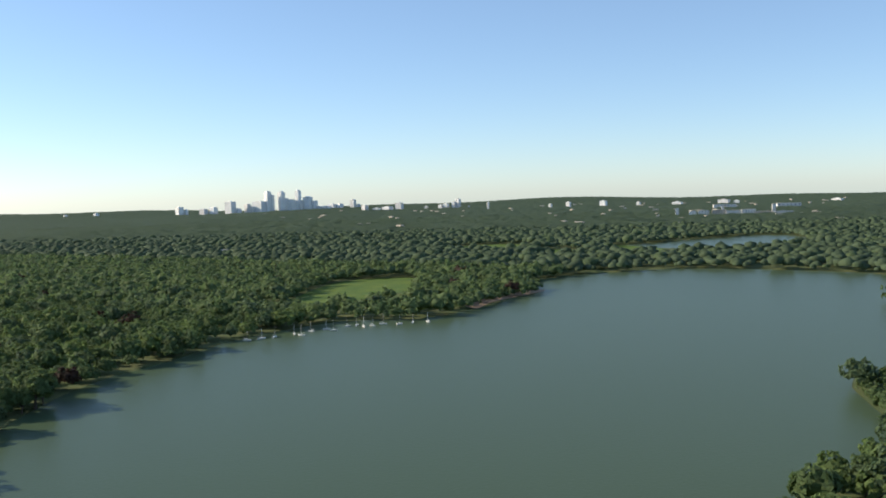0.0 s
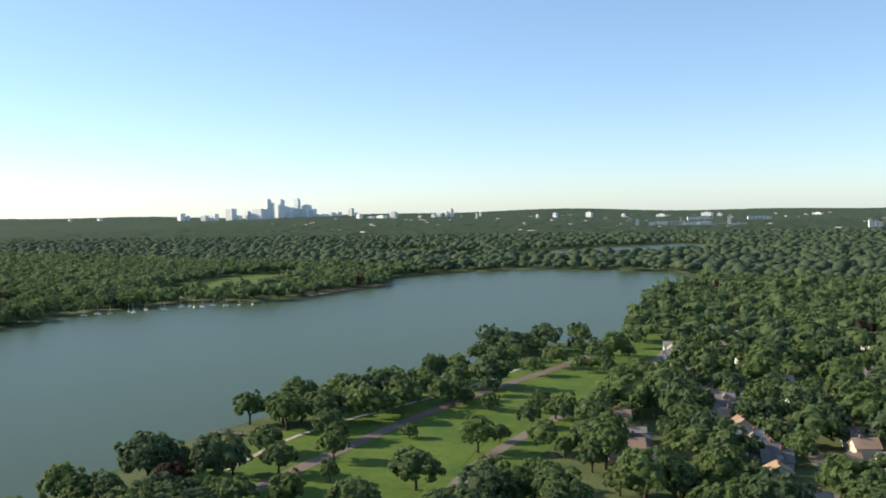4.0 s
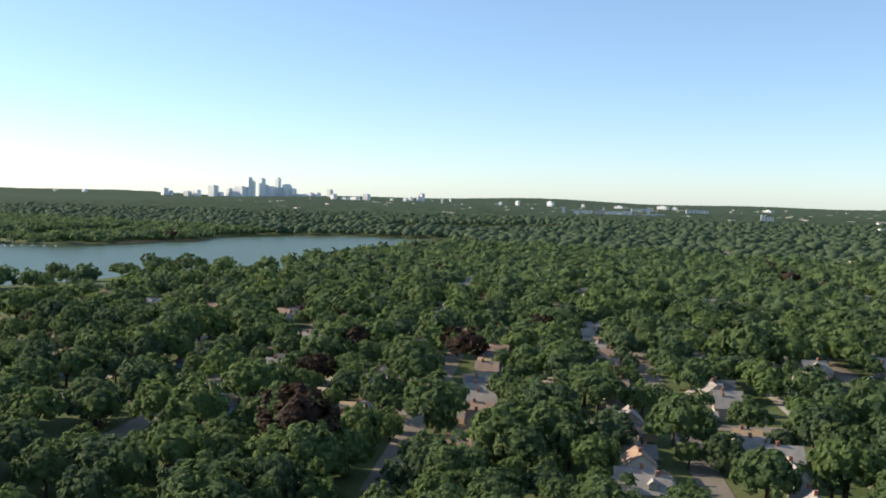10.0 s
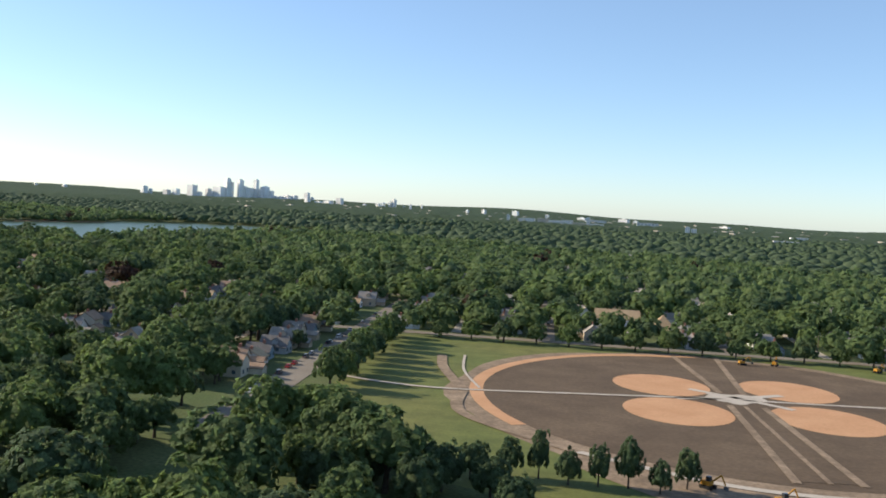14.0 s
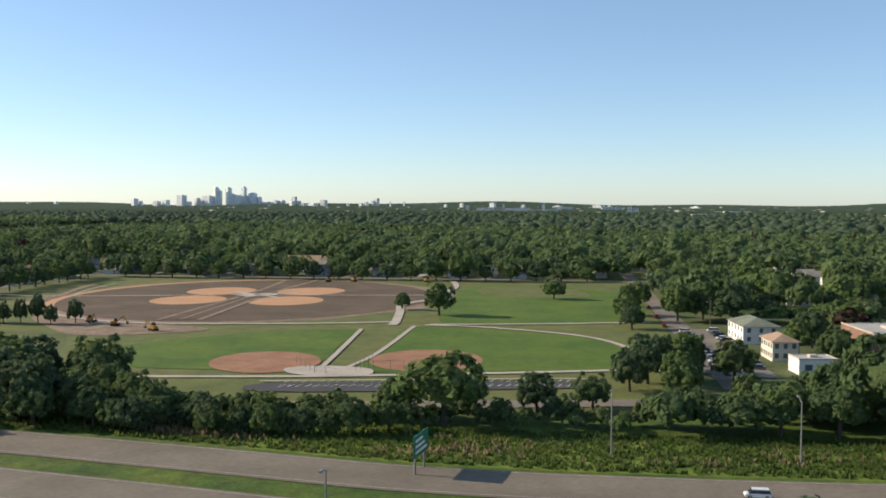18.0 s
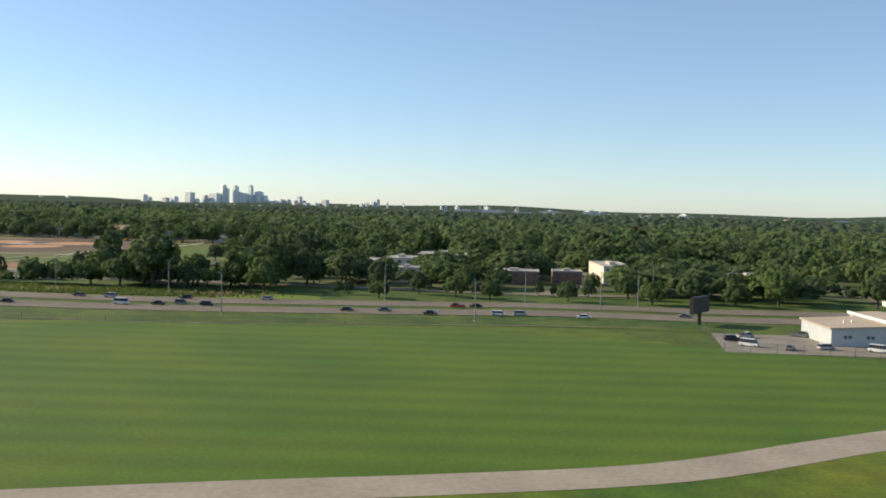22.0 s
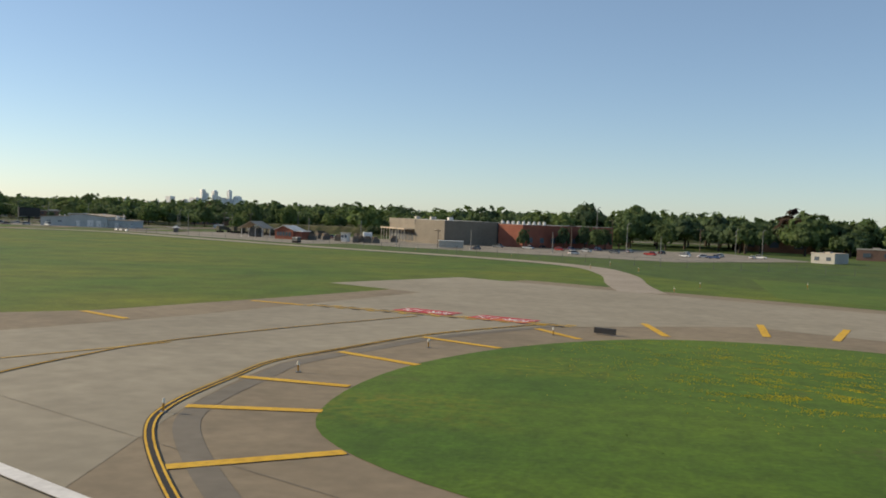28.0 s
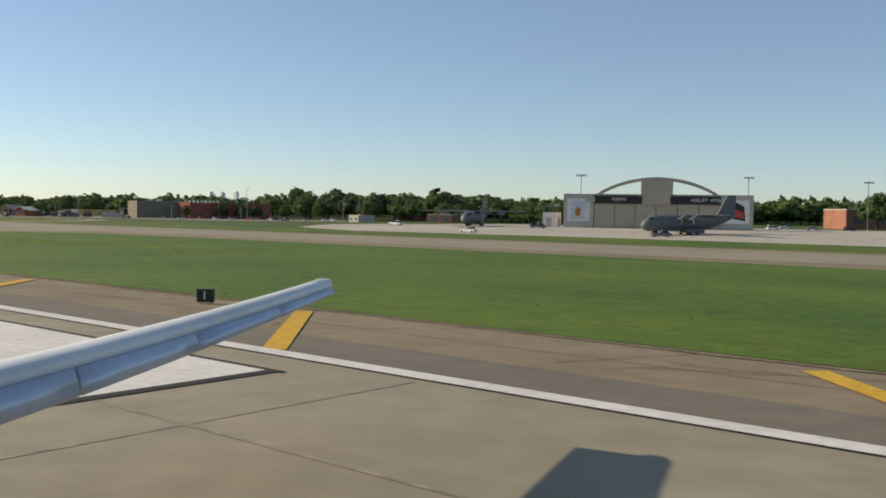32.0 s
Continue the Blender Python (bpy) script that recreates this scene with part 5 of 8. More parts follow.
def car(kind, paint):
    """kind 0: saloon, 1: tall car, 2: pick-up, 3: van. Half width 0.45, along x."""
    L, H, hood = ((2.35, 0.72, 0.42), (2.3, 0.85, 0.48), (2.7, 0.88, 0.52), (2.6, 1.08, 0.55))[kind]
    t = thing("car", "", "car", pose(0, 0, -60))
    cols = ("white", "black", "silver", "dark grey", "red", "dark blue")[paint]
    shape = ("saloon car", "tall family car", "pick-up truck", "delivery van")[kind]
    tagged(t, cols + " " + shape + " standing on its wheels", "car", "vehicles on road and lots")
    a = L / 2
    body = Shape()
    prof = [(-a, 0.2), (-a, hood - 0.06), (-a + 0.12, hood), (a - 0.1, hood - 0.02), (a, hood - 0.12), (a, 0.2), (a - 0.2, 0.14), (-a + 0.2, 0.14)]
    body.loft([[(x * (0.985 if abs(y) > 0.4 else 1), y, z) for x, z in prof] for y in (-0.45, -0.38, 0.38, 0.45)])
    part("body", body, PAINT[paint], t)
    c0, c1 = ((-0.75, 0.45), (-1.1, 0.5), (-0.1, 0.75), (-1.25, 0.85))[kind]
    cab = [[(c0, -0.41, hood - 0.02), (c1 + 0.3, -0.41, hood - 0.02), (c1 + 0.3, 0.41, hood - 0.02), (c0, 0.41, hood - 0.02)],
           [(c0 + 0.18, -0.34, H - 0.05), (c1, -0.34, H - 0.05), (c1, 0.34, H - 0.05), (c0 + 0.18, 0.34, H - 0.05)]]
    part("window_strip", Shape().loft(cab), AUTOGLASS, t)
    part("roof", Shape().box(c0 + 0.16, -0.35, H - 0.06, c1 + 0.02, 0.35, H), PAINT[paint], t)
    if kind == 2:
        part("cargo_bed", Shape().box(-a + 0.1, -0.38, hood - 0.01, c0 - 0.1, 0.38, hood + 0.03), RUBBER, t)
    wheel = Shape().cyl((0, -0.07, 0), (0, 0.07, 0), 0.17, 0.17, 10).mesh("wheel", RUBBER)
    rim = Shape().cyl((0, -0.075, 0), (0, 0.075, 0), 0.09, 0.09, 8).mesh("rim", CHROME)
    for x in (-a + 0.42, a - 0.44):
        for y in (-0.41, 0.41):
            w = part("wheel", wheel, None, t, at=pose(x, y, 0.17))
            part("rim", rim, None, w)
    for y in (-0.33, 0.33):
        part("headlight", Shape().box(a - 0.03, y - 0.09, hood - 0.2, a + 0.012, y + 0.09, hood - 0.11), LAMPW, t)
        part("tail_light", Shape().box(-a - 0.012, y - 0.08, hood - 0.2, -a + 0.03, y + 0.08, hood - 0.09), LAMPR, t)
    return t


CARS = {}


def place_car(kind, paint, x, y, turn, lift=0.03):
    m = pose(x, y, zg(x, y) + lift, 0, 0, turn)
    if (kind, paint) not in CARS:
        CARS[kind, paint] = car(kind, paint)
        CARS[kind, paint].matrix_basis = m
        return CARS[kind, paint]
    return copy_thing(CARS[kind, paint], m)


# on the highway
for k, p, x, y, r in ((1, 0, 553, -225, 178), (0, 3, 569, -222, 182), (1, 2, 575, -222, 183), (0, 1, 588, -219, 184), (0, 2, 602, -215.5, 184),
                      (0, 1, 532, -234.5, -2), (1, 3, 534.5, -236, -2), (0, 1, 564, -236, 2), (0, 1, 588, -230.5, 5), (1, 3, 591, -228, 5),
                      (1, 1, 596, -229, 5), (0, 1, 620, -228, 2), (0, 3, 626, -226, 2), (0, 1, 634, -228, 2), (2, 4, 637, -216, 182), (0, 1, 640, -214, 182),
                      (1, 0, 645, -225.5, 2), (1, 2, 648.5, -224, 2), (0, 0, 659, -224.5, 4), (3, 0, 582, -231.8, 4), (0, 3, 676, -217, 8)):
    place_car(k, p, x, y, r, 0.13)
# on the avenue and in the lots
for k, p, x, y in ((1, 2, 364.6, -79), (0, 4, 364.4, -56), (1, 3, 364.6, -43), (0, 0, 364.6, -20), (1, 0, 364.6, -11), (0, 2, 371.4, 24), (0, 1, 364.6, 40), (1, 0, 371.4, 66), (0, 3, 364.6, 90)):
    place_car(k, p, x, y, 90, 0.12)
crng = np.random.default_rng(5)
for i in range(26):
    place_car(int(crng.integers(2)), int(crng.integers(6)), 561.2 + 5.6 * (i % 2), -160 + 1.8 * i, 180 * (i % 2) + crng.uniform(-4, 4), 0.17)
for i in range(6):
    place_car(int(crng.integers(2)), int(crng.integers(6)), 558.0, -160 + i * 17 + crng.uniform(-4, 4), 90, 0.12)
for i in range(16):
    u, v = 850 + 3.3 * i + crng.uniform(-0.6, 0.6), 178 + 0.9 * i + 12 * (i % 2) + crng.uniform(-1, 1)
    x, y = rw(u, v)
    place_car(int(crng.integers(3)), int(crng.integers(6)), x, y, -30 + 90 * (i % 2))
for u, v, k, p, r in ((877, 166, 1, 0, 40), (893, 192, 0, 0, 10), (900, 206, 2, 0, 150), (857, 160, 2, 3, 60), (713.6, 128.6, 3, 0, -30), (709.9, 136.8, 2, 2, 30), (718.9, 129.4, 0, 3, 70), (722.2, 133.6, 1, 2, 20),
                      (728.1, 136.5, 3, 0, -33), (715.2, 144.6, 2, 3, -33), (709.8, 132.1, 1, 1, 10), (790, 172, 2, 3, 10), (795, 168, 2, 3, 20), (800, 174, 1, 3, 0), (806, 170, 2, 1, 40), (812, 165, 3, 0, 30),
                      (1003, 125, 2, 0, -28), (1052, 176, 1, 0, 20), (1058, 180, 0, 2, 0), (1064, 182, 1, 1, 20), (1018, 148, 2, 1, 20)):
    x, y = rw(u, v)
    place_car(k, p, x, y, r)
for y, x, p in ((30, 172, 0), (60, 222, 2), (95, 271, 3), (20, 319, 1), (120, 319, 0), (45, 416, 3), (90, 271.5, 0), (-82, 364.6, 0), (-63, 364.5, 3), (-52, 364.5, 4), (-38, 364.6, 2), (-22, 364.5, 1), (-9, 364.6, 3), (3, 364.5, 0), (-30, 369.6, 2), (20, 364.6, 2)):
    place_car(p % 2, p, x, y, 90, 0.12)

# ---- runway markings ----
def mark(name, pts, material, label, lift=0.045):
    return structure(patch(name, rws(pts), lift, material), label, "marking")


def stripe(a, b, w, material, label, lift=0.045):
    d = (Vector(b) - Vector(a)).normalized()
    n = Vector((-d.y, d.x)) * w / 2
    a, b = Vector(a), Vector(b)
    return mark("stripe", [tuple(a - n), tuple(b - n), tuple(b + n), tuple(a + n)], material, label, lift)


structure(ribbon("edge_line", rws([(880, 12.8), (1000, 12.8), (1200, 12.8), (1300, 12.8)]), 0.5, 0.046, WHITEP, 1), "broad white runway edge line", "marking")
structure(ribbon("joint", rws([(800, 12.50), (1300, 12.50)]), 0.05, 0.042, BLACKP, 0), "dark joint between concrete and asphalt", "joint")
for i in range(6):
    v = 11.2 - 1.75 * i
    stripe((998, v), (1021, v), 0.95, WHITEP, "white threshold bar on the runway")
mark("aiming_block", [(1084.7, 5.7), (1106.3, 5.7), (1106.3, 11.2), (1084.7, 11.2)], WHITEP, "large white aiming-point block on the runway")
mark("aiming_block", [(1084.3, 11.2), (1106.7, 11.2), (1106.7, 11.36), (1084.3, 11.36)], BLACKP, "black border of the aiming-point block", 0.047)
mark("aiming_block", [(1106.3, 5.7), (1106.6, 5.7), (1106.6, 11.2), (1106.3, 11.2)], BLACKP, "black border of the aiming-point block", 0.047)
YL = "yellow chevron stripe on the shoulder"
for u in (1023.9, 1040.0, 1053.4, 1069.6, 1082.2, 1098.9, 1113.7, 1128.6, 1143.6, 1158.7, 1173.7, 1188.8, 1203.8, 1218.9):
    stripe((u + 5.5, 12.95), (u, 18.65), 0.54, YELLOWP, YL)
for a, b in (((1018.0, 13.2), (1018.2, 18.4)), ((1010.6, 14.8), (1012.9, 19.9)), ((1005.6, 19.2), (1009, 22.5)), ((1000.9, 25.7), (1005.2, 27.6)), ((998.2, 34), (1003.5, 33.7)),
             ((997.4, 42), (1002.5, 41.3)), ((1000.3, 48.9), (1003.2, 47.9)), ((1001.4, 55.9), (1005.2, 52.2)), ((1006.6, 62.6), (1009.5, 56.5)), ((1018, 66), (1019, 60.5)), ((1034, 67), (1036, 61)),
             ((955.5, 15.7), (957.5, 20.1)), ((949.7, 20.6), (953.2, 23.4)), ((946.4, 25.5), (950.6, 27.3)), ((944, 33.4), (948.9, 33.3)), ((942.8, 40.9), (948, 40.8)), ((944.3, 49.8), (948.6, 47.6)),
             ((946.9, 58.7), (951.1, 53.3)), ((952.1, 65.6), (955.1, 58.7)), ((957.1, 68.1), (958.6, 60.6)), ((966.6, 63.0), (966.4, 58.0)), ((973.6, 61.0), (971.6, 56.4)),              ((972.3, 14.2), (973.0, 18.5)), ((979.2, 15.3), (976.4, 19.4)), ((982.7, 18.6), (978.9, 21.6)), ((965.2, 19.3), (968.9, 14.5)), ((977.2, 48.6), (980.3, 51.4)), ((978.7, 45.1), (982.6, 45.9)), ((979.4, 26.4), (984.1, 26.3)), ((978.9, 36.7), (983.5, 36.8)), ((922.6, 32.8), (927.4, 32.7)), ((922.2, 46.2), (926.6, 47.2)), ((923.0, 20.6), (926.0, 20.2))):
    stripe(a, b, 0.5, YELLOWP, YL)
EDGE2 = [(1023, 12.35), (1019, 12.7), (1015.3, 13.3), (1010, 14.9), (1004.6, 19.1), (1001.9, 22.5), (1000.1, 26.1), (998.4, 34.8), (997.9, 41.8), (999, 49)]
EDGE1 = [(966, 12.4), (961, 13.2), (957.7, 14.4), (951.9, 17.7), (949, 20.6), (946, 25.7), (944.2, 29.2), (943.3, 34.2), (942.3, 42.6), (943.2, 52.6)]
EDGE1E = [(977.0, 46.6), (980.0, 46.2), (982.6, 47.4), (983, 49.6), (980.6, 54.8), (977.5, 58.8), (970, 63)]
EDGE1R = [(966, 12.4), (971, 13.0), (975.4, 13.8), (979.6, 15.3), (982, 17.3), (984.0, 21.2), (984.6, 25.2), (984.2, 32), (983.4, 42), (982.6, 47.4)]
for pts in (EDGE2, EDGE1, EDGE1E, EDGE1R):
    for off, m, w in ((0, BLACKP, 0.36), (0.11, YELLOWP, 0.07), (-0.11, YELLOWP, 0.07)):
        line = beside(curve_pts(pts, 6), off)
        structure(ribbon("taxi_edge_line", rws(line), w, 0.048 if m is BLACKP else 0.054, m, 0), "double yellow taxiway edge line on a black band", "marking")
for pts in ([(1004, 9), (999.2, 13.1), (996.4, 17.1), (994.3, 20.6), (992.7, 24.6), (991.8, 29.6), (991.1, 38.3), (991.3, 46.7)],
            [(948, 9), (943.6, 13.6), (940.3, 18.8), (938.1, 23.7), (936.5, 28.5), (935.7, 37.4), (935.7, 48.7)]):
    p2 = curve_pts(pts, 6)
    for m, w in ((BLACKP, 0.24), (YELLOWP, 0.09)):
        structure(ribbon("lead_off_line", rws(p2), w, 0.047 if m is BLACKP else 0.053, m, 0), "yellow taxi guide line curving off the runway", "marking")
for u, w in ((992.0, 0.05), (937.0, 0.11)):
    line = [(u, 6), (u, 18), (u - 0.1, 29)]
    structure(ribbon("lead_in_line", rws(line), 0.13, 0.0465, BLACKP, 0), "straight black-edged taxi line to the runway", "marking")
    structure(ribbon("lead_in_line", rws(line), w, 0.052, YELLOWP, 0), "thin worn yellow taxi line to the runway", "marking")
for u0, v0, k0 in ((926.6, 47.5, 0.27), (981.6, 47.5, 0.25)):
    hold = lambda t_, o_: (u0 + t_, v0 + k0 * t_ + o_)
    for o_ in (0.0, 0.42):
        stripe(hold(0, o_), hold(18.6, o_), 0.14, YELLOWP, "solid yellow holding line", 0.056)
    for k in range(16):
        t_ = 0.3 + 1.16 * k
        stripe(hold(t_, -0.45), hold(t_ + 0.62, -0.45), 0.26, BLACKP if k % 2 else YELLOWP, "dashed holding line", 0.056)
        stripe(hold(t_, 0.9), hold(t_ + 0.62, 0.9), 0.2, YELLOWP if k % 2 else BLACKP, "dashed holding line", 0.056)


def lettering(name, body, size, material, parent=None, at=None, label=""):
    cu = bpy.data.curves.new(name, 'FONT')
    cu.body, cu.size, cu.align_x, cu.align_y, cu.extrude = body, size, 'CENTER', 'CENTER', 0.0
    tmp = bpy.data.objects.new("tmp", cu)
    me = bpy.data.meshes.new_from_object(tmp)
    bpy.data.objects.remove(tmp)
    me.materials.clear()
    me.materials.append(material)
    return part(name, me, None, parent, label, at=at)


for u, v in ((989.2, 51.3), (995.1, 52.1), (934.2, 51.6), (940.0, 52.4)):
    x, y = rw(u, v)
    m = pose(x, y, 0, 0, 0, math.degrees(HEAD) + 8)
    sgn = thing("runway_holding_mark", "red painted holding-position sign with white lettering on concrete", "marking", m, "holding marks")
    part("red_field", Shape().box(-2.15, -1.15, 0.045, 2.15, 1.15, 0.055), REDP, sgn)
    tx = lettering("lettering", "30R-12L", 1.25, WHITEP, sgn, pose(0, 0, 0.062, 0, 0, 180))
    tx.scale = (1.0, 1.45, 1)

# cracks and seams
crk = np.random.default_rng(3)
CRACK = plain("crack_filler", (0.035, 0.03, 0.027), 0.95)
for i in range(24):
    u, v = 1018 + 5.1 * i + crk.uniform(-2.5, 2.5), 19.2
    pts, way = [(u, v)], crk.uniform(-1.1, 0.1) if i % 4 else 0.3
    for j in range(9):
        u += way * 0.6 + crk.normal() * 0.16
        v -= crk.uniform(0.12, 0.62)
        pts.append((u, max(v, 13.9)))
    structure(ribbon("crack", rws(pts), 0.018 + 0.022 * crk.random(), 0.040, CRACK, 3), "dark wandering crack in old asphalt", "crack")
    if i % 3 == 1:
        u, v = pts[4]
        pts = [(u, v)]
        for j in range(5):
            u, v = u - crk.uniform(0.3, 0.9), v - crk.normal() * 0.12
            pts.append((u, min(19, max(v, 13.9))))
        structure(ribbon("crack", rws(pts), 0.025, 0.041, CRACK, 3), "thin side crack in old asphalt", "crack")
edge = [(1014 + 1.3 * k, 19.3 + 0.16 * noise.noise((k * 0.7, 3.1, 0))) for k in range(210)]
structure(ribbon("dirt_edge", rws(edge), 0.20, 0.038, SCAR, 0), "thin line of bare dirt where grass meets asphalt", "ground")
structure(patch("dark_strip", rws([(1021, 13.05), (1300, 13.05), (1300, 15.0), (1016, 15.1)]), 0.028, DARKPAVE), "greyer asphalt strip beside the edge line", "pavement")
for v in (17.0,):
    structure(ribbon("seam", rws([(905, v), (1010, v + 0.05), (1300, v)]), 0.03, 0.036, DARKPAVE, 1), "faint seam along the shoulder", "joint")
SEAM = mat("slab_joint", (0.27, 0.235, 0.185), (0.31, 0.27, 0.215), 0.3, 0.9)
for i in range(26):
    u = 900 + 9.5 * i
    structure(ribbon("slab_joint", rws([(u, -26), (u, 12.3)]), 0.09, 0.036, SEAM, 0), "pale sealed joint across the runway slabs", "joint")
for v in (7.6, 2.8, -2.0, -6.8):
    structure(ribbon("slab_joint", rws([(880, v), (1300, v)]), 0.08, 0.037, SEAM, 0), "pale sealed joint along the runway slabs", "joint")
for pts in (EDGE2[1:], EDGE1):
    structure(ribbon("dark_strip", rws(beside(curve_pts(pts, 6), -1.05)), 0.8, 0.030, DARKPAVE, 0), "darker asphalt band inside the taxiway edge", "pavement")

# ---- airfield signs and lights ----
STEEL = plain("galvanised_steel", (0.22, 0.225, 0.225), 0.55, 0.4)
BLACKM = plain("black_metal", (0.025, 0.025, 0.027), 0.5)
SIGNY = plain("amber_panel", (0.42, 0.20, 0.02), 0.5)
LAMPY = plain("frosted_lamp", (0.7, 0.66, 0.55), 0.3)


def distance_sign(u, v, text):
    x, y = rw(u, v)
    t = thing("distance_sign", "black box runway sign with a white numeral on the grass edge", "sign", pose(x, y, zg(x, y), 0, 0, math.degrees(HEAD) + 35) @ Matrix.Diagonal((0.62, 0.62, 0.48, 1)))
    part("case", Shape().box(-0.42, -0.16, 0.14, 0.42, 0.16, 1.0), BLACKM, t)
    part("face", Shape().box(-0.36, -0.18, 0.2, 0.36, -0.162, 0.94), BLACKM, t)
    lettering("numeral", text, 0.75, WHITEP, t, pose(0, -0.185, 0.57, 90, 0, 0))
    for px in (-0.3, 0.3):
        part("leg", Shape().cyl((px, 0, 0), (px, 0, 0.15), 0.04), STEEL, t)


distance_sign(1095.0, 18.0, "1")


def taxi_sign(u, v, w, turn, m, label):
    x, y = rw(u, v)
    t = thing("taxiway_sign", label, "sign", pose(x, y, 0.02, 0, 0, math.degrees(HEAD) + turn))
    part("case", Shape().box(-w / 2, -0.12, 0.08, w / 2, 0.12, 0.40), BLACKM, t)
    part("panel", Shape().box(-w / 2 + 0.05, -0.14, 0.11, w / 2 - 0.05, -0.122, 0.37), m, t)
    for i in range(3):
        part("character_bar", Shape().box(-w * 0.3 + i * w * 0.24, -0.147, 0.16, -w * 0.3 + i * w * 0.24 + 0.12, -0.141, 0.32), BLACKM, t)
    for px in (-w * 0.35, w * 0.35):
        part("leg", Shape().cyl((px, 0, 0), (px, 0, 0.09), 0.035), STEEL, t)


taxi_sign(1003.1, 49.8, 1.3, 185, SIGNY, "low black-backed taxiway sign beside the holding marks")
taxi_sign(948.4, 50.8, 1.3, 185, SIGNY, "low black-backed taxiway sign beside the holding marks")


def edge_light(u, v, h=0.3):
    x, y = rw(u, v)
    t = thing("edge_light", "small frosted edge light on a slim stalk", "light fixture", pose(x, y, 0.03), "edge lights")
    part("stalk", Shape().cyl((0, 0, 0), (0, 0, h), 0.035, 0.035, 6), SIGNY, t)
    part("lens", Shape().cyl((0, 0, h), (0, 0, h + 0.14), 0.06, 0.035, 8), LAMPY, t)
    part("base_plate", Shape().cyl((0, 0, 0), (0, 0, 0.03), 0.12, 0.12, 8), STEEL, t)


for i in range(2):
    edge_light(1029.9 + 14.6 * i, 14.5)
for i, (u, v) in enumerate(((1019.2, 14.8), (1019.2, 15.7), (1012.1, 16.0), (1006.1, 20.4), (1002, 27), (999.7, 36.1), (950, 19.5), (947, 28), (945.6, 38), (946.6, 48), (935, 88.6), (955, 88.4), (990, 88.4), (1020, 88.4))):
    edge_light(u, v)
for i in range(8):
    edge_light(923.2 + 0.55 * i, 21.0 - 0.12 * i, 0.42)
for i, (u, v) in enumerate(((860, 137.2), (882, 137), (904, 132), (915, 120), (934, 97), (941, 110), (953, 100), (908, 119))):
    edge_light(u, v, 0.5)

# ---- buildings of the airfield ----
SIDE = mat("pale_blue_siding", (0.40, 0.43, 0.43), (0.47, 0.49, 0.48), 0.5, 0.7, fine=12, spread=0.06)
TANROOF = mat("tan_membrane_roof", (0.40, 0.32, 0.24), (0.47, 0.385, 0.295), 0.2, 0.9, fine=12, spread=0.08)
CONC = mat("grey_concrete_wall", (0.40, 0.38, 0.34), (0.47, 0.45, 0.40), 0.3, 0.9, fine=12, spread=0.08)
BEIGE = mat("beige_panel", (0.36, 0.315, 0.25), (0.42, 0.37, 0.30), 0.2, 0.85, fine=12, spread=0.06)
WORKB = mat("weathered_works_panel", (0.175, 0.152, 0.12), (0.215, 0.188, 0.15), 0.2, 0.85, fine=12, spread=0.08)
DARKW = mat("dark_grey_cladding_and_shade", (0.070, 0.074, 0.078), (0.095, 0.098, 0.10), 0.2, 0.7, fine=12, spread=0.08)
REDW = mat("red_brick_wall", (0.235, 0.080, 0.052), (0.30, 0.105, 0.068), 0.4, 0.9, bump=0.2, fine=14, spread=0.12)
RW_DEG = math.degrees(HEAD)

x, y = 692.6, -245.0
shed = thing("maintenance_shed", "long pale sheet-metal shed with a low tan roof", "shed", pose(x, y, 0, 0, 0, 7.5) @ Matrix.Diagonal((0.872, 0.872, 0.95, 1)))
part("wall", Shape().add([(0, 0, 0), (9.4, 0, 0), (9.4, 0, 2.9), (0, 0, 2.5), (0, 13, 0), (9.4, 13, 0), (9.4, 13, 3.0), (0, 13, 2.6)],
                         [(0, 1, 2, 3), (1, 5, 6, 2), (5, 4, 7, 6), (4, 0, 3, 7), (3, 2, 6, 7), (4, 5, 1, 0)]), SIDE, shed)
part("roof", Shape().add([(-0.3, -0.3, 2.5), (9.4, -0.3, 2.95), (9.4, 13.3, 3.05), (-0.3, 13.3, 2.6), (-0.3, -0.3, 2.7), (9.4, -0.3, 3.15), (9.4, 13.3, 3.25), (-0.3, 13.3, 2.8)],
                         [(4, 5, 6, 7), (3, 2, 1, 0), (0, 1, 5, 4), (1, 2, 6, 5), (2, 3, 7, 6), (3, 0, 4, 7)]), TANROOF, shed)
part("main_wall", Shape().add([(9.4, -0.4, 0), (21.6, -0.4, 0), (21.6, -0.4, 3.0), (14.5, -0.4, 3.6), (9.4, -0.4, 3.4), (9.4, 16, 0), (21.6, 16, 0), (21.6, 16, 3.0), (14.5, 16, 3.6), (9.4, 16, 3.4)],
                              [(0, 1, 2, 3, 4), (9, 8, 7, 6, 5), (1, 6, 7, 2), (5, 0, 4, 9), (2, 7, 8, 3), (3, 8, 9, 4), (5, 6, 1, 0)]), SIDE, shed)
part("main_roof", Shape().add([(9.2, -0.8, 3.42), (14.5, -0.8, 3.62), (22, -0.8, 3.0), (9.2, 16.4, 3.42), (14.5, 16.4, 3.62), (22, 16.4, 3.0),
                               (9.2, -0.8, 3.62), (14.5, -0.8, 3.82), (22, -0.8, 3.2), (9.2, 16.4, 3.62), (14.5, 16.4, 3.82), (22, 16.4, 3.2)],
                              [(6, 7, 10, 9), (7, 8, 11, 10), (3, 4, 1, 0), (4, 5, 2, 1), (0, 1, 7, 6), (1, 2, 8, 7), (4, 3, 9, 10), (5, 4, 10, 11), (3, 0, 6, 9), (2, 5, 11, 8)]), TANROOF, shed)
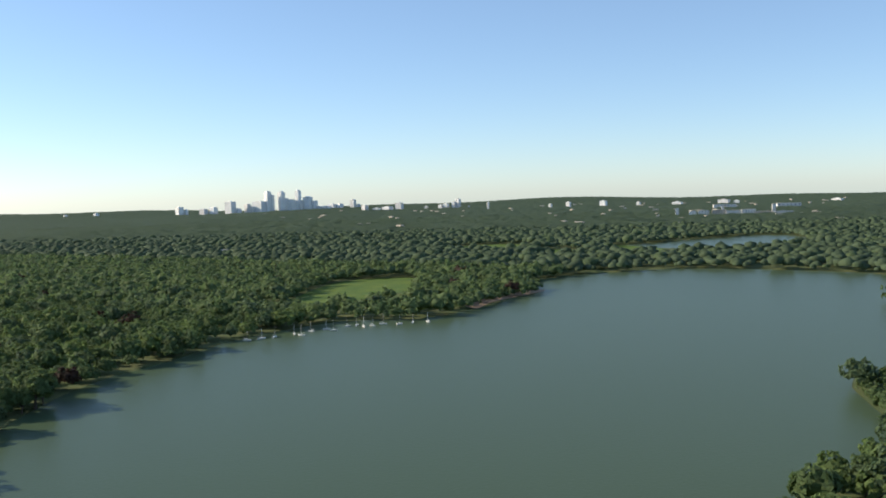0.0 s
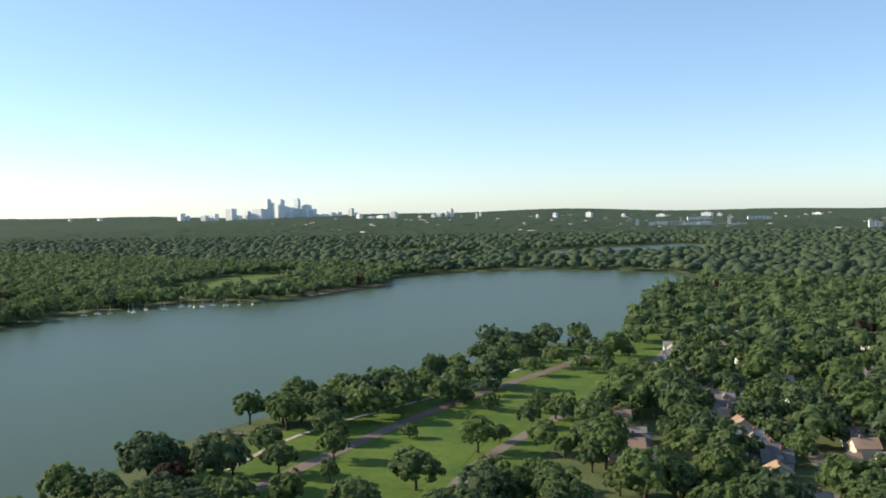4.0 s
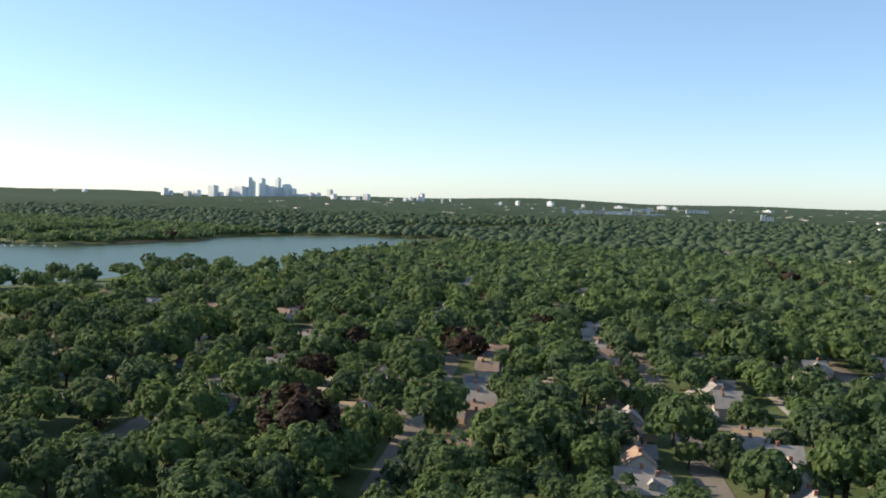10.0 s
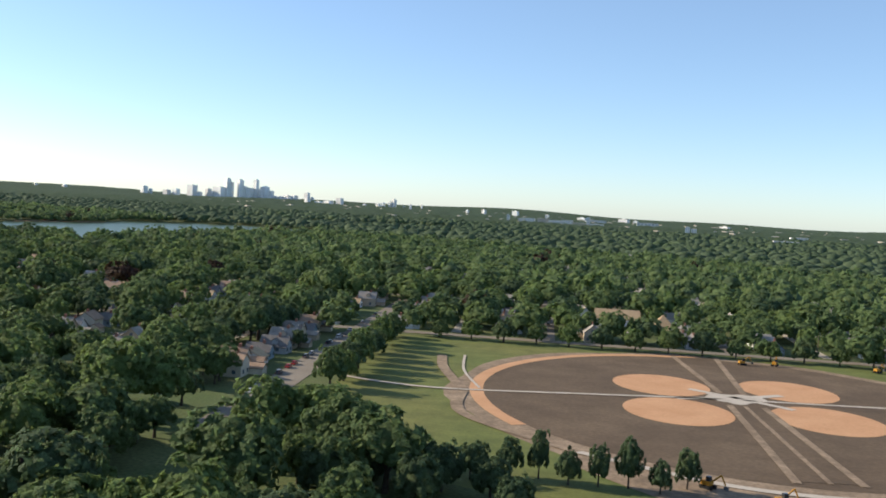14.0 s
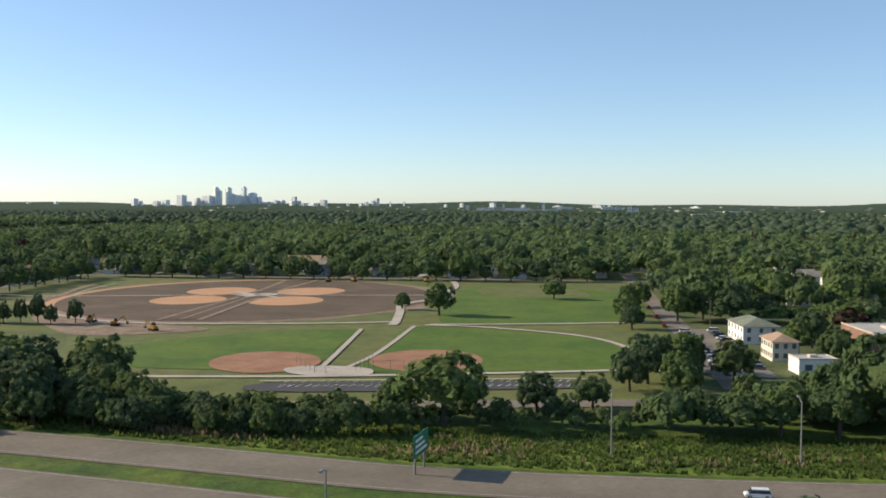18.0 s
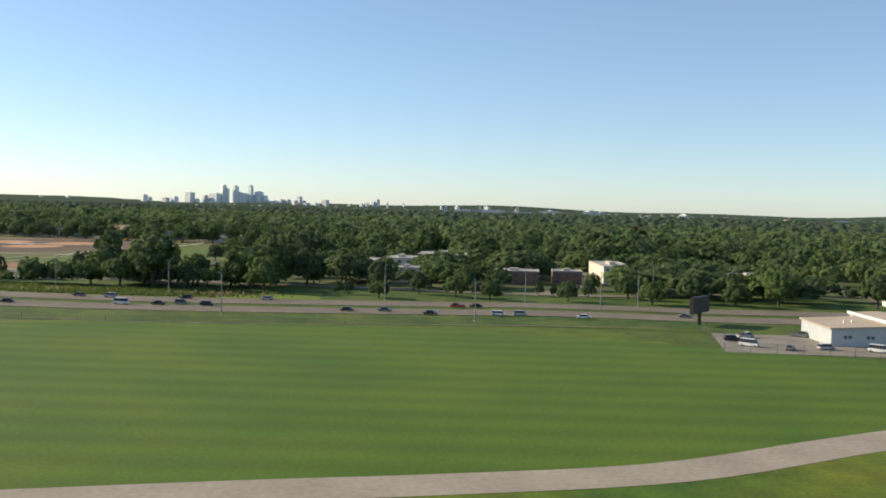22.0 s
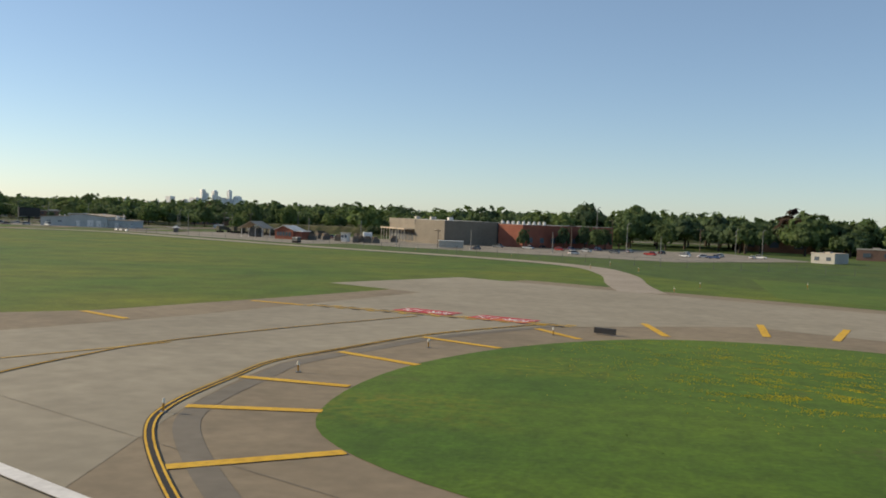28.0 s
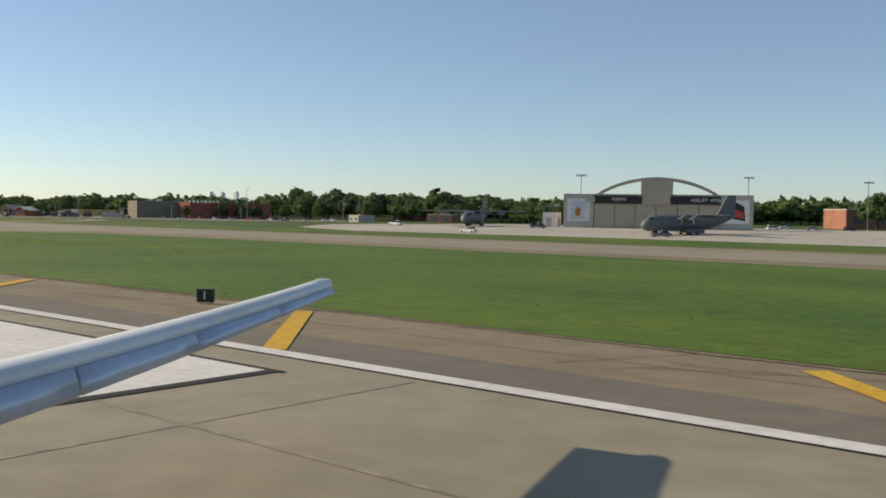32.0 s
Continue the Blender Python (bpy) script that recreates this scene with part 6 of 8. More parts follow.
part("side_wing", Shape().box(21.6, 0.6, 0, 29, 12, 2.2), SIDE, shed)
part("side_roof", Shape().box(21.6, 0.3, 2.2, 29.3, 12.3, 2.36), TANROOF, shed)
part("gutter", Shape().box(9.1, -0.82, 3.38, 9.35, 16.4, 3.8), WHITEF, shed, "white roof edge")
for px in (2.0, 2.7, 5.6, 6.3):
    part("window", Shape().box(px, -0.04, 1.15, px + 0.5, 0.02, 1.6), GLASSD, shed)
for px, w_, h_ in ((15.2, 2.0, 2.0), (18.2, 1.5, 1.9), (11.6, 1.2, 1.7), (24, 1.2, 1.5)):
    part("door", Shape().box(px, -0.46, 0, px + w_, -0.38, h_), WHITEF, shed)
for px, py in ((4, 5), (5.5, 5.5), (12, 6), (18.5, 5), (25, 5)):
    part("roof_vent", Shape().cyl((px, py, 2.6), (px, py, 3.95 if px > 9 else 3.4), 0.22), WHITEF, shed)
part("roof_dish", Shape().cyl((24, 2, 2.3), (24.4, 1.6, 3.3), 0.5, 0.5, 10), WHITEF, shed)

# brick toll-house like gate office, canopy, long stores behind
x, y = rw(808.5, 152.0)
gate_house = thing("gate_office", "small red brick office with pale gabled roof", "office", pose(x, y, 0, 0, 0, RW_DEG + 14))
part("wall", gable_wall(5.0, 4.4, 2.2, 0.9), REDW, gate_house)
part("roof", gable(5.0, 4.4, 2.2, 0.9, 0.25), WHITEF, gate_house)
for i in range(5):
    part("window", Shape().box(-1.9 + 0.8 * i, -2.26, 0.8, -1.35 + 0.8 * i, -2.18, 1.7), GLASSD, gate_house)
part("wing", Shape().box(2.5, -1.6, 0, 4.4, 2.0, 1.9), REDW, gate_house)
part("wing_roof", Shape().box(2.4, -1.8, 1.9, 4.6, 2.2, 2.1), WHITEF, gate_house)

can = thing("canopy_shelter", "open shelter with pale gabled roof on white posts", "shelter", pose(763.6, -268.2, 0, 0, 0, RW_DEG + 24))
part("roof", gable(6.0, 5.6, 2.2, 1.5, 0.3), TANROOF, can)
for px in (-2.7, -0.9, 0.9, 2.7):
    for py in (-2.2, 2.2):
        part("post", Shape().cyl((px, py, 0), (px, py, 2.12), 0.1), WHITEF, can)
part("booth", Shape().box(-1.2, -1.0, 0, 1.2, 1.0, 1.9), DARKW, can)

for px, py, L in ((728.6, -177.5, 9.5), (719.6, -182.5, 4.5)):
    wall_b = thing("bridge_parapet", "white concrete parapet of the road bridge", "wall", pose(px, py, 0.05, 0, 0, 92))
    part("parapet", Shape().box(-L, -0.2, 0, L, 0.2, 0.9), WHITEF, wall_b)
    part("coping", Shape().box(-L - .1, -0.28, 0.9, L + .1, 0.28, 1.0), WHITEF, wall_b)

# beige and red works building
def block(name, label, cat, pts, h, m, faces=()):
    """A building on a traced plan: walls, a flat roof with parapet, and named fronts."""
    cx, cy = sum(p[0] for p in pts) / len(pts), sum(p[1] for p in pts) / len(pts)
    t = thing(name, label, cat, pose(cx, cy, zg(cx, cy)))
    loc = [(px - cx, py - cy) for px, py in pts]
    part("wall", Shape().prism(loc, 0, h), m, t)
    part("roof", Shape().prism([(px * 0.985, py * 0.985) for px, py in loc], h, h + 0.06), CONC, t)
    return t, loc


bx, bl = block("works_building", "beige panel works hall with loading bays", "building", [(789.6, -233.4), (801, -257), (810, -267.5), (822, -262), (812, -240), (801, -222)], 5.7, WORKB)
FRONT_A, FRONT_B, MID = Vector((789.6, -233.4)), Vector((801, -257)), Vector((805.93, -246.98))
fd = (FRONT_B - FRONT_A).normalized()
fa = math.degrees(math.atan2(fd.y, fd.x))
base = pose(FRONT_A.x - MID.x, FRONT_A.y - MID.y, 0, 0, 0, fa)
part("dock_canopy", Shape().box(0.3, -2.6, 3.0, 25.6, 0.0, 3.3, base), TANROOF, bx, "brown canopy over the loading bays")
part("roof_band", Shape().box(-0.1, -0.12, 4.5, 26.3, 0.0, 5.8, base), WORKB, bx)
for i in range(8):
    part("loading_door", Shape().box(1.0 + 3.1 * i, -0.1, 0.3, 3.4 + 3.1 * i, 0.02, 2.6, base), DARKW, bx)
for i in range(9):
    part("canopy_post", Shape().cyl(base @ Vector((0.6 + 3.05 * i, -2.4, 0)), base @ Vector((0.6 + 3.05 * i, -2.4, 3.0)), 0.09, 0.09, 5), CONC, bx)
for i, (px, py) in enumerate(((4, 6), (9, 9), (15, 7), (21, 10))):
    part("roof_unit", Shape().box(px, py, 5.7, px + 1.4, py + 1.2, 6.5, base), WHITEF if i % 2 else CONC, bx)
# this hall's walls are coloured dark for the shade on its front
by, bl = block("works_building", "hall joining the works, its shaded front painted dark", "building", [(810.2, -267.3), (822.2, -261.8), (827, -249), (815, -243)], 5.6, DARKW)
bz, bl = block("brick_hall", "long red brick hall with white roof vents", "building", [(822.4, -262.4), (828.5, -266.2), (850, -247.5), (843, -238), (828, -247)], 5.4, REDW)
for i in range(9):
    p = Vector((823, -258)).lerp(Vector((833, -254)), i / 8) - Vector((834.4, -252.3))
    part("roof_vent", Shape().cyl((p.x, p.y, 5.4), (p.x, p.y, 6.2), 0.42, 0.30, 8), WHITEF, bz)
for i in range(8):
    a, b = Vector((828.5, -266.2)), Vector((850, -247.5))
    p = a.lerp(b, (i + 0.7) / 8.4) - Vector((834.4, -252.3))
    part("window", Shape().box(-0.6, -0.08, 1.2, 0.6, 0.06, 2.4, pose(p.x + 0.03, p.y - 0.03, 0, 0, 0, 41)), GLASSD, bz)

# red-roofed and brick blocks beyond the lot
for x, y, w, d, h, r, m, lb in ((898, -205, 20, 9, 4.4, -20, BRICK, "low red brick service block"), (949, -233, 9, 8, 6.0, -10, BRICKD, "dark brick block above the tree line"),
                                (893, -286, 5, 6, 2.0, -40, CONC, "grey garage with a white gable end"), (912, -252, 9, 6, 2.6, -15, BRICKD, "dark brick block by the parking lot"),
                                
                                (1030, -330, 26, 9, 4.4, 20, BRICK, "brick hangar annex with flat roof"), (1046, -356, 12, 7, 3.8, 15, BRICKD, "dark brick squadron office")):
    slab(x, y, w, d, h, r, m, lb, "brick service blocks", 1, "service_block")

# ---- military hangar ----
A, B = Vector((958.8, -393.6)), Vector((991.0, -396.5))
ang_h = math.degrees(math.atan2(B.y - A.y, B.x - A.x))
W_H = (B - A).length
hang = thing("hangar", "beige military hangar with sliding doors and an arched truss roof", "hangar", pose(A.x, A.y, zg(A.x, A.y), 0, 0, ang_h))
part("wall", Shape().box(0, 0, 0, W_H, 10, 5.9), BEIGE, hang)
part("pier", Shape().box(0, -0.35, 0, 5.3, 0.0, 5.9), CONC, hang, "grey end pier")
part("pier", Shape().box(W_H - 5.3, -0.35, 0, W_H, 0.0, 5.9), CONC, hang, "grey end pier")
part("tower", Shape().box(W_H / 2 - 2.6, -0.5, 4.2, W_H / 2 + 2.6, 6, 8.5), BEIGE, hang)
# thin white panel brightens the west face, sunlight put into its colour
part("tower_window", Shape().box(W_H / 2 - 2.68, 0.2, 6.0, W_H / 2 - 2.6, 5.4, 8.2), WHITEF, hang, "white panel that paints the tower's west face as sunlit")
doors = Shape().box(-0.5, 0, 0, 0.5, 0.12, 1).mesh("door_leaf", BEIGE)
for i in range(6):
    w_ = (W_H - 10.8) / 6
    dl = part("door_leaf", doors, None, hang)
    dl.matrix_basis = Matrix.LocRotScale((5.4 + w_ * (i + 0.5), -0.28 + 0.1 * (i % 2), 0), None, (w_ - 0.12, 1, 4.35))
for a, b in ((5.4, W_H / 2 - 2.4), (W_H / 2 + 2.4, W_H - 5.3)):
    part("fascia", Shape().box(a, -0.6, 4.4, b, -0.2, 5.75), BLACKM, hang, "black lettered fascia")
for k, (tx, px, sz) in enumerate((("934TH", W_H / 2 - 6.4, 1.0), ("AIRLIFT WING", W_H / 2 + 8.6, 1.0))):
    lettering("lettering", tx, sz * 0.85, WHITEF, hang, pose(px, -0.62, 5.07, 90, 0, 0))
part("badge", Shape().box(W_H / 2 - 12.2, -0.64, 4.6, W_H / 2 - 10.6, -0.61, 5.5), CONC, hang)
for px, m in ((2.65, WHITEF), (W_H - 2.65, WHITEF)):
    part("emblem_panel", Shape().box(px - 2.0, -0.42, 1.2, px + 2.0, -0.36, 5.2), m, hang, "white painted emblem board")
ARCHB = plain("emblem_blue", (0.50, 0.56, 0.60), 0.7)
part("emblem", Shape().prism([(0, 0), (2.6, 0), (2.2, 1.4), (3.2, 3.2), (1.0, 3.3), (0.1, 3.0)], 0, 0.03), ARCHB, hang, at=pose(1.3, -0.43, 1.5, 90, 0, 0))
part("emblem", Shape().prism([(0.9, 0.6), (1.7, 0.7), (1.8, 1.8), (1.3, 2.3), (0.8, 1.6)], 0, 0.03), SIGNY, hang, at=pose(1.3, -0.47, 1.5, 90, 0, 0))
part("emblem", Shape().prism([(0.2, 0.6), (2.9, 0.1), (2.7, 2.6), (1.4, 3.3), (0.1, 2.8)], 0, 0.03), BLACKM, hang, at=pose(W_H - 4.2, -0.43, 1.5, 90, 0, 0))
part("emblem", Shape().prism([(0.4, 1.0), (2.7, 0.4), (2.6, 1.6), (0.4, 2.4)], 0, 0.03), REDP, hang, at=pose(W_H - 4.2, -0.47, 1.5, 90, 0, 0))
rings = []
for i in range(25):
    a = math.pi * (0.145 + 0.71 * i / 24)
    cx_, R_ = W_H / 2, 15.2
    zc = 8.9 - R_ * 0.72
    px, pz = cx_ - R_ * math.cos(a), zc + R_ * 0.72 * math.sin(a)
    rings.append([(px, 1.0, pz - 0.35), (px, 2.2, pz - 0.35), (px, 2.2, pz + 0.2), (px, 1.0, pz + 0.2)])
part("arch", Shape().loft(rings), BEIGE, hang, "beige arched roof truss")
part("roof", Shape().box(0, 0, 5.9, W_H, 10, 6.05), CONC, hang)
lean = thing("side_shed", "small white shed against the hangar", "shed", pose(956.4, -391.5, zg(956, -391), 0, 0, ang_h))
part("wall", Shape().box(-1.5, 0, 0, 1.2, 5, 2.7), WHITEF, lean)
part("door", Shape().box(-0.8, -0.05, 0, 0.1, 0.02, 1.7), CONC, lean)


# ---- transport aircraft ----
GREYP = plain("aircraft_grey", (0.125, 0.135, 0.145), 0.5)


def transport(x, y, turn, m):
    """A four-engined high-wing propeller transport, nose along +x, 15 long."""
    t = thing("transport_aircraft", "grey four-engined military transport plane parked on the apron", "aircraft", pose(x, y, zg(x, y) + 0.04 - 0.42, 0, 0, turn), "transport aircraft")
    st = ((7.4, 0.25, 1.55), (7.1, 0.62, 1.6), (6.4, 0.98, 1.75), (5.2, 1.12, 1.9), (1.0, 1.12, 1.9), (-2.0, 1.1, 1.95), (-4.5, 0.78, 2.3), (-6.6, 0.36, 2.75), (-7.5, 0.12, 2.95))
    ring = lambda px, r, z: [(px, r * math.cos(2 * math.pi * k / 14), z + r * math.sin(2 * math.pi * k / 14)) for k in range(14)]
    part("fuselage", Shape().loft([ring(*s) for s in st]), m, t, smooth=True)
    part("cockpit_glass", Shape().loft([[(6.35, -0.8, 2.35), (6.35, 0.8, 2.35), (6.0, 0.85, 2.75), (6.0, -0.85, 2.75)], [(7.0, -0.45, 2.0), (7.0, 0.45, 2.0), (6.45, 0.6, 2.62), (6.45, -0.6, 2.62)]]), AUTOGLASS, t)
    part("wing", Shape().loft([[(1.0 + 0.0, yy, 2.95), (1.6 - 0.4 * abs(yy) / 10, yy, 3.08), (0.4, yy, 3.14), (-1.2 + 0.6 * abs(yy) / 10, yy, 2.98)] for yy in (-10, -4, 0, 4, 10)]), m, t)
    part("tail_fin", Shape().loft([[(-4.4, -0.12, 2.9), (-4.4, 0.12, 2.9), (-7.4, 0.1, 3.1), (-7.4, -0.1, 3.1)], [(-6.3, -0.06, 5.9), (-6.3, 0.06, 5.9), (-7.7, 0.05, 5.9), (-7.7, -0.05, 5.9)]]), m, t)
    part("tailplane", Shape().loft([[(-5.9, yy, 3.1), (-5.7, yy, 3.18), (-7.5 + 0.2 * abs(yy) / 4, yy, 3.14)] for yy in (-4, 0, 4)]), m, t)
    for yy in (-5.2, -2.5, 2.5, 5.2):
        e = part("engine", Shape().loft([[(px, yy + r * math.cos(2 * math.pi * k / 10), 2.72 + r * math.sin(2 * math.pi * k / 10)) for k in range(10)] for px, r in ((2.9, 0.2), (2.5, 0.34), (0.8, 0.36), (-0.6, 0.16))]), m, t)
        for k in range(4):
            part("propeller_blade", Shape().box(2.88, -0.06, 0.1, 2.95, 0.06, 0.95, pose(0, yy, 2.72, 90 * k + 20, 0, 0)), GREYP, e)
    part("gear_pod", Shape().box(-1.6, -1.45, 0.62, 1.2, 1.45, 1.15), m, t)
    for px, py in ((5.3, 0.2), (5.3, -0.2), (0.5, 1.1), (0.5, -1.1), (-0.7, 1.1), (-0.7, -1.1)):
        part("wheel", Shape().cyl((px, py - 0.12, 0.68), (px, py + 0.12, 0.68), 0.3, 0.3, 10), RUBBER, t)
    part("nose_leg", Shape().cyl((5.3, 0, 0.6), (5.3, 0, 1.2), 0.08), STEEL, t)
    return t


d_ = Vector((971.2 - 985.0, -435.1 + 427.1)).normalized()
transport(977.6, -431.3, math.degrees(math.atan2(d_.y, d_.x)), GREYP)
transport(943.0, -394.6, -97, GREYP)

# ---- poles, signs, fences ----
WOODP = plain("weathered_pole", (0.16, 0.125, 0.095), 0.9)
GREENS = plain("sign_green", (0.02, 0.16, 0.09), 0.5)


def street_lamp(x, y, h=6.0, turn=0.0, arm=1.2, name="street_lamp", label="tall slim grey highway lamp with one arm"):
    t = thing(name, label, "lamp", pose(x, y, zg(x, y), 0, 0, turn), "street lamps")
    part("pole", Shape().cyl((0, 0, 0), (0, 0, h), 0.10, 0.06, 6), STEEL, t)
    if arm:
        part("arm", Shape().cyl((0, 0, h - 0.1), (arm, 0, h + 0.25), 0.05, 0.04, 5), STEEL, t)
        part("lamp_head", Shape().box(arm - 0.15, -0.12, h + 0.18, arm + 0.45, 0.12, h + 0.32), STEEL, t)
    part("footing", Shape().cyl((0, 0, 0), (0, 0, 0.18), 0.22, 0.22, 8), CONC, t)
    return t


for x, y, r in ((541, -213, 90), (559.5, -213.5, 90), (581, -211, 90), (518.5, -242.5, -90), (561, -245, -90), (602, -238, -90), (622, -207, 90), (642, -234, -90), (648, -201, 90), (662, -208, 90),
                (669, -202, 90), (480, -240, -90), (673, -184, 90), (690, -176, 60)):
    street_lamp(x, y, 6.4, r)
for x, y, h in ((961.7, -390.5, 9.4), (993.6, -371, 10.0), (1018, -362, 9.6)):
    t = street_lamp(x, y, h, 0, 0, "floodlight_mast", "tall floodlight mast with a ring of lamps")
    for k in range(4):
        part("floodlight", Shape().box(-0.9 + 0.5 * k, -0.3, h - 0.1, -0.55 + 0.5 * k, 0.1, h + 0.2), STEEL, t)
for u, v, h in ((875, 192, 6.4), (888, 222, 6.0), (893, 226, 6.0), (822, 162, 5.0), (745, 186, 5.0), (752, 165, 4.6), (757, 158, 4.4), (730, 178, 5.5), (735, 222, 6.0), (842, 152, 4.2), (858, 157, 4.2), (872, 166, 4.2),
                (890, 178, 4.2), (798, 168, 5), (861.4, 202.3, 10)):
    x, y = rw(u, v)
    street_lamp(x, y, h, 40, 0.5 if h > 5 else 0, "lamp_post", "grey lamp post beside the airfield lot")


def utility_pole(x, y, h=5.4):
    t = thing("utility_pole", "weathered wooden utility pole with a crossarm", "pole", pose(x, y, zg(x, y)), "utility poles")
    part("pole", Shape().cyl((0, 0, 0), (0, 0, h), 0.11, 0.08, 6), WOODP, t)
    part("crossarm", Shape().box(-0.8, -0.05, h - 0.5, 0.8, 0.05, h - 0.38), WOODP, t)
    for px in (-0.7, 0, 0.7):
        part("insulator", Shape().cyl((px, 0, h - 0.38), (px, 0, h - 0.2), 0.04, 0.03, 5), WHITEF, t)


for ax in AVENUES[1:]:
    for j in range(3):
        x, y = ax + 23, 20 + 45 * j
        if x > 150 + 0 * y:
            utility_pole(x, y)
for x, y in ((340, -92), (352, -70), (330, -60), (360, -30), (733, -188), (727, -196), (568, -104), (600, -104)):
    utility_pole(x, y)

gantry = thing("highway_sign", "green highway direction sign on two steel posts", "sign", pose(522.4, -220.2, 0, 0, 0, 80))
for px in (-1.4, 1.4):
    part("post", Shape().cyl((px, 0.12, 0), (px, 0.12, 3.8), 0.12, 0.10, 8), STEEL, gantry)
part("panel", Shape().box(-2.2, -0.08, 1.8, 2.2, 0.02, 3.9), GREENS, gantry)
part("brace", Shape().box(-2.1, 0.02, 2.7, 2.1, 0.08, 2.85), STEEL, gantry)
for i in range(3):
    part("text_bar", Shape().box(-1.8, -0.10, 2.15 + 0.55 * i, 1.6 - 0.6 * i, -0.083, 2.4 + 0.55 * i), WHITEF, gantry)

bill = thing("billboard", "roadside billboard on a single dark post", "billboard", pose(677.2, -226, 0, 0, 0, 62))
part("post", Shape().cyl((0, 0, 0), (0, 0, 2.4), 0.3, 0.3, 10), BLACKM, bill)
part("board", Shape().box(-3.4, -0.3, 2.0, 3.4, 0.3, 4.6), BLACKM, bill)
part("poster", Shape().box(-3.3, 0.31, 2.1, 3.3, 0.33, 4.5), WHITEF, bill, "white poster face with dark shapes")
part("poster_shape", Shape().prism([(0, 0), (2.4, 0.2), (2.6, 1.6), (1.2, 2.0), (0.2, 1.4)], 0, 0.02), DARKW, bill, at=pose(2.0, 0.34, 2.3, 90, 0, 180))
part("catwalk", Shape().box(-3.4, 0.3, 1.85, 3.4, 0.9, 1.95), STEEL, bill)


FENCEM = plain("fence_wire", (0.13, 0.13, 0.125), 0.8)


def fence(pts, h, label, gap=3.0, m=None):
    """Posts with two rails and thin mesh wires."""
    t = thing("fence", label, "fence")
    post = Shape().cyl((0, 0, 0), (0, 0, h), 0.035, 0.035, 5).mesh("post", FENCEM)
    for a, b in zip(pts[:-1], pts[1:]):
        a, b = Vector(a), Vector(b)
        n_ = max(1, int((b - a).length / gap))
        for j in range(n_):
            p = a.lerp(b, j / n_)
            part("post", post, None, t, at=pose(p.x, p.y, zg(p.x, p.y)))
        for z in (0.12, h * 0.5, h):
            part("rail", Shape().cyl((a.x, a.y, zg(a.x, a.y) + z), (b.x, b.y, zg(b.x, b.y) + z), 0.018 if z == h else 0.01, None, 4, False), FENCEM, t)


fence([(676.8, -255.8), (690, -255), (702.5, -254.1)], 1.3, "chain-link fence along the yard")
fence([(707.8, -253), (715, -251.2), (723, -249.3)], 1.3, "chain-link fence along the yard")
fence([(676.8, -255.8), (676.5, -238), (677.5, -228)], 1.3, "chain-link fence along the yard")
fence(rws([(756, 135), (770, 134), (800, 133), (832, 133), (870, 137), (905, 138)]), 1.3, "chain-link perimeter fence by the service road", 4.0)
fence(rws([(905, 138), (935, 150), (960, 160), (990, 176)]), 1.3, "chain-link perimeter fence by the service road", 4.0)
VERGE = [(470, -262), (510, -258), (538, -255.6), (555, -253.8), (573, -253.3), (590, -252.4), (606.6, -249.4), (628, -242.8), (650, -237), (672, -232)]
fence(VERGE, 0.9, "low wire fence between highway verge and airfield", 4.0)
structure(ribbon("dirt_edge", VERGE, 0.7, 0.055, SCAR), "strip of bare dirt along the airfield fence", "ground")
fence([(494, -162), (499, -170), (503, -172)], 1.2, "ball field side fence", 2.0)
fence([(506, -160), (505, -168), (510, -166), (522, -163)], 1.6, "ball field backstop fence", 2.0)

barrier = thing("jersey_barriers", "curving row of white and dark traffic blocks", "barrier")
for k in range(16):
    p = curve_pts([(720.6, -254), (722.6, -259.4), (725.6, -264.8), (731.0, -268.2)], 6)
    i = min(len(p) - 2, int(k * (len(p) - 1) / 16))
    a, b = Vector(p[i]), Vector(p[i + 1])
    part("block", Shape().add([(-0.45, -0.2, 0), (0.45, -0.2, 0), (0.45, 0.2, 0), (-0.45, 0.2, 0), (-0.4, -0.09, 0.5), (0.4, -0.09, 0.5), (0.4, 0.09, 0.5), (-0.4, 0.09, 0.5)],
                              [(3, 2, 1, 0), (4, 5, 6, 7), (0, 1, 5, 4), (1, 2, 6, 5), (2, 3, 7, 6), (3, 0, 4, 7)]), WHITEF if k % 2 else DARKW, barrier,
         at=pose(a.x, a.y, 0.04, 0, 0, math.degrees(math.atan2(b.y - a.y, b.x - a.x))))

# stored army trucks and material in the yard
KHAKI = plain("olive_drab", (0.085, 0.080, 0.055), 0.8)
STORE = plain("stacked_goods", (0.11, 0.105, 0.095), 0.85)


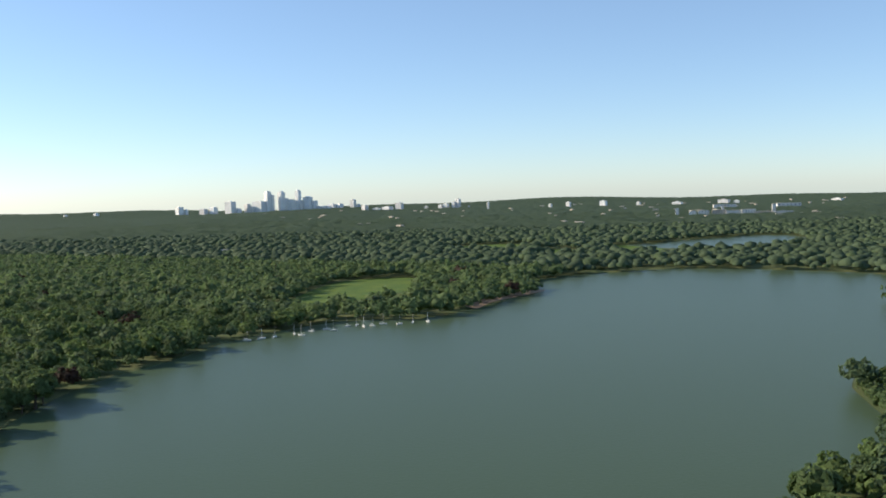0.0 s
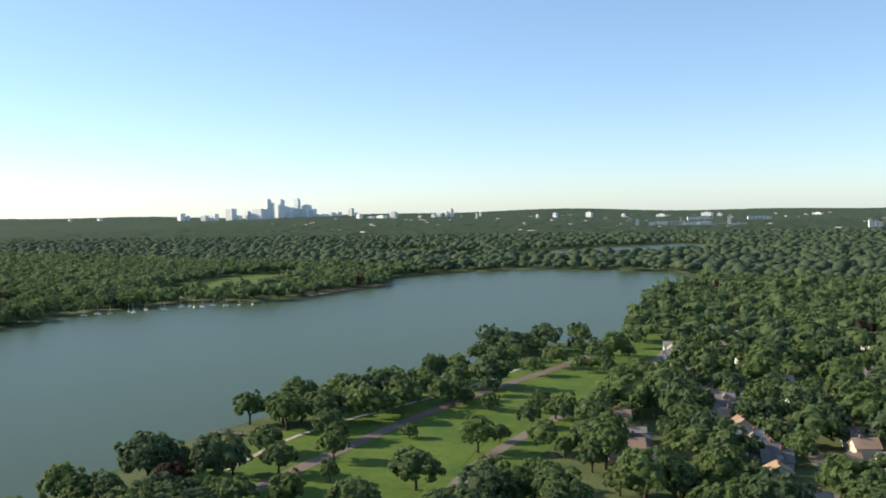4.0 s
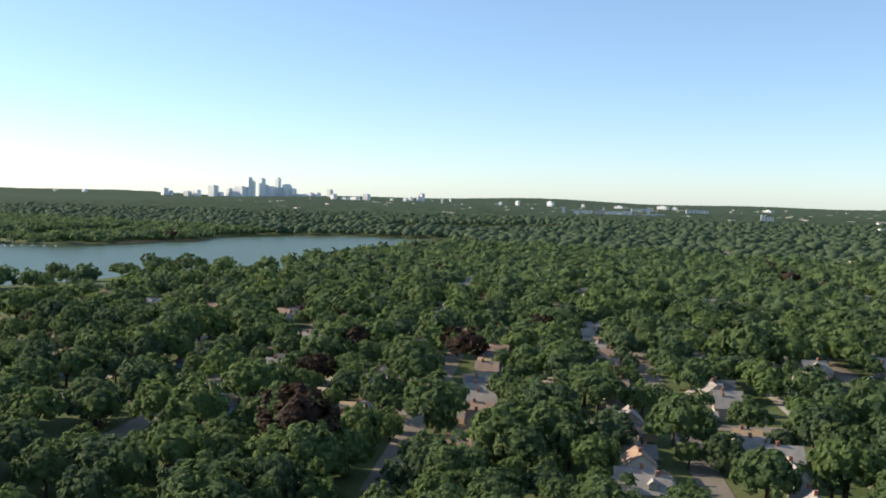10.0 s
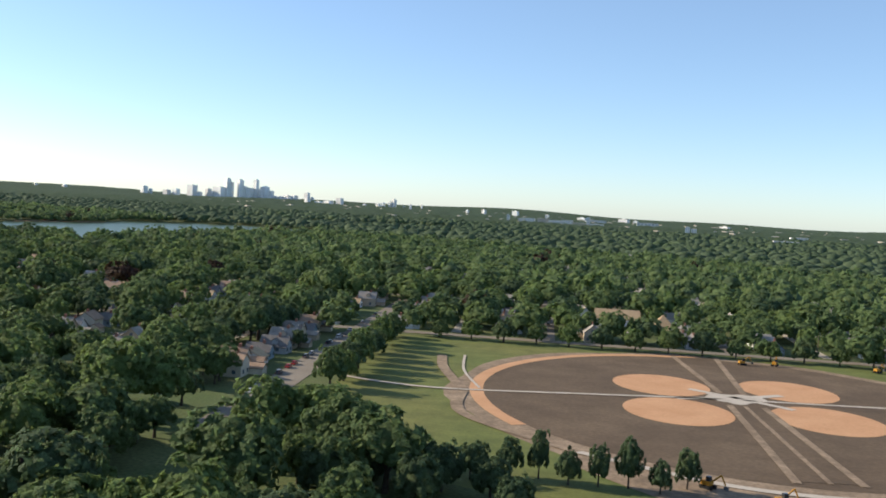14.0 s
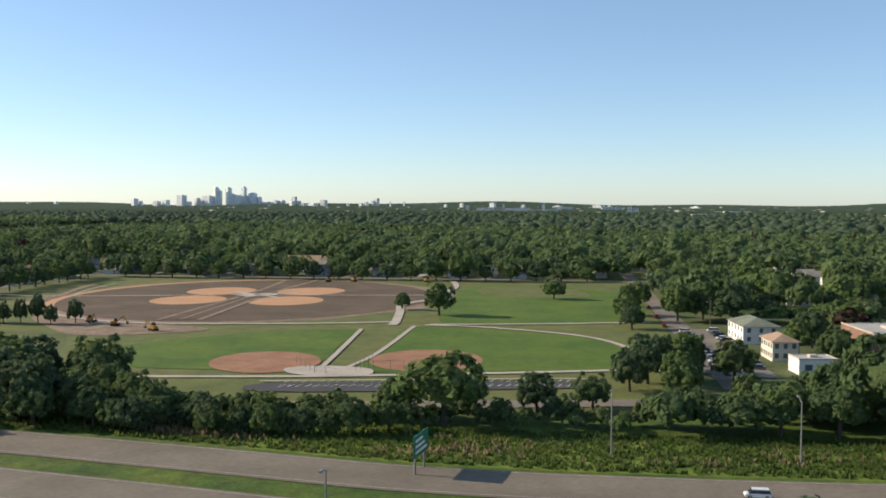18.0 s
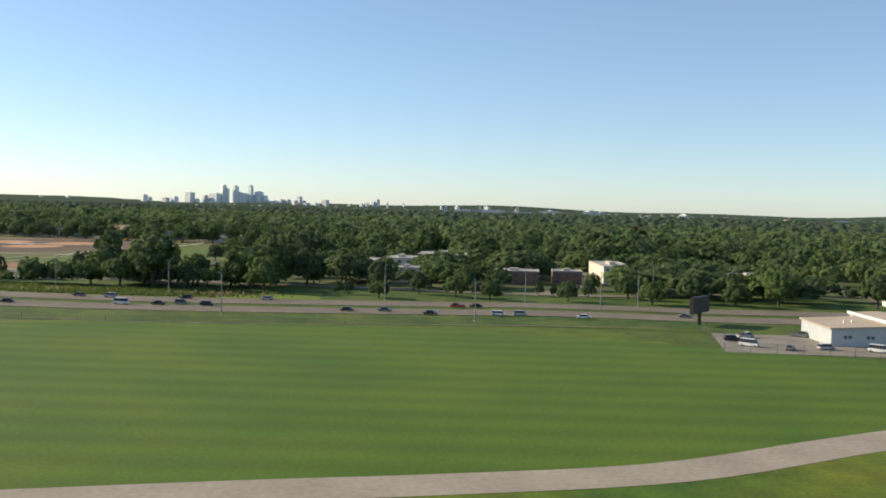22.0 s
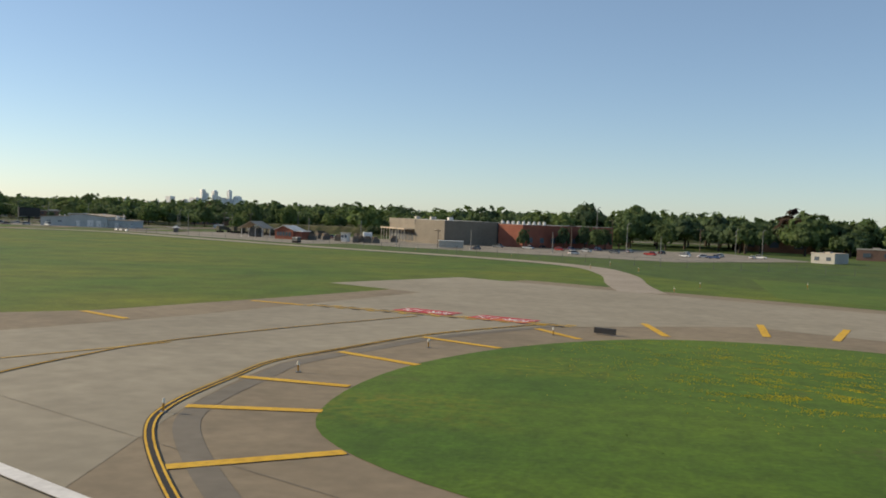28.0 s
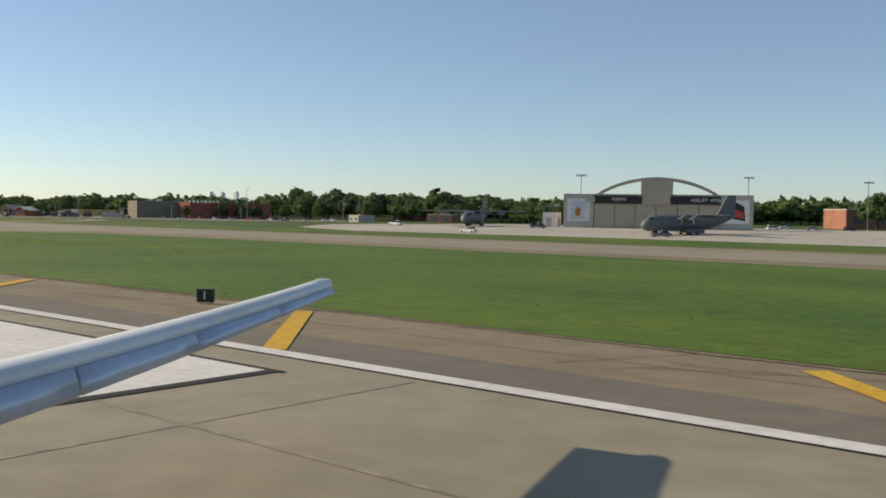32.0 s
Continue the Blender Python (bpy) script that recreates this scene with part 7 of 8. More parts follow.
def army_truck(x, y, turn):
    t = thing("army_truck", "olive drab army truck parked in the yard", "truck", pose(x, y, 0.04, 0, 0, turn), "army trucks")
    part("bed", Shape().box(-2.2, -0.65, 0.7, 0.5, 0.65, 1.0), KHAKI, t)
    part("canvas", Shape().loft([[(px, -0.62, 1.0), (px, -0.5, 1.75), (px, 0.5, 1.75), (px, 0.62, 1.0)] for px in (-2.15, 0.45)]), KHAKI, t)
    part("cab", Shape().loft([[(0.7, -0.6, 0.6), (0.7, 0.6, 0.6), (0.75, 0.5, 1.55), (0.75, -0.5, 1.55)], [(1.5, -0.6, 0.6), (1.5, 0.6, 0.6), (1.3, 0.5, 1.5), (1.3, -0.5, 1.5)]]), KHAKI, t)
    part("hood", Shape().box(1.5, -0.5, 0.6, 2.2, 0.5, 1.1), KHAKI, t)
    for px in (-1.7, -0.9, 1.7):
        for py in (-0.55, 0.55):
            part("wheel", Shape().cyl((px, py - 0.12, 0.32), (px, py + 0.12, 0.32), 0.32, 0.32, 8), RUBBER, t)


for i in range(18):
    x, y = rw(768 + 3.5 * (i % 9) + crng.uniform(-0.5, 0.5), 166 + 8 * (i // 9) + crng.uniform(-1, 1))
    army_truck(x, y, RW_DEG + 90 + crng.uniform(-8, 8))
for i in range(14):
    x, y = rw(806 + 1.9 * i + crng.uniform(-0.8, 0.8), 160 + crng.uniform(-6, 14))
    c = thing("crate_stack", "stacked crates and goods in the maintenance yard", "crates", pose(x, y, 0.04, 0, 0, crng.uniform(0, 90)), "crates")
    part("crate", Shape().box(-0.9, -0.6, 0, 0.9, 0.6, 0.9), STORE, c)
    part("crate", Shape().box(-0.6, -0.5, 0.9, 0.5, 0.5, 1.5), WOODP, c)
tank = thing("fuel_tank", "white cylindrical tank on a frame", "tank", pose(*rw(826, 160), 0.03, 0, 0, 20))
part("vessel", Shape().cyl((-1.0, 0, 1.6), (1.0, 0, 1.6), 0.8, 0.8, 12), WHITEF, tank)
for px in (-0.8, 0.8):
    part("leg", Shape().box(px - 0.1, -0.6, 0, px + 0.1, 0.6, 0.95), STEEL, tank)
gs = thing("generator_trailer", "dark trailer with light frame by the service road", "trailer", pose(*rw(828, 136.5), 0.03, 0, 0, -30))
part("box", Shape().box(-0.8, -0.5, 0.35, 0.8, 0.5, 1.1), DARKW, gs)
part("frame", Shape().box(-0.85, -0.52, 1.1, 0.85, 0.52, 1.18), WHITEF, gs)
for px in (-0.6, 0.6):
    part("wheel", Shape().cyl((px, -0.6, 0.2), (px, 0.6, 0.2), 0.2, 0.2, 8), RUBBER, gs)
bus = thing("portable_cabin", "pale grey portable cabin by the lot", "cabin", pose(*rw(852, 158), 0.04, 0, 0, 10))
part("wall", Shape().box(-2.6, -0.8, 0.15, 2.6, 0.8, 1.5), CONC, bus)
part("roof", Shape().box(-2.7, -0.9, 1.5, 2.7, 0.9, 1.62), WHITEF, bus)

# excavators at the park works
def digger(x, y, r):
    t = thing("excavator", "yellow-brown tracked excavator on bare earth", "excavator", pose(x, y, 0.2, 0, 0, r), "excavators")
    for s in (-0.5, 0.5):
        part("track", Shape().box(-0.9, s - 0.16, 0, 0.9, s + 0.16, 0.42), RUBBER, t)
    part("body", Shape().box(-0.8, -0.5, 0.45, 0.5, 0.5, 1.0), SIGNY, t)
    part("cab", Shape().box(-0.1, -0.48, 1.0, 0.5, 0.05, 1.6), AUTOGLASS, t)
    part("boom", Shape().cyl((0.4, 0.2, 0.9), (1.7, 0.2, 2.0), 0.14, 0.11, 5), SIGNY, t)
    part("stick", Shape().cyl((1.7, 0.2, 2.0), (2.4, 0.2, 0.7), 0.11, 0.09, 5), SIGNY, t)
    part("bucket", Shape().box(2.2, 0.0, 0.3, 2.7, 0.4, 0.75), DARKW, t)


for x, y, r in ((444, -122, 20), (455, -128, 150), (436, -117, -40), (462, -8, 10), (470, -6, 60), (494, -5, 30)):
    digger(x, y, r)

# sailing boats at their moorings, dock and beach house
SAIL = plain("white_hull", (0.75, 0.74, 0.70), 0.5)


def boat(x, y, r):
    t = thing("sailboat", "small white moored sailboat with bare mast", "boat", pose(x, y, 0.05, 0, 0, r), "moored sailboats")
    part("hull", Shape().loft([[(px, -w, 0.6), (px, -w * 0.5, 0.0), (px, w * 0.5, 0.0), (px, w, 0.6)] for px, w in ((-1.7, 0.4), (-0.6, 0.6), (0.7, 0.5), (1.9, 0.05))]), SAIL, t)
    part("mast", Shape().cyl((0.2, 0, 0.5), (0.2, 0, 5.0), 0.07, 0.04, 5), WHITEF, t)
    part("boom", Shape().cyl((0.2, 0, 1.1), (-1.5, 0, 1.15), 0.06, 0.05, 5), SAIL, t)


for i, (x, y) in enumerate(((-121, 412), (-116, 417), (-111, 421), (-104, 428), (-98, 436), (-92, 442), (-84, 451), (-80, 453), (-76, 449), (-72, 451), (-68, 457), (-60, 456), (-54, 460), (-47, 462), (-100, 425), (-88, 438))):
    boat(x + 4, y - 12, i * 37)
dock = thing("dock", "wooden fishing dock with railings on the lake", "dock", pose(46, 149.4, 0.1, 0, 0, 165))
part("deck", Shape().box(0, -0.8, 0.25, 9, 0.8, 0.42), WOODP, dock)
for px in (0.5, 3.5, 6.7):
    for py in (-0.75, 0.75):
        part("pile", Shape().cyl((px, py, -0.2), (px, py, 1.1), 0.08, 0.08, 5), WOODP, dock)
for py in (-0.75, 0.75):
    part("rail", Shape().box(0.2, py - 0.04, 1.0, 6.9, py + 0.04, 1.1), WOODP, dock)
slab(-26, 566, 12, 7, 3.4, 20, BRICK, "low beach house with red roof by the lake", "beach houses", 1, "beach_house")
slab(-345, 1075, 26, 10, 5, 0, WHITEF, "pale school building among far trees", "institutional blocks", 1, "school")

# ---- trees placed one by one ----
tk = 0
for x, y, r, h in ((498.4, -83, 1.9, 4.2), (508.8, -94, 3.4, 6.6), (535, -53.5, 2.9, 5.2), (555, -163, 2.6, 5.4), (561, -170, 3.0, 6.0), (596, -200, 3.4, 6.2), 
                   (103, 178, 2.4, 4.6), (96, 186, 2.4, 4.8), (92, 190, 2.6, 5.4), (116, 176, 2.8, 5.6), (107, 145, 2.2, 3.6), (86, 148, 2.0, 3.4), (84, 214, 3.0, 8.0), (66, 186, 3.2, 7.6), (72, 190, 3.0, 7.2), (120, 168, 2.8, 5.6),
                   (620, -203, 2.0, 3.4), (634, -196, 2.2, 4.2), (641, -198, 1.8, 4.0), (656, -196, 2.0, 3.6), (672, -196, 2.6, 4.6), (680, -190, 2.8, 5.0), (688, -193, 2.6, 4.6), (697, -188, 3.0, 6.0),
                   (607, -63, 4.5, 10.5), (1024, -346, 3.6, 8.0), (1036, -350, 3.0, 6.4), (833, -250, 2.0, 4.6), (864, -236, 2.6, 6.0), (852, -238, 2.4, 5.4), (815, -262, 1.6, 4.0), (792, -226, 2.2, 4.0), (738, -214, 2.0, 3.8),
                   (449, -169, 2.4, 4.6), (432, -160, 2.6, 5.0), (424, -147, 2.2, 4.2), (846, -262, 2.0, 5.0), (731, -180, 3.6, 7.4), (742, -176, 3.6, 7.8), (716, -186, 3.0, 6.0)):
    tree(x, y, r, h, tk * 5 + (1 if tk % 3 else 0))
    tk += 1
# slim row between the old field and the wheel
for i in range(8):
    x, y = 407 + 3.75 * i, -119.6 - 0.3 * i + 0.6 * (i % 3) + (3 if i == 7 else 0)
    tree(x, y, 1.35 + 0.2 * (i % 2), 4.4 + 0.6 * (i % 3), 3 * i + 1)
# old woods between the old field and the highway
wr = np.random.default_rng(31)
for i in range(64):
    x, y = 392 + 1.36 * i + wr.uniform(-1.5, 1.5), -199 + wr.uniform(-12, 11)
    r_ = wr.uniform(2.6, 4.2)
    tree(x, y, r_, r_ * wr.uniform(1.7, 2.1), int(wr.integers(60)))
for i in range(14):
    r_ = wr.uniform(1.5, 2.4)
    tree(482 + 2.6 * i + wr.uniform(-1, 1), -206 + wr.uniform(-2.5, 1.0), r_, r_ * 1.7, int(wr.integers(60)))
# street trees along the park and the north road
for i in range(11):
    tree(376.5 + (i % 2), -2 - 7.0 * i, 2.6 + 0.3 * (i % 3), 5.6 + 0.5 * (i % 4), i * 4 + 2)
for i in range(20):
    tree(388 + 8.3 * i, 2.5 + (i % 2), 2.3 + 0.3 * (i % 3), 4.6 + 0.4 * (i % 3), i * 2)
# hedge of shrubs between the park and the highway
hx_, hr = [], np.random.default_rng(11)
for i in range(140):
    x = 436 + 1.12 * i + hr.uniform(-0.6, 0.6)
    y = -200 + (6.0 if x > 520 else 3.0) * hr.random() - (0 if x < 560 else -4) + 3.5 * math.sin(x / 23)
    hx_.append((x, y))
hx_ = np.array(hx_)
rr = np.where((hx_[:, 0] > 480) & (hx_[:, 0] < 545), 0.6, 1.0) * hr.uniform(1.3, 2.6, len(hx_))
wood("hedge", hx_, rr, rr * hr.uniform(1.5, 2.3, len(hx_)), MIDF, None, MATS, hr.choice(3, len(hx_), p=[0.5, 0.3, 0.2]), "dense roadside belt of shrubs and young trees", hr)
# tall trees behind the works and the lots
bx_ = np.column_stack((hr.uniform(760, 1120, 150), hr.uniform(-238, -150, 150)))
keep = (-bx_[:, 0] * SH + bx_[:, 1] * CH > 232)
bx_ = bx_[keep]
rr = hr.uniform(2.6, 4.6, len(bx_))
wood("belt_trees", bx_, rr, rr * hr.uniform(1.6, 1.9, len(bx_)) * (1 + 0.22 * np.clip((bx_[:, 0] - 800) / 60, 0, 1) - 0.40 * np.clip((bx_[:, 0] - 890) / 40, 0, 1)), MIDF, TRUNK, MATS, hr.choice(3, len(bx_), p=[0.5, 0.4, 0.1]), "tall belt of trees behind the airfield buildings", hr)

# ---- grass tufts and yellow flowers ----
def tufts(name, pts, size, m, label, seed):
    r = np.random.default_rng(seed)
    V, F, n = [], [], 0
    P = np.array(pts)
    k = len(P)
    for b in range(3):
        a = r.uniform(0, 2 * math.pi, k)
        s = size * r.uniform(0.6, 1.3, k)
        dx, dy = np.cos(a) * s * 0.35, np.sin(a) * s * 0.35
        z = np.array([zg(px, py) for px, py in P]) + 0.03
        lean = r.normal(size=(k, 2)) * 0.25 * s[:, None]
        v = np.stack((np.column_stack((P[:, 0] - dx, P[:, 1] - dy, z)), np.column_stack((P[:, 0] + dx, P[:, 1] + dy, z)), np.column_stack((P[:, 0] + lean[:, 0], P[:, 1] + lean[:, 1], z + s))), 1)
        V.append(v.reshape(-1, 3)), F.append(np.arange(3 * k).reshape(-1, 3) + n)
        n += 3 * k
    ob = new(name, raw_mesh(name, np.concatenate(V), np.concatenate(F), [m]))
    return tagged(ob, label, "grass", kind="stuff")


TUFT = leaf_mat("grass_blades", (0.070, 0.135, 0.018), (0.105, 0.165, 0.026), (0.125, 0.165, 0.028), 0.4)
FLOWER = plain("yellow_petals", (0.60, 0.46, 0.02), 0.8)
gr = np.random.default_rng(21)
pts = []
isl2 = curve_pts(ISLAND2, 5, True)
isl1 = curve_pts(ISLAND1, 5, True)
uu, vv = gr.uniform(948, 1130, 700), gr.uniform(19.3, 57, 700)
ins = inside(uu, vv, isl1) | inside(uu, vv, isl2)
pts += [rw(u, v) for u, v in zip(uu[ins], vv[ins])]
tufts("grass_tufts", pts, 0.06, TUFT, "short green grass blades on the islands", 4)
pts = []
for cu, cv, su, sv, n_ in ((966, 47, 8, 3.4, 2200), (967, 39.5, 5, 2.6, 1500), (1040, 40, 16, 2.2, 1800), (1036, 33, 9, 1.6, 500)):
    n_ *= 7
    u, v = gr.normal(cu, su, n_), gr.normal(cv, sv, n_)
    clump = np.array([noise.noise((a * 0.5, b * 1.6, 1.0)) for a, b in zip(u, v)]) > 0.08
    u, v, n_ = u[clump], v[clump], int(clump.sum())
    ok_ = inside(u, v, isl2) | inside(u, v, isl1)
    pts += [rw(a, b) for a, b in zip(u[ok_], v[ok_])]
tufts("yellow_flowers", pts, 0.042, FLOWER, "drifts of small yellow flowers in the grass", 5)
u, v = gr.normal(841.3, 2.2, 380), gr.normal(59.6, 2.0, 380)
pts = [rw(a, b) for a, b in zip(u, v)]
tufts("dry_weeds", pts, 0.09, TUFT, "weeds on the bare earth scar", 6)

bv = gr.uniform(11.8, 26.5, 20000)
hl = np.array(hwy)
seg = np.concatenate([[0], np.cumsum(np.hypot(*np.diff(hl, axis=0).T))])
at_ = gr.uniform(seg[-1] * 0.26, seg[-1] * 0.62, 20000)
gx1, gy1 = np.interp(at_, seg, hl[:, 0]), np.interp(at_, seg, hl[:, 1])
gx2, gy2 = np.interp(at_ + 1, seg, hl[:, 0]), np.interp(at_ + 1, seg, hl[:, 1])
nl = np.hypot(gx2 - gx1, gy2 - gy1)
off = bv
gpx, gpy = gx1 - (gy2 - gy1) / nl * off, gy1 + (gx2 - gx1) / nl * off
reed = np.array([noise.noise((a * 0.06, b * 0.16, 4.0)) for a, b in zip(gpx, gpy)]) + 0.25 * gr.normal(size=20000) > 0.42
reed &= (off > 14) & (off < 22)
bank_ = gpx < 588 + 8 * gr.normal(size=20000)
reed_, lush_ = reed & bank_, ~reed & bank_
BANKG = leaf_mat("bank_grass", (0.095, 0.150, 0.036), (0.125, 0.178, 0.046), (0.140, 0.172, 0.052), 0.5)
REEDM = leaf_mat("dry_reeds", (0.28, 0.215, 0.125), (0.36, 0.28, 0.17), (0.24, 0.205, 0.11), 0.45)
tufts("bank_grass", list(zip(gpx[lush_], gpy[lush_])), 0.46, BANKG, "tall rough grass on the highway banks", 14)
tufts("dry_reeds", list(zip(gpx[reed_], gpy[reed_])), 0.62, REEDM, "tan dry reeds among the bank grass", 15)

# earth bank behind the stored trucks
bank = Shape()
bl_ = curve_pts([(745, -206), (756, -204.4), (772, -203), (790, -200.6)], 8)
bank.loft([[(x - 0.6, y - 4.4, 0), (x, y - 1.2, 2.2 + 0.15 * math.sin(x)), (x + 0.3, y + 1.0, 2.4 + 0.12 * math.sin(1.7 * x)), (x + 0.8, y + 4.6, 0)] for x, y in bl_])
tagged(part("earth_bank", bank, WEEDY), "long weedy earth bank behind the yard", "bank")
# conifers and shrubs on the highway lawn
for x, y, r_, h_ in ((611, -199, 0.9, 2.6), (613, -198.4, 0.8, 2.8), (637, -189, 0.9, 2.6), (640, -188.5, 0.8, 2.4), (650, -187, 0.9, 3.0), (653, -187, 0.8, 2.6), (642, -194, 1.0, 1.6), (626, -192, 1.9, 4.4), (660, -186, 1.4, 3.2)):
    tree(x, y, r_, h_, 4, "shrub")

# gate hut and far apron vehicles
hut = thing("guard_hut", "small white guard hut with windows by the service road", "hut", pose(*rw(820.5, 158.5), 0.03, 0, 0, RW_DEG + 20))
part("wall", Shape().box(-0.8, -0.8, 0, 0.8, 0.8, 1.9), WHITEF, hut)
part("roof", Shape().box(-1.0, -1.0, 1.9, 1.0, 1.0, 2.05), CONC, hut)
for px in (-0.4, 0.4):
    part("window", Shape().box(px - 0.25, -0.84, 0.9, px + 0.25, -0.79, 1.5), GLASSD, hut)
kiosk = thing("gate_kiosk", "tiny dark kiosk with a white pyramid roof", "kiosk", pose(739.6, -260.6, 0.03, 0, 0, 8))
part("wall", Shape().box(-0.5, -0.5, 0, 0.5, 0.5, 1.15), DARKW, kiosk)
part("roof", Shape().add([(-0.8, -0.8, 1.15), (0.8, -0.8, 1.15), (0.8, 0.8, 1.15), (-0.8, 0.8, 1.15), (0, 0, 1.75)], [(0, 1, 4), (1, 2, 4), (2, 3, 4), (3, 0, 4), (3, 2, 1, 0)]), WHITEF, kiosk)
for u, v, k_, p_, r_ in ((1033.4, 108, 2, 0, -28), (1062.1, 112.0, 2, 3, 20), (1031.2, 128.9, 2, 3, 10), (1044.8, 202, 2, 0, 0)):
    x, y = rw(u, v)
    place_car(k_, p_, x, y, r_, 0.03)
for x, y, r_, h_ in ((838, -262, 1.7, 4.4), (843, -258, 2.0, 4.8), (848, -256, 1.8, 4.4), (829, -270, 1.5, 3.8), (787, -228, 2.2, 3.2), (784, -230, 1.8, 2.8)):
    tree(x, y, r_, h_, 7)
for x, y, h_ in ((840, -269, 6.0), (812, -290, 4.0), (872, -243, 6.0), (887, -222, 6.0), (850, -240, 7.5)):
    utility_pole(x, y, h_)

for x, y in ((940, -240), (945, -243), (950, -244), (955, -243), (960, -241), (936, -236), (965, -238)):
    tree(x, y, 3.0, 5.2, 8)
# trees between the brick blocks
for i, (x, y) in enumerate(((600, -178), (606, -173), (632, -172), (634, -181), (630, -150), (649, -141), (604, -152), (590, -165), (584, -150), (676, -150), (673, -165), (681, -172), (686, -162), (616, -182), (668, -186),
                            (594, -186), (588, -192), (578, -190), (571, -188), (640, -168), (661, -168), (637, -140), (600, -108), (586, -118), (655, -128), (678, -118), (690, -178), (697, -172), (704, -166))):
    r_ = 1.9 + 0.35 * (i * 7 % 4)
    tree(x, y, r_, r_ * 1.9, 5 * i + 2)
for x, y, r_, h_ in ((468, -177, 1.5, 3.0), (484, -200, 2.6, 5.2), (488, -203, 2.2, 4.6), (479, -197, 2.8, 5.6), (384, -112, 2.4, 5.4), (390, -120, 2.6, 5.6), (380, -124, 2.8, 6.2), (386, -130, 2.6, 6.0)):
    tree(x, y, r_, h_, 9)

for i, (x, y, r_, h_) in enumerate(((548.5, -172, 3.6, 7.2), (553.5, -168, 3.2, 6.6), (556, -161, 2.2, 5.0), (545.5, -178, 2.6, 5.2), (552, -182, 2.6, 5.4), (560, -186, 2.2, 4.0), (566, -188, 2.2, 4.0), (573, -189, 2.4, 4.2),
                                    (592, -184, 4.2, 9.0), (599, -180, 3.8, 8.0), (577, -141, 2.6, 5.8), (580, -152, 2.8, 6.0), (581, -134, 3.0, 6.4), (562, -98, 3.2, 7.2), (568, -94, 3.6, 8.0), (574, -98, 3.4, 7.6), (551, -100, 2.6, 5.6),
                                    (552, -88, 2.6, 6.0), (551, -112, 2.4, 5.0), (556, -70, 2.8, 6.2), (540, -190, 2.2, 4.4), (533, -193, 2.4, 4.8), (524, -195, 2.0, 4.2), (516, -197, 2.4, 4.6))):
    tree(x, y, r_, h_, 4 * i + 1)
# solid dome of the lone tree by the highway and the mass west of the slim row
for x, y, r_, h_ in ((398, -124, 2.4, 5.2), (403, -128, 2.6, 5.6), (394, -130, 2.8, 6.0), (409, -130, 2.4, 5.0), (401, -135, 2.8, 5.8), (390, -136, 2.6, 6.0), (412, -136, 2.2, 4.6), (396, -117, 2.0, 4.6), (406, -122, 1.6, 4.4)):
    tree(x, y, r_, h_, 13)
dome = crown_form(np.random.default_rng(44), 110, 6000, 1.0, 0.10, 0.84, 0.15)
old = thing("tree", "large round dark green tree standing alone by the highway", "tree", pose(549.5, -253, 0), "park and garden trees")
part("trunk", raw_mesh("trunk", TRUNK[0] * np.array([4.2, 4.2, 3.6]), TRUNK[1], [BARK]), None, old)
part("crown", raw_mesh("crown", dome[0] * np.array([4.5, 4.5, 4.4]) + np.array([0, 0, 1.1]), dome[1], [LEAFD], None, True), None, old)

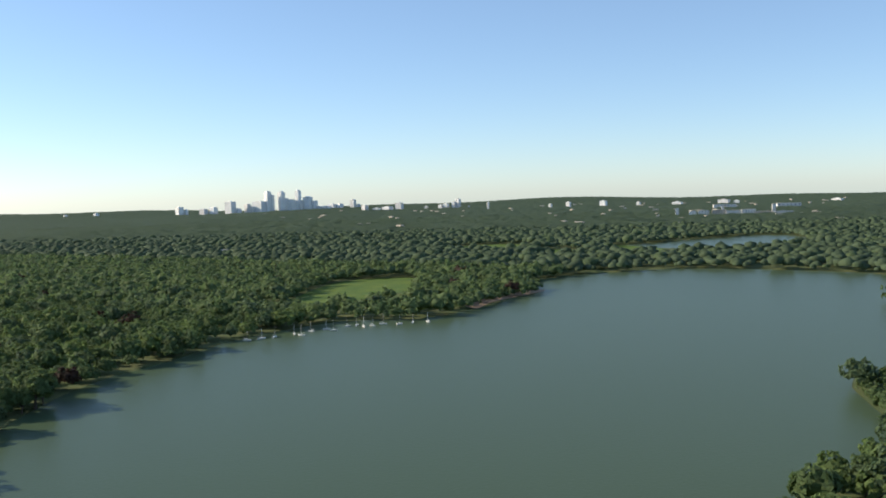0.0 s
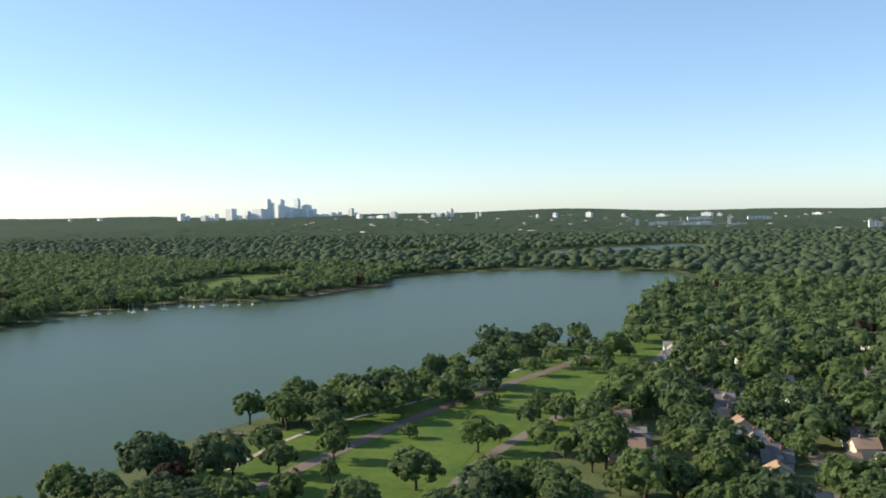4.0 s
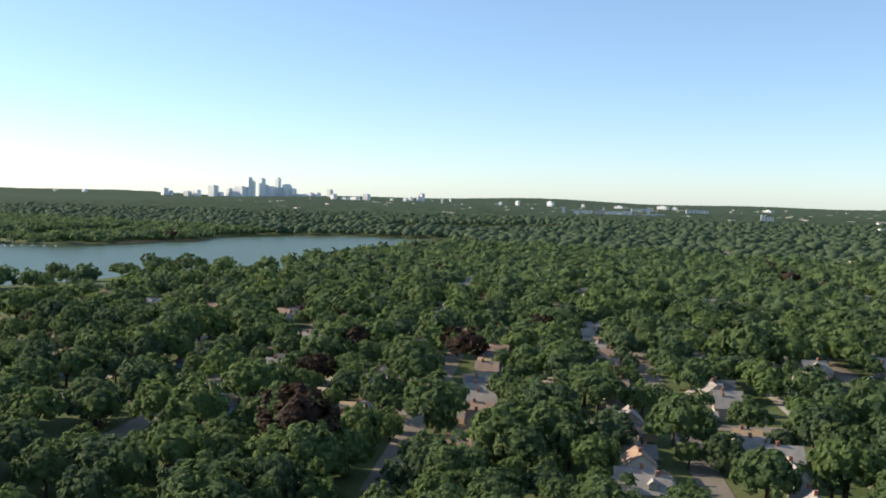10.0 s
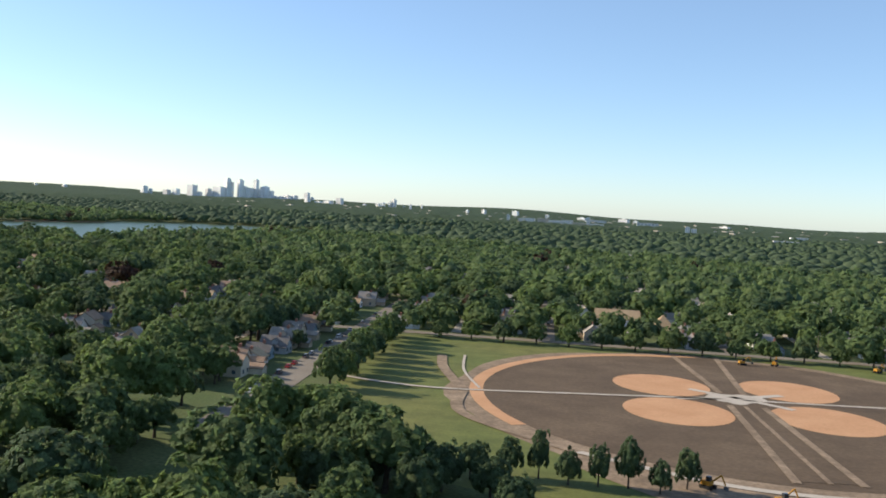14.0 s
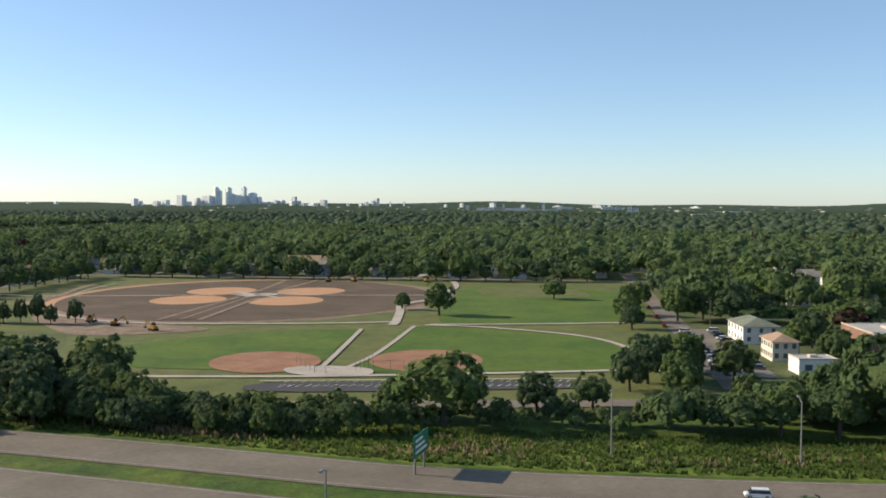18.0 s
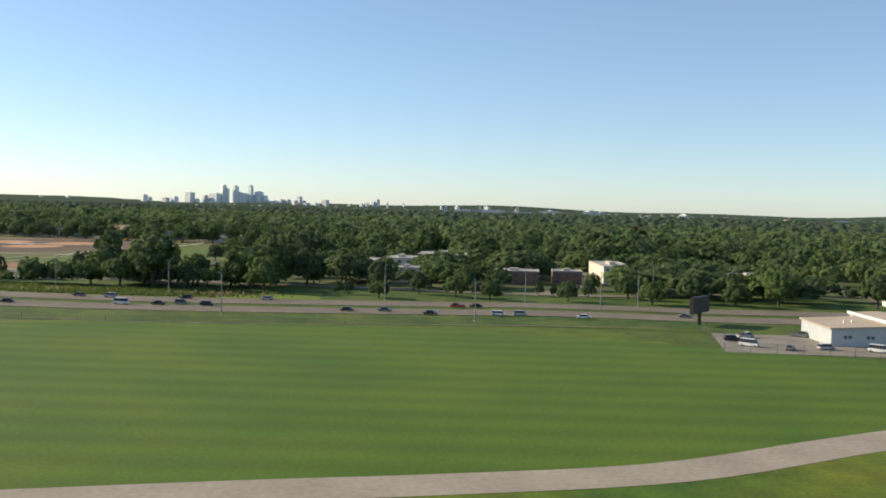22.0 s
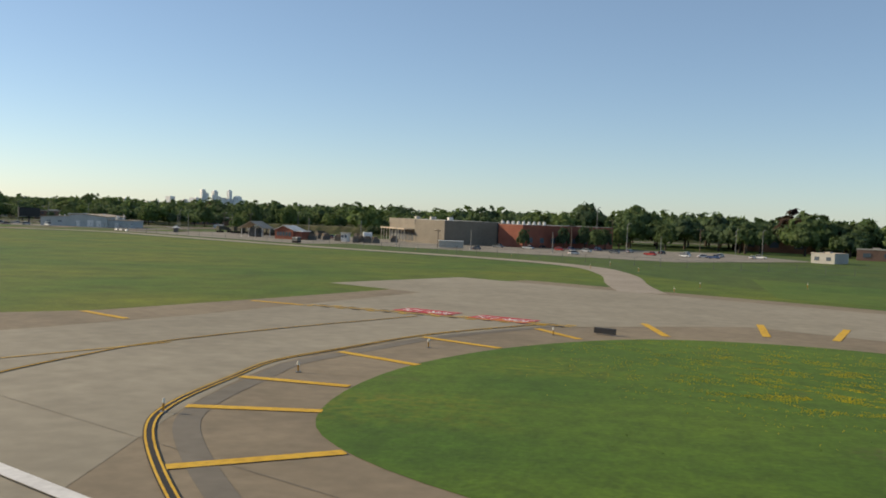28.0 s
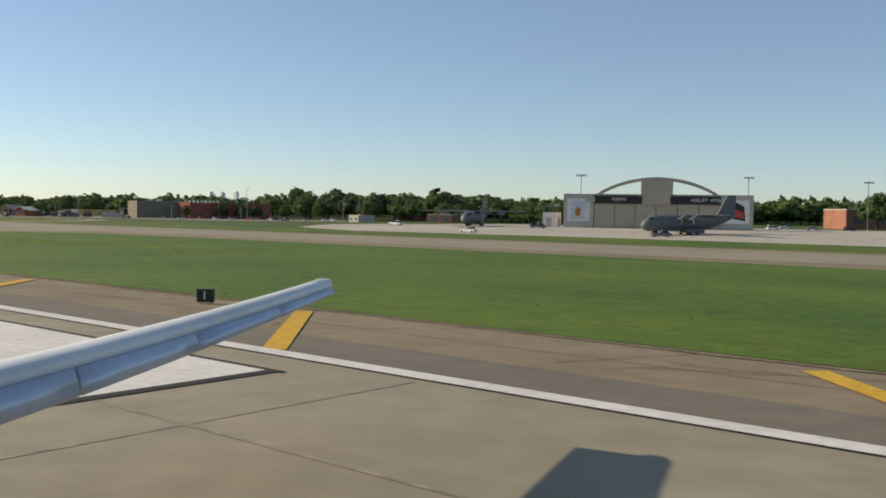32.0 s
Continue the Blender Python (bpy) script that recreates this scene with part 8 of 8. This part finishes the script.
# ---- wing of the airliner, where it stands at the end of the flight ----
SKIN = mat("wing_skin", (0.66, 0.66, 0.65), (0.74, 0.74, 0.73), 0.6, 0.42, 0.10, fine=10, spread=0.06)
# slat metal: the blue of the reflected sky is mixed into its base colour
SLATM = mat("sky_tinted_slat", (0.42, 0.49, 0.60), (0.48, 0.55, 0.66), 0.6, 0.30, 0.40, fine=10, spread=0.05)
wing = thing("aircraft_wing", "light grey swept airliner wing with leading-edge slats", "aircraft wing")
BACK = Vector((-CH, -SH, 0))
ROOT, TIP = Vector((964.34, -562.1, 0)), Vector((964.60, -556.86, 0))


def section(s):
    """The wing's outline at a share s of its length."""
    p = ROOT.lerp(TIP, s)
    top, mid, low = 2.225 + 0.135 * s ** 2, 2.17 + 0.135 * s ** 2, 1.985 + 0.25 * s ** 1.6
    c = 0.85 - 0.30 * s
    return p, top, mid, low, c


N_ = 14
skin = []
for i in range(N_ + 1):
    p, top, mid, low, c = section(i / N_)
    q = p + Vector((0, 0, 0))
    skin.append([(*(p + BACK * c)[:2], mid - 0.10), (*(p + BACK * c * 0.6)[:2], top - 0.04), (*(p + BACK * 0.14)[:2], top + 0.012), (*(p + BACK * 0.02)[:2], top - 0.008), (*p[:2], mid),
                 (*(p + BACK * 0.06)[:2], mid - 0.05), (*(p + BACK * c * 0.6)[:2], low + 0.03)])
part("skin", Shape().loft(skin), SKIN, wing, smooth=True)
for a, b in ((0.0, 0.265), (0.27, 0.505), (0.51, 0.755), (0.76, 0.985)):
    rings = []
    for k in range(5):
        p, top, mid, low, c = section(a + (b - a) * k / 4)
        rings.append([(*(p - BACK * 0.02)[:2], mid - 0.004), (*(p - BACK * 0.055)[:2], (mid + low) / 2 + 0.015), (*(p - BACK * 0.075)[:2], low + 0.03), (*(p - BACK * 0.05)[:2], low + 0.018), (*(p + BACK * 0.05)[:2], mid - 0.02)])
    part("slat", Shape().loft(rings), SLATM, wing, "polished slat with the sky's blue reflection in its colour", smooth=True)
part("tip_cap", Shape().loft([[(*(TIP + BACK * t_)[:2], 2.34 + dz) for t_, dz in ((0.0, -0.03), (0.05, 0.015), (0.22, 0.02), (0.26, -0.02))],
                              [(*(TIP + Vector((0.01, 0.10, 0)) + BACK * t_)[:2], 2.35 + dz) for t_, dz in ((0.06, -0.01), (0.1, 0.01), (0.18, 0.012), (0.22, 0.0))]]), WHITEF, wing)
EYE = Vector((967.03, -565.03, 2.97))
GROW = Matrix.Translation(EYE) @ Matrix.Scale(1.5, 4) @ Matrix.Translation(-EYE)
for piece in wing.children:
    piece.data.transform(GROW)
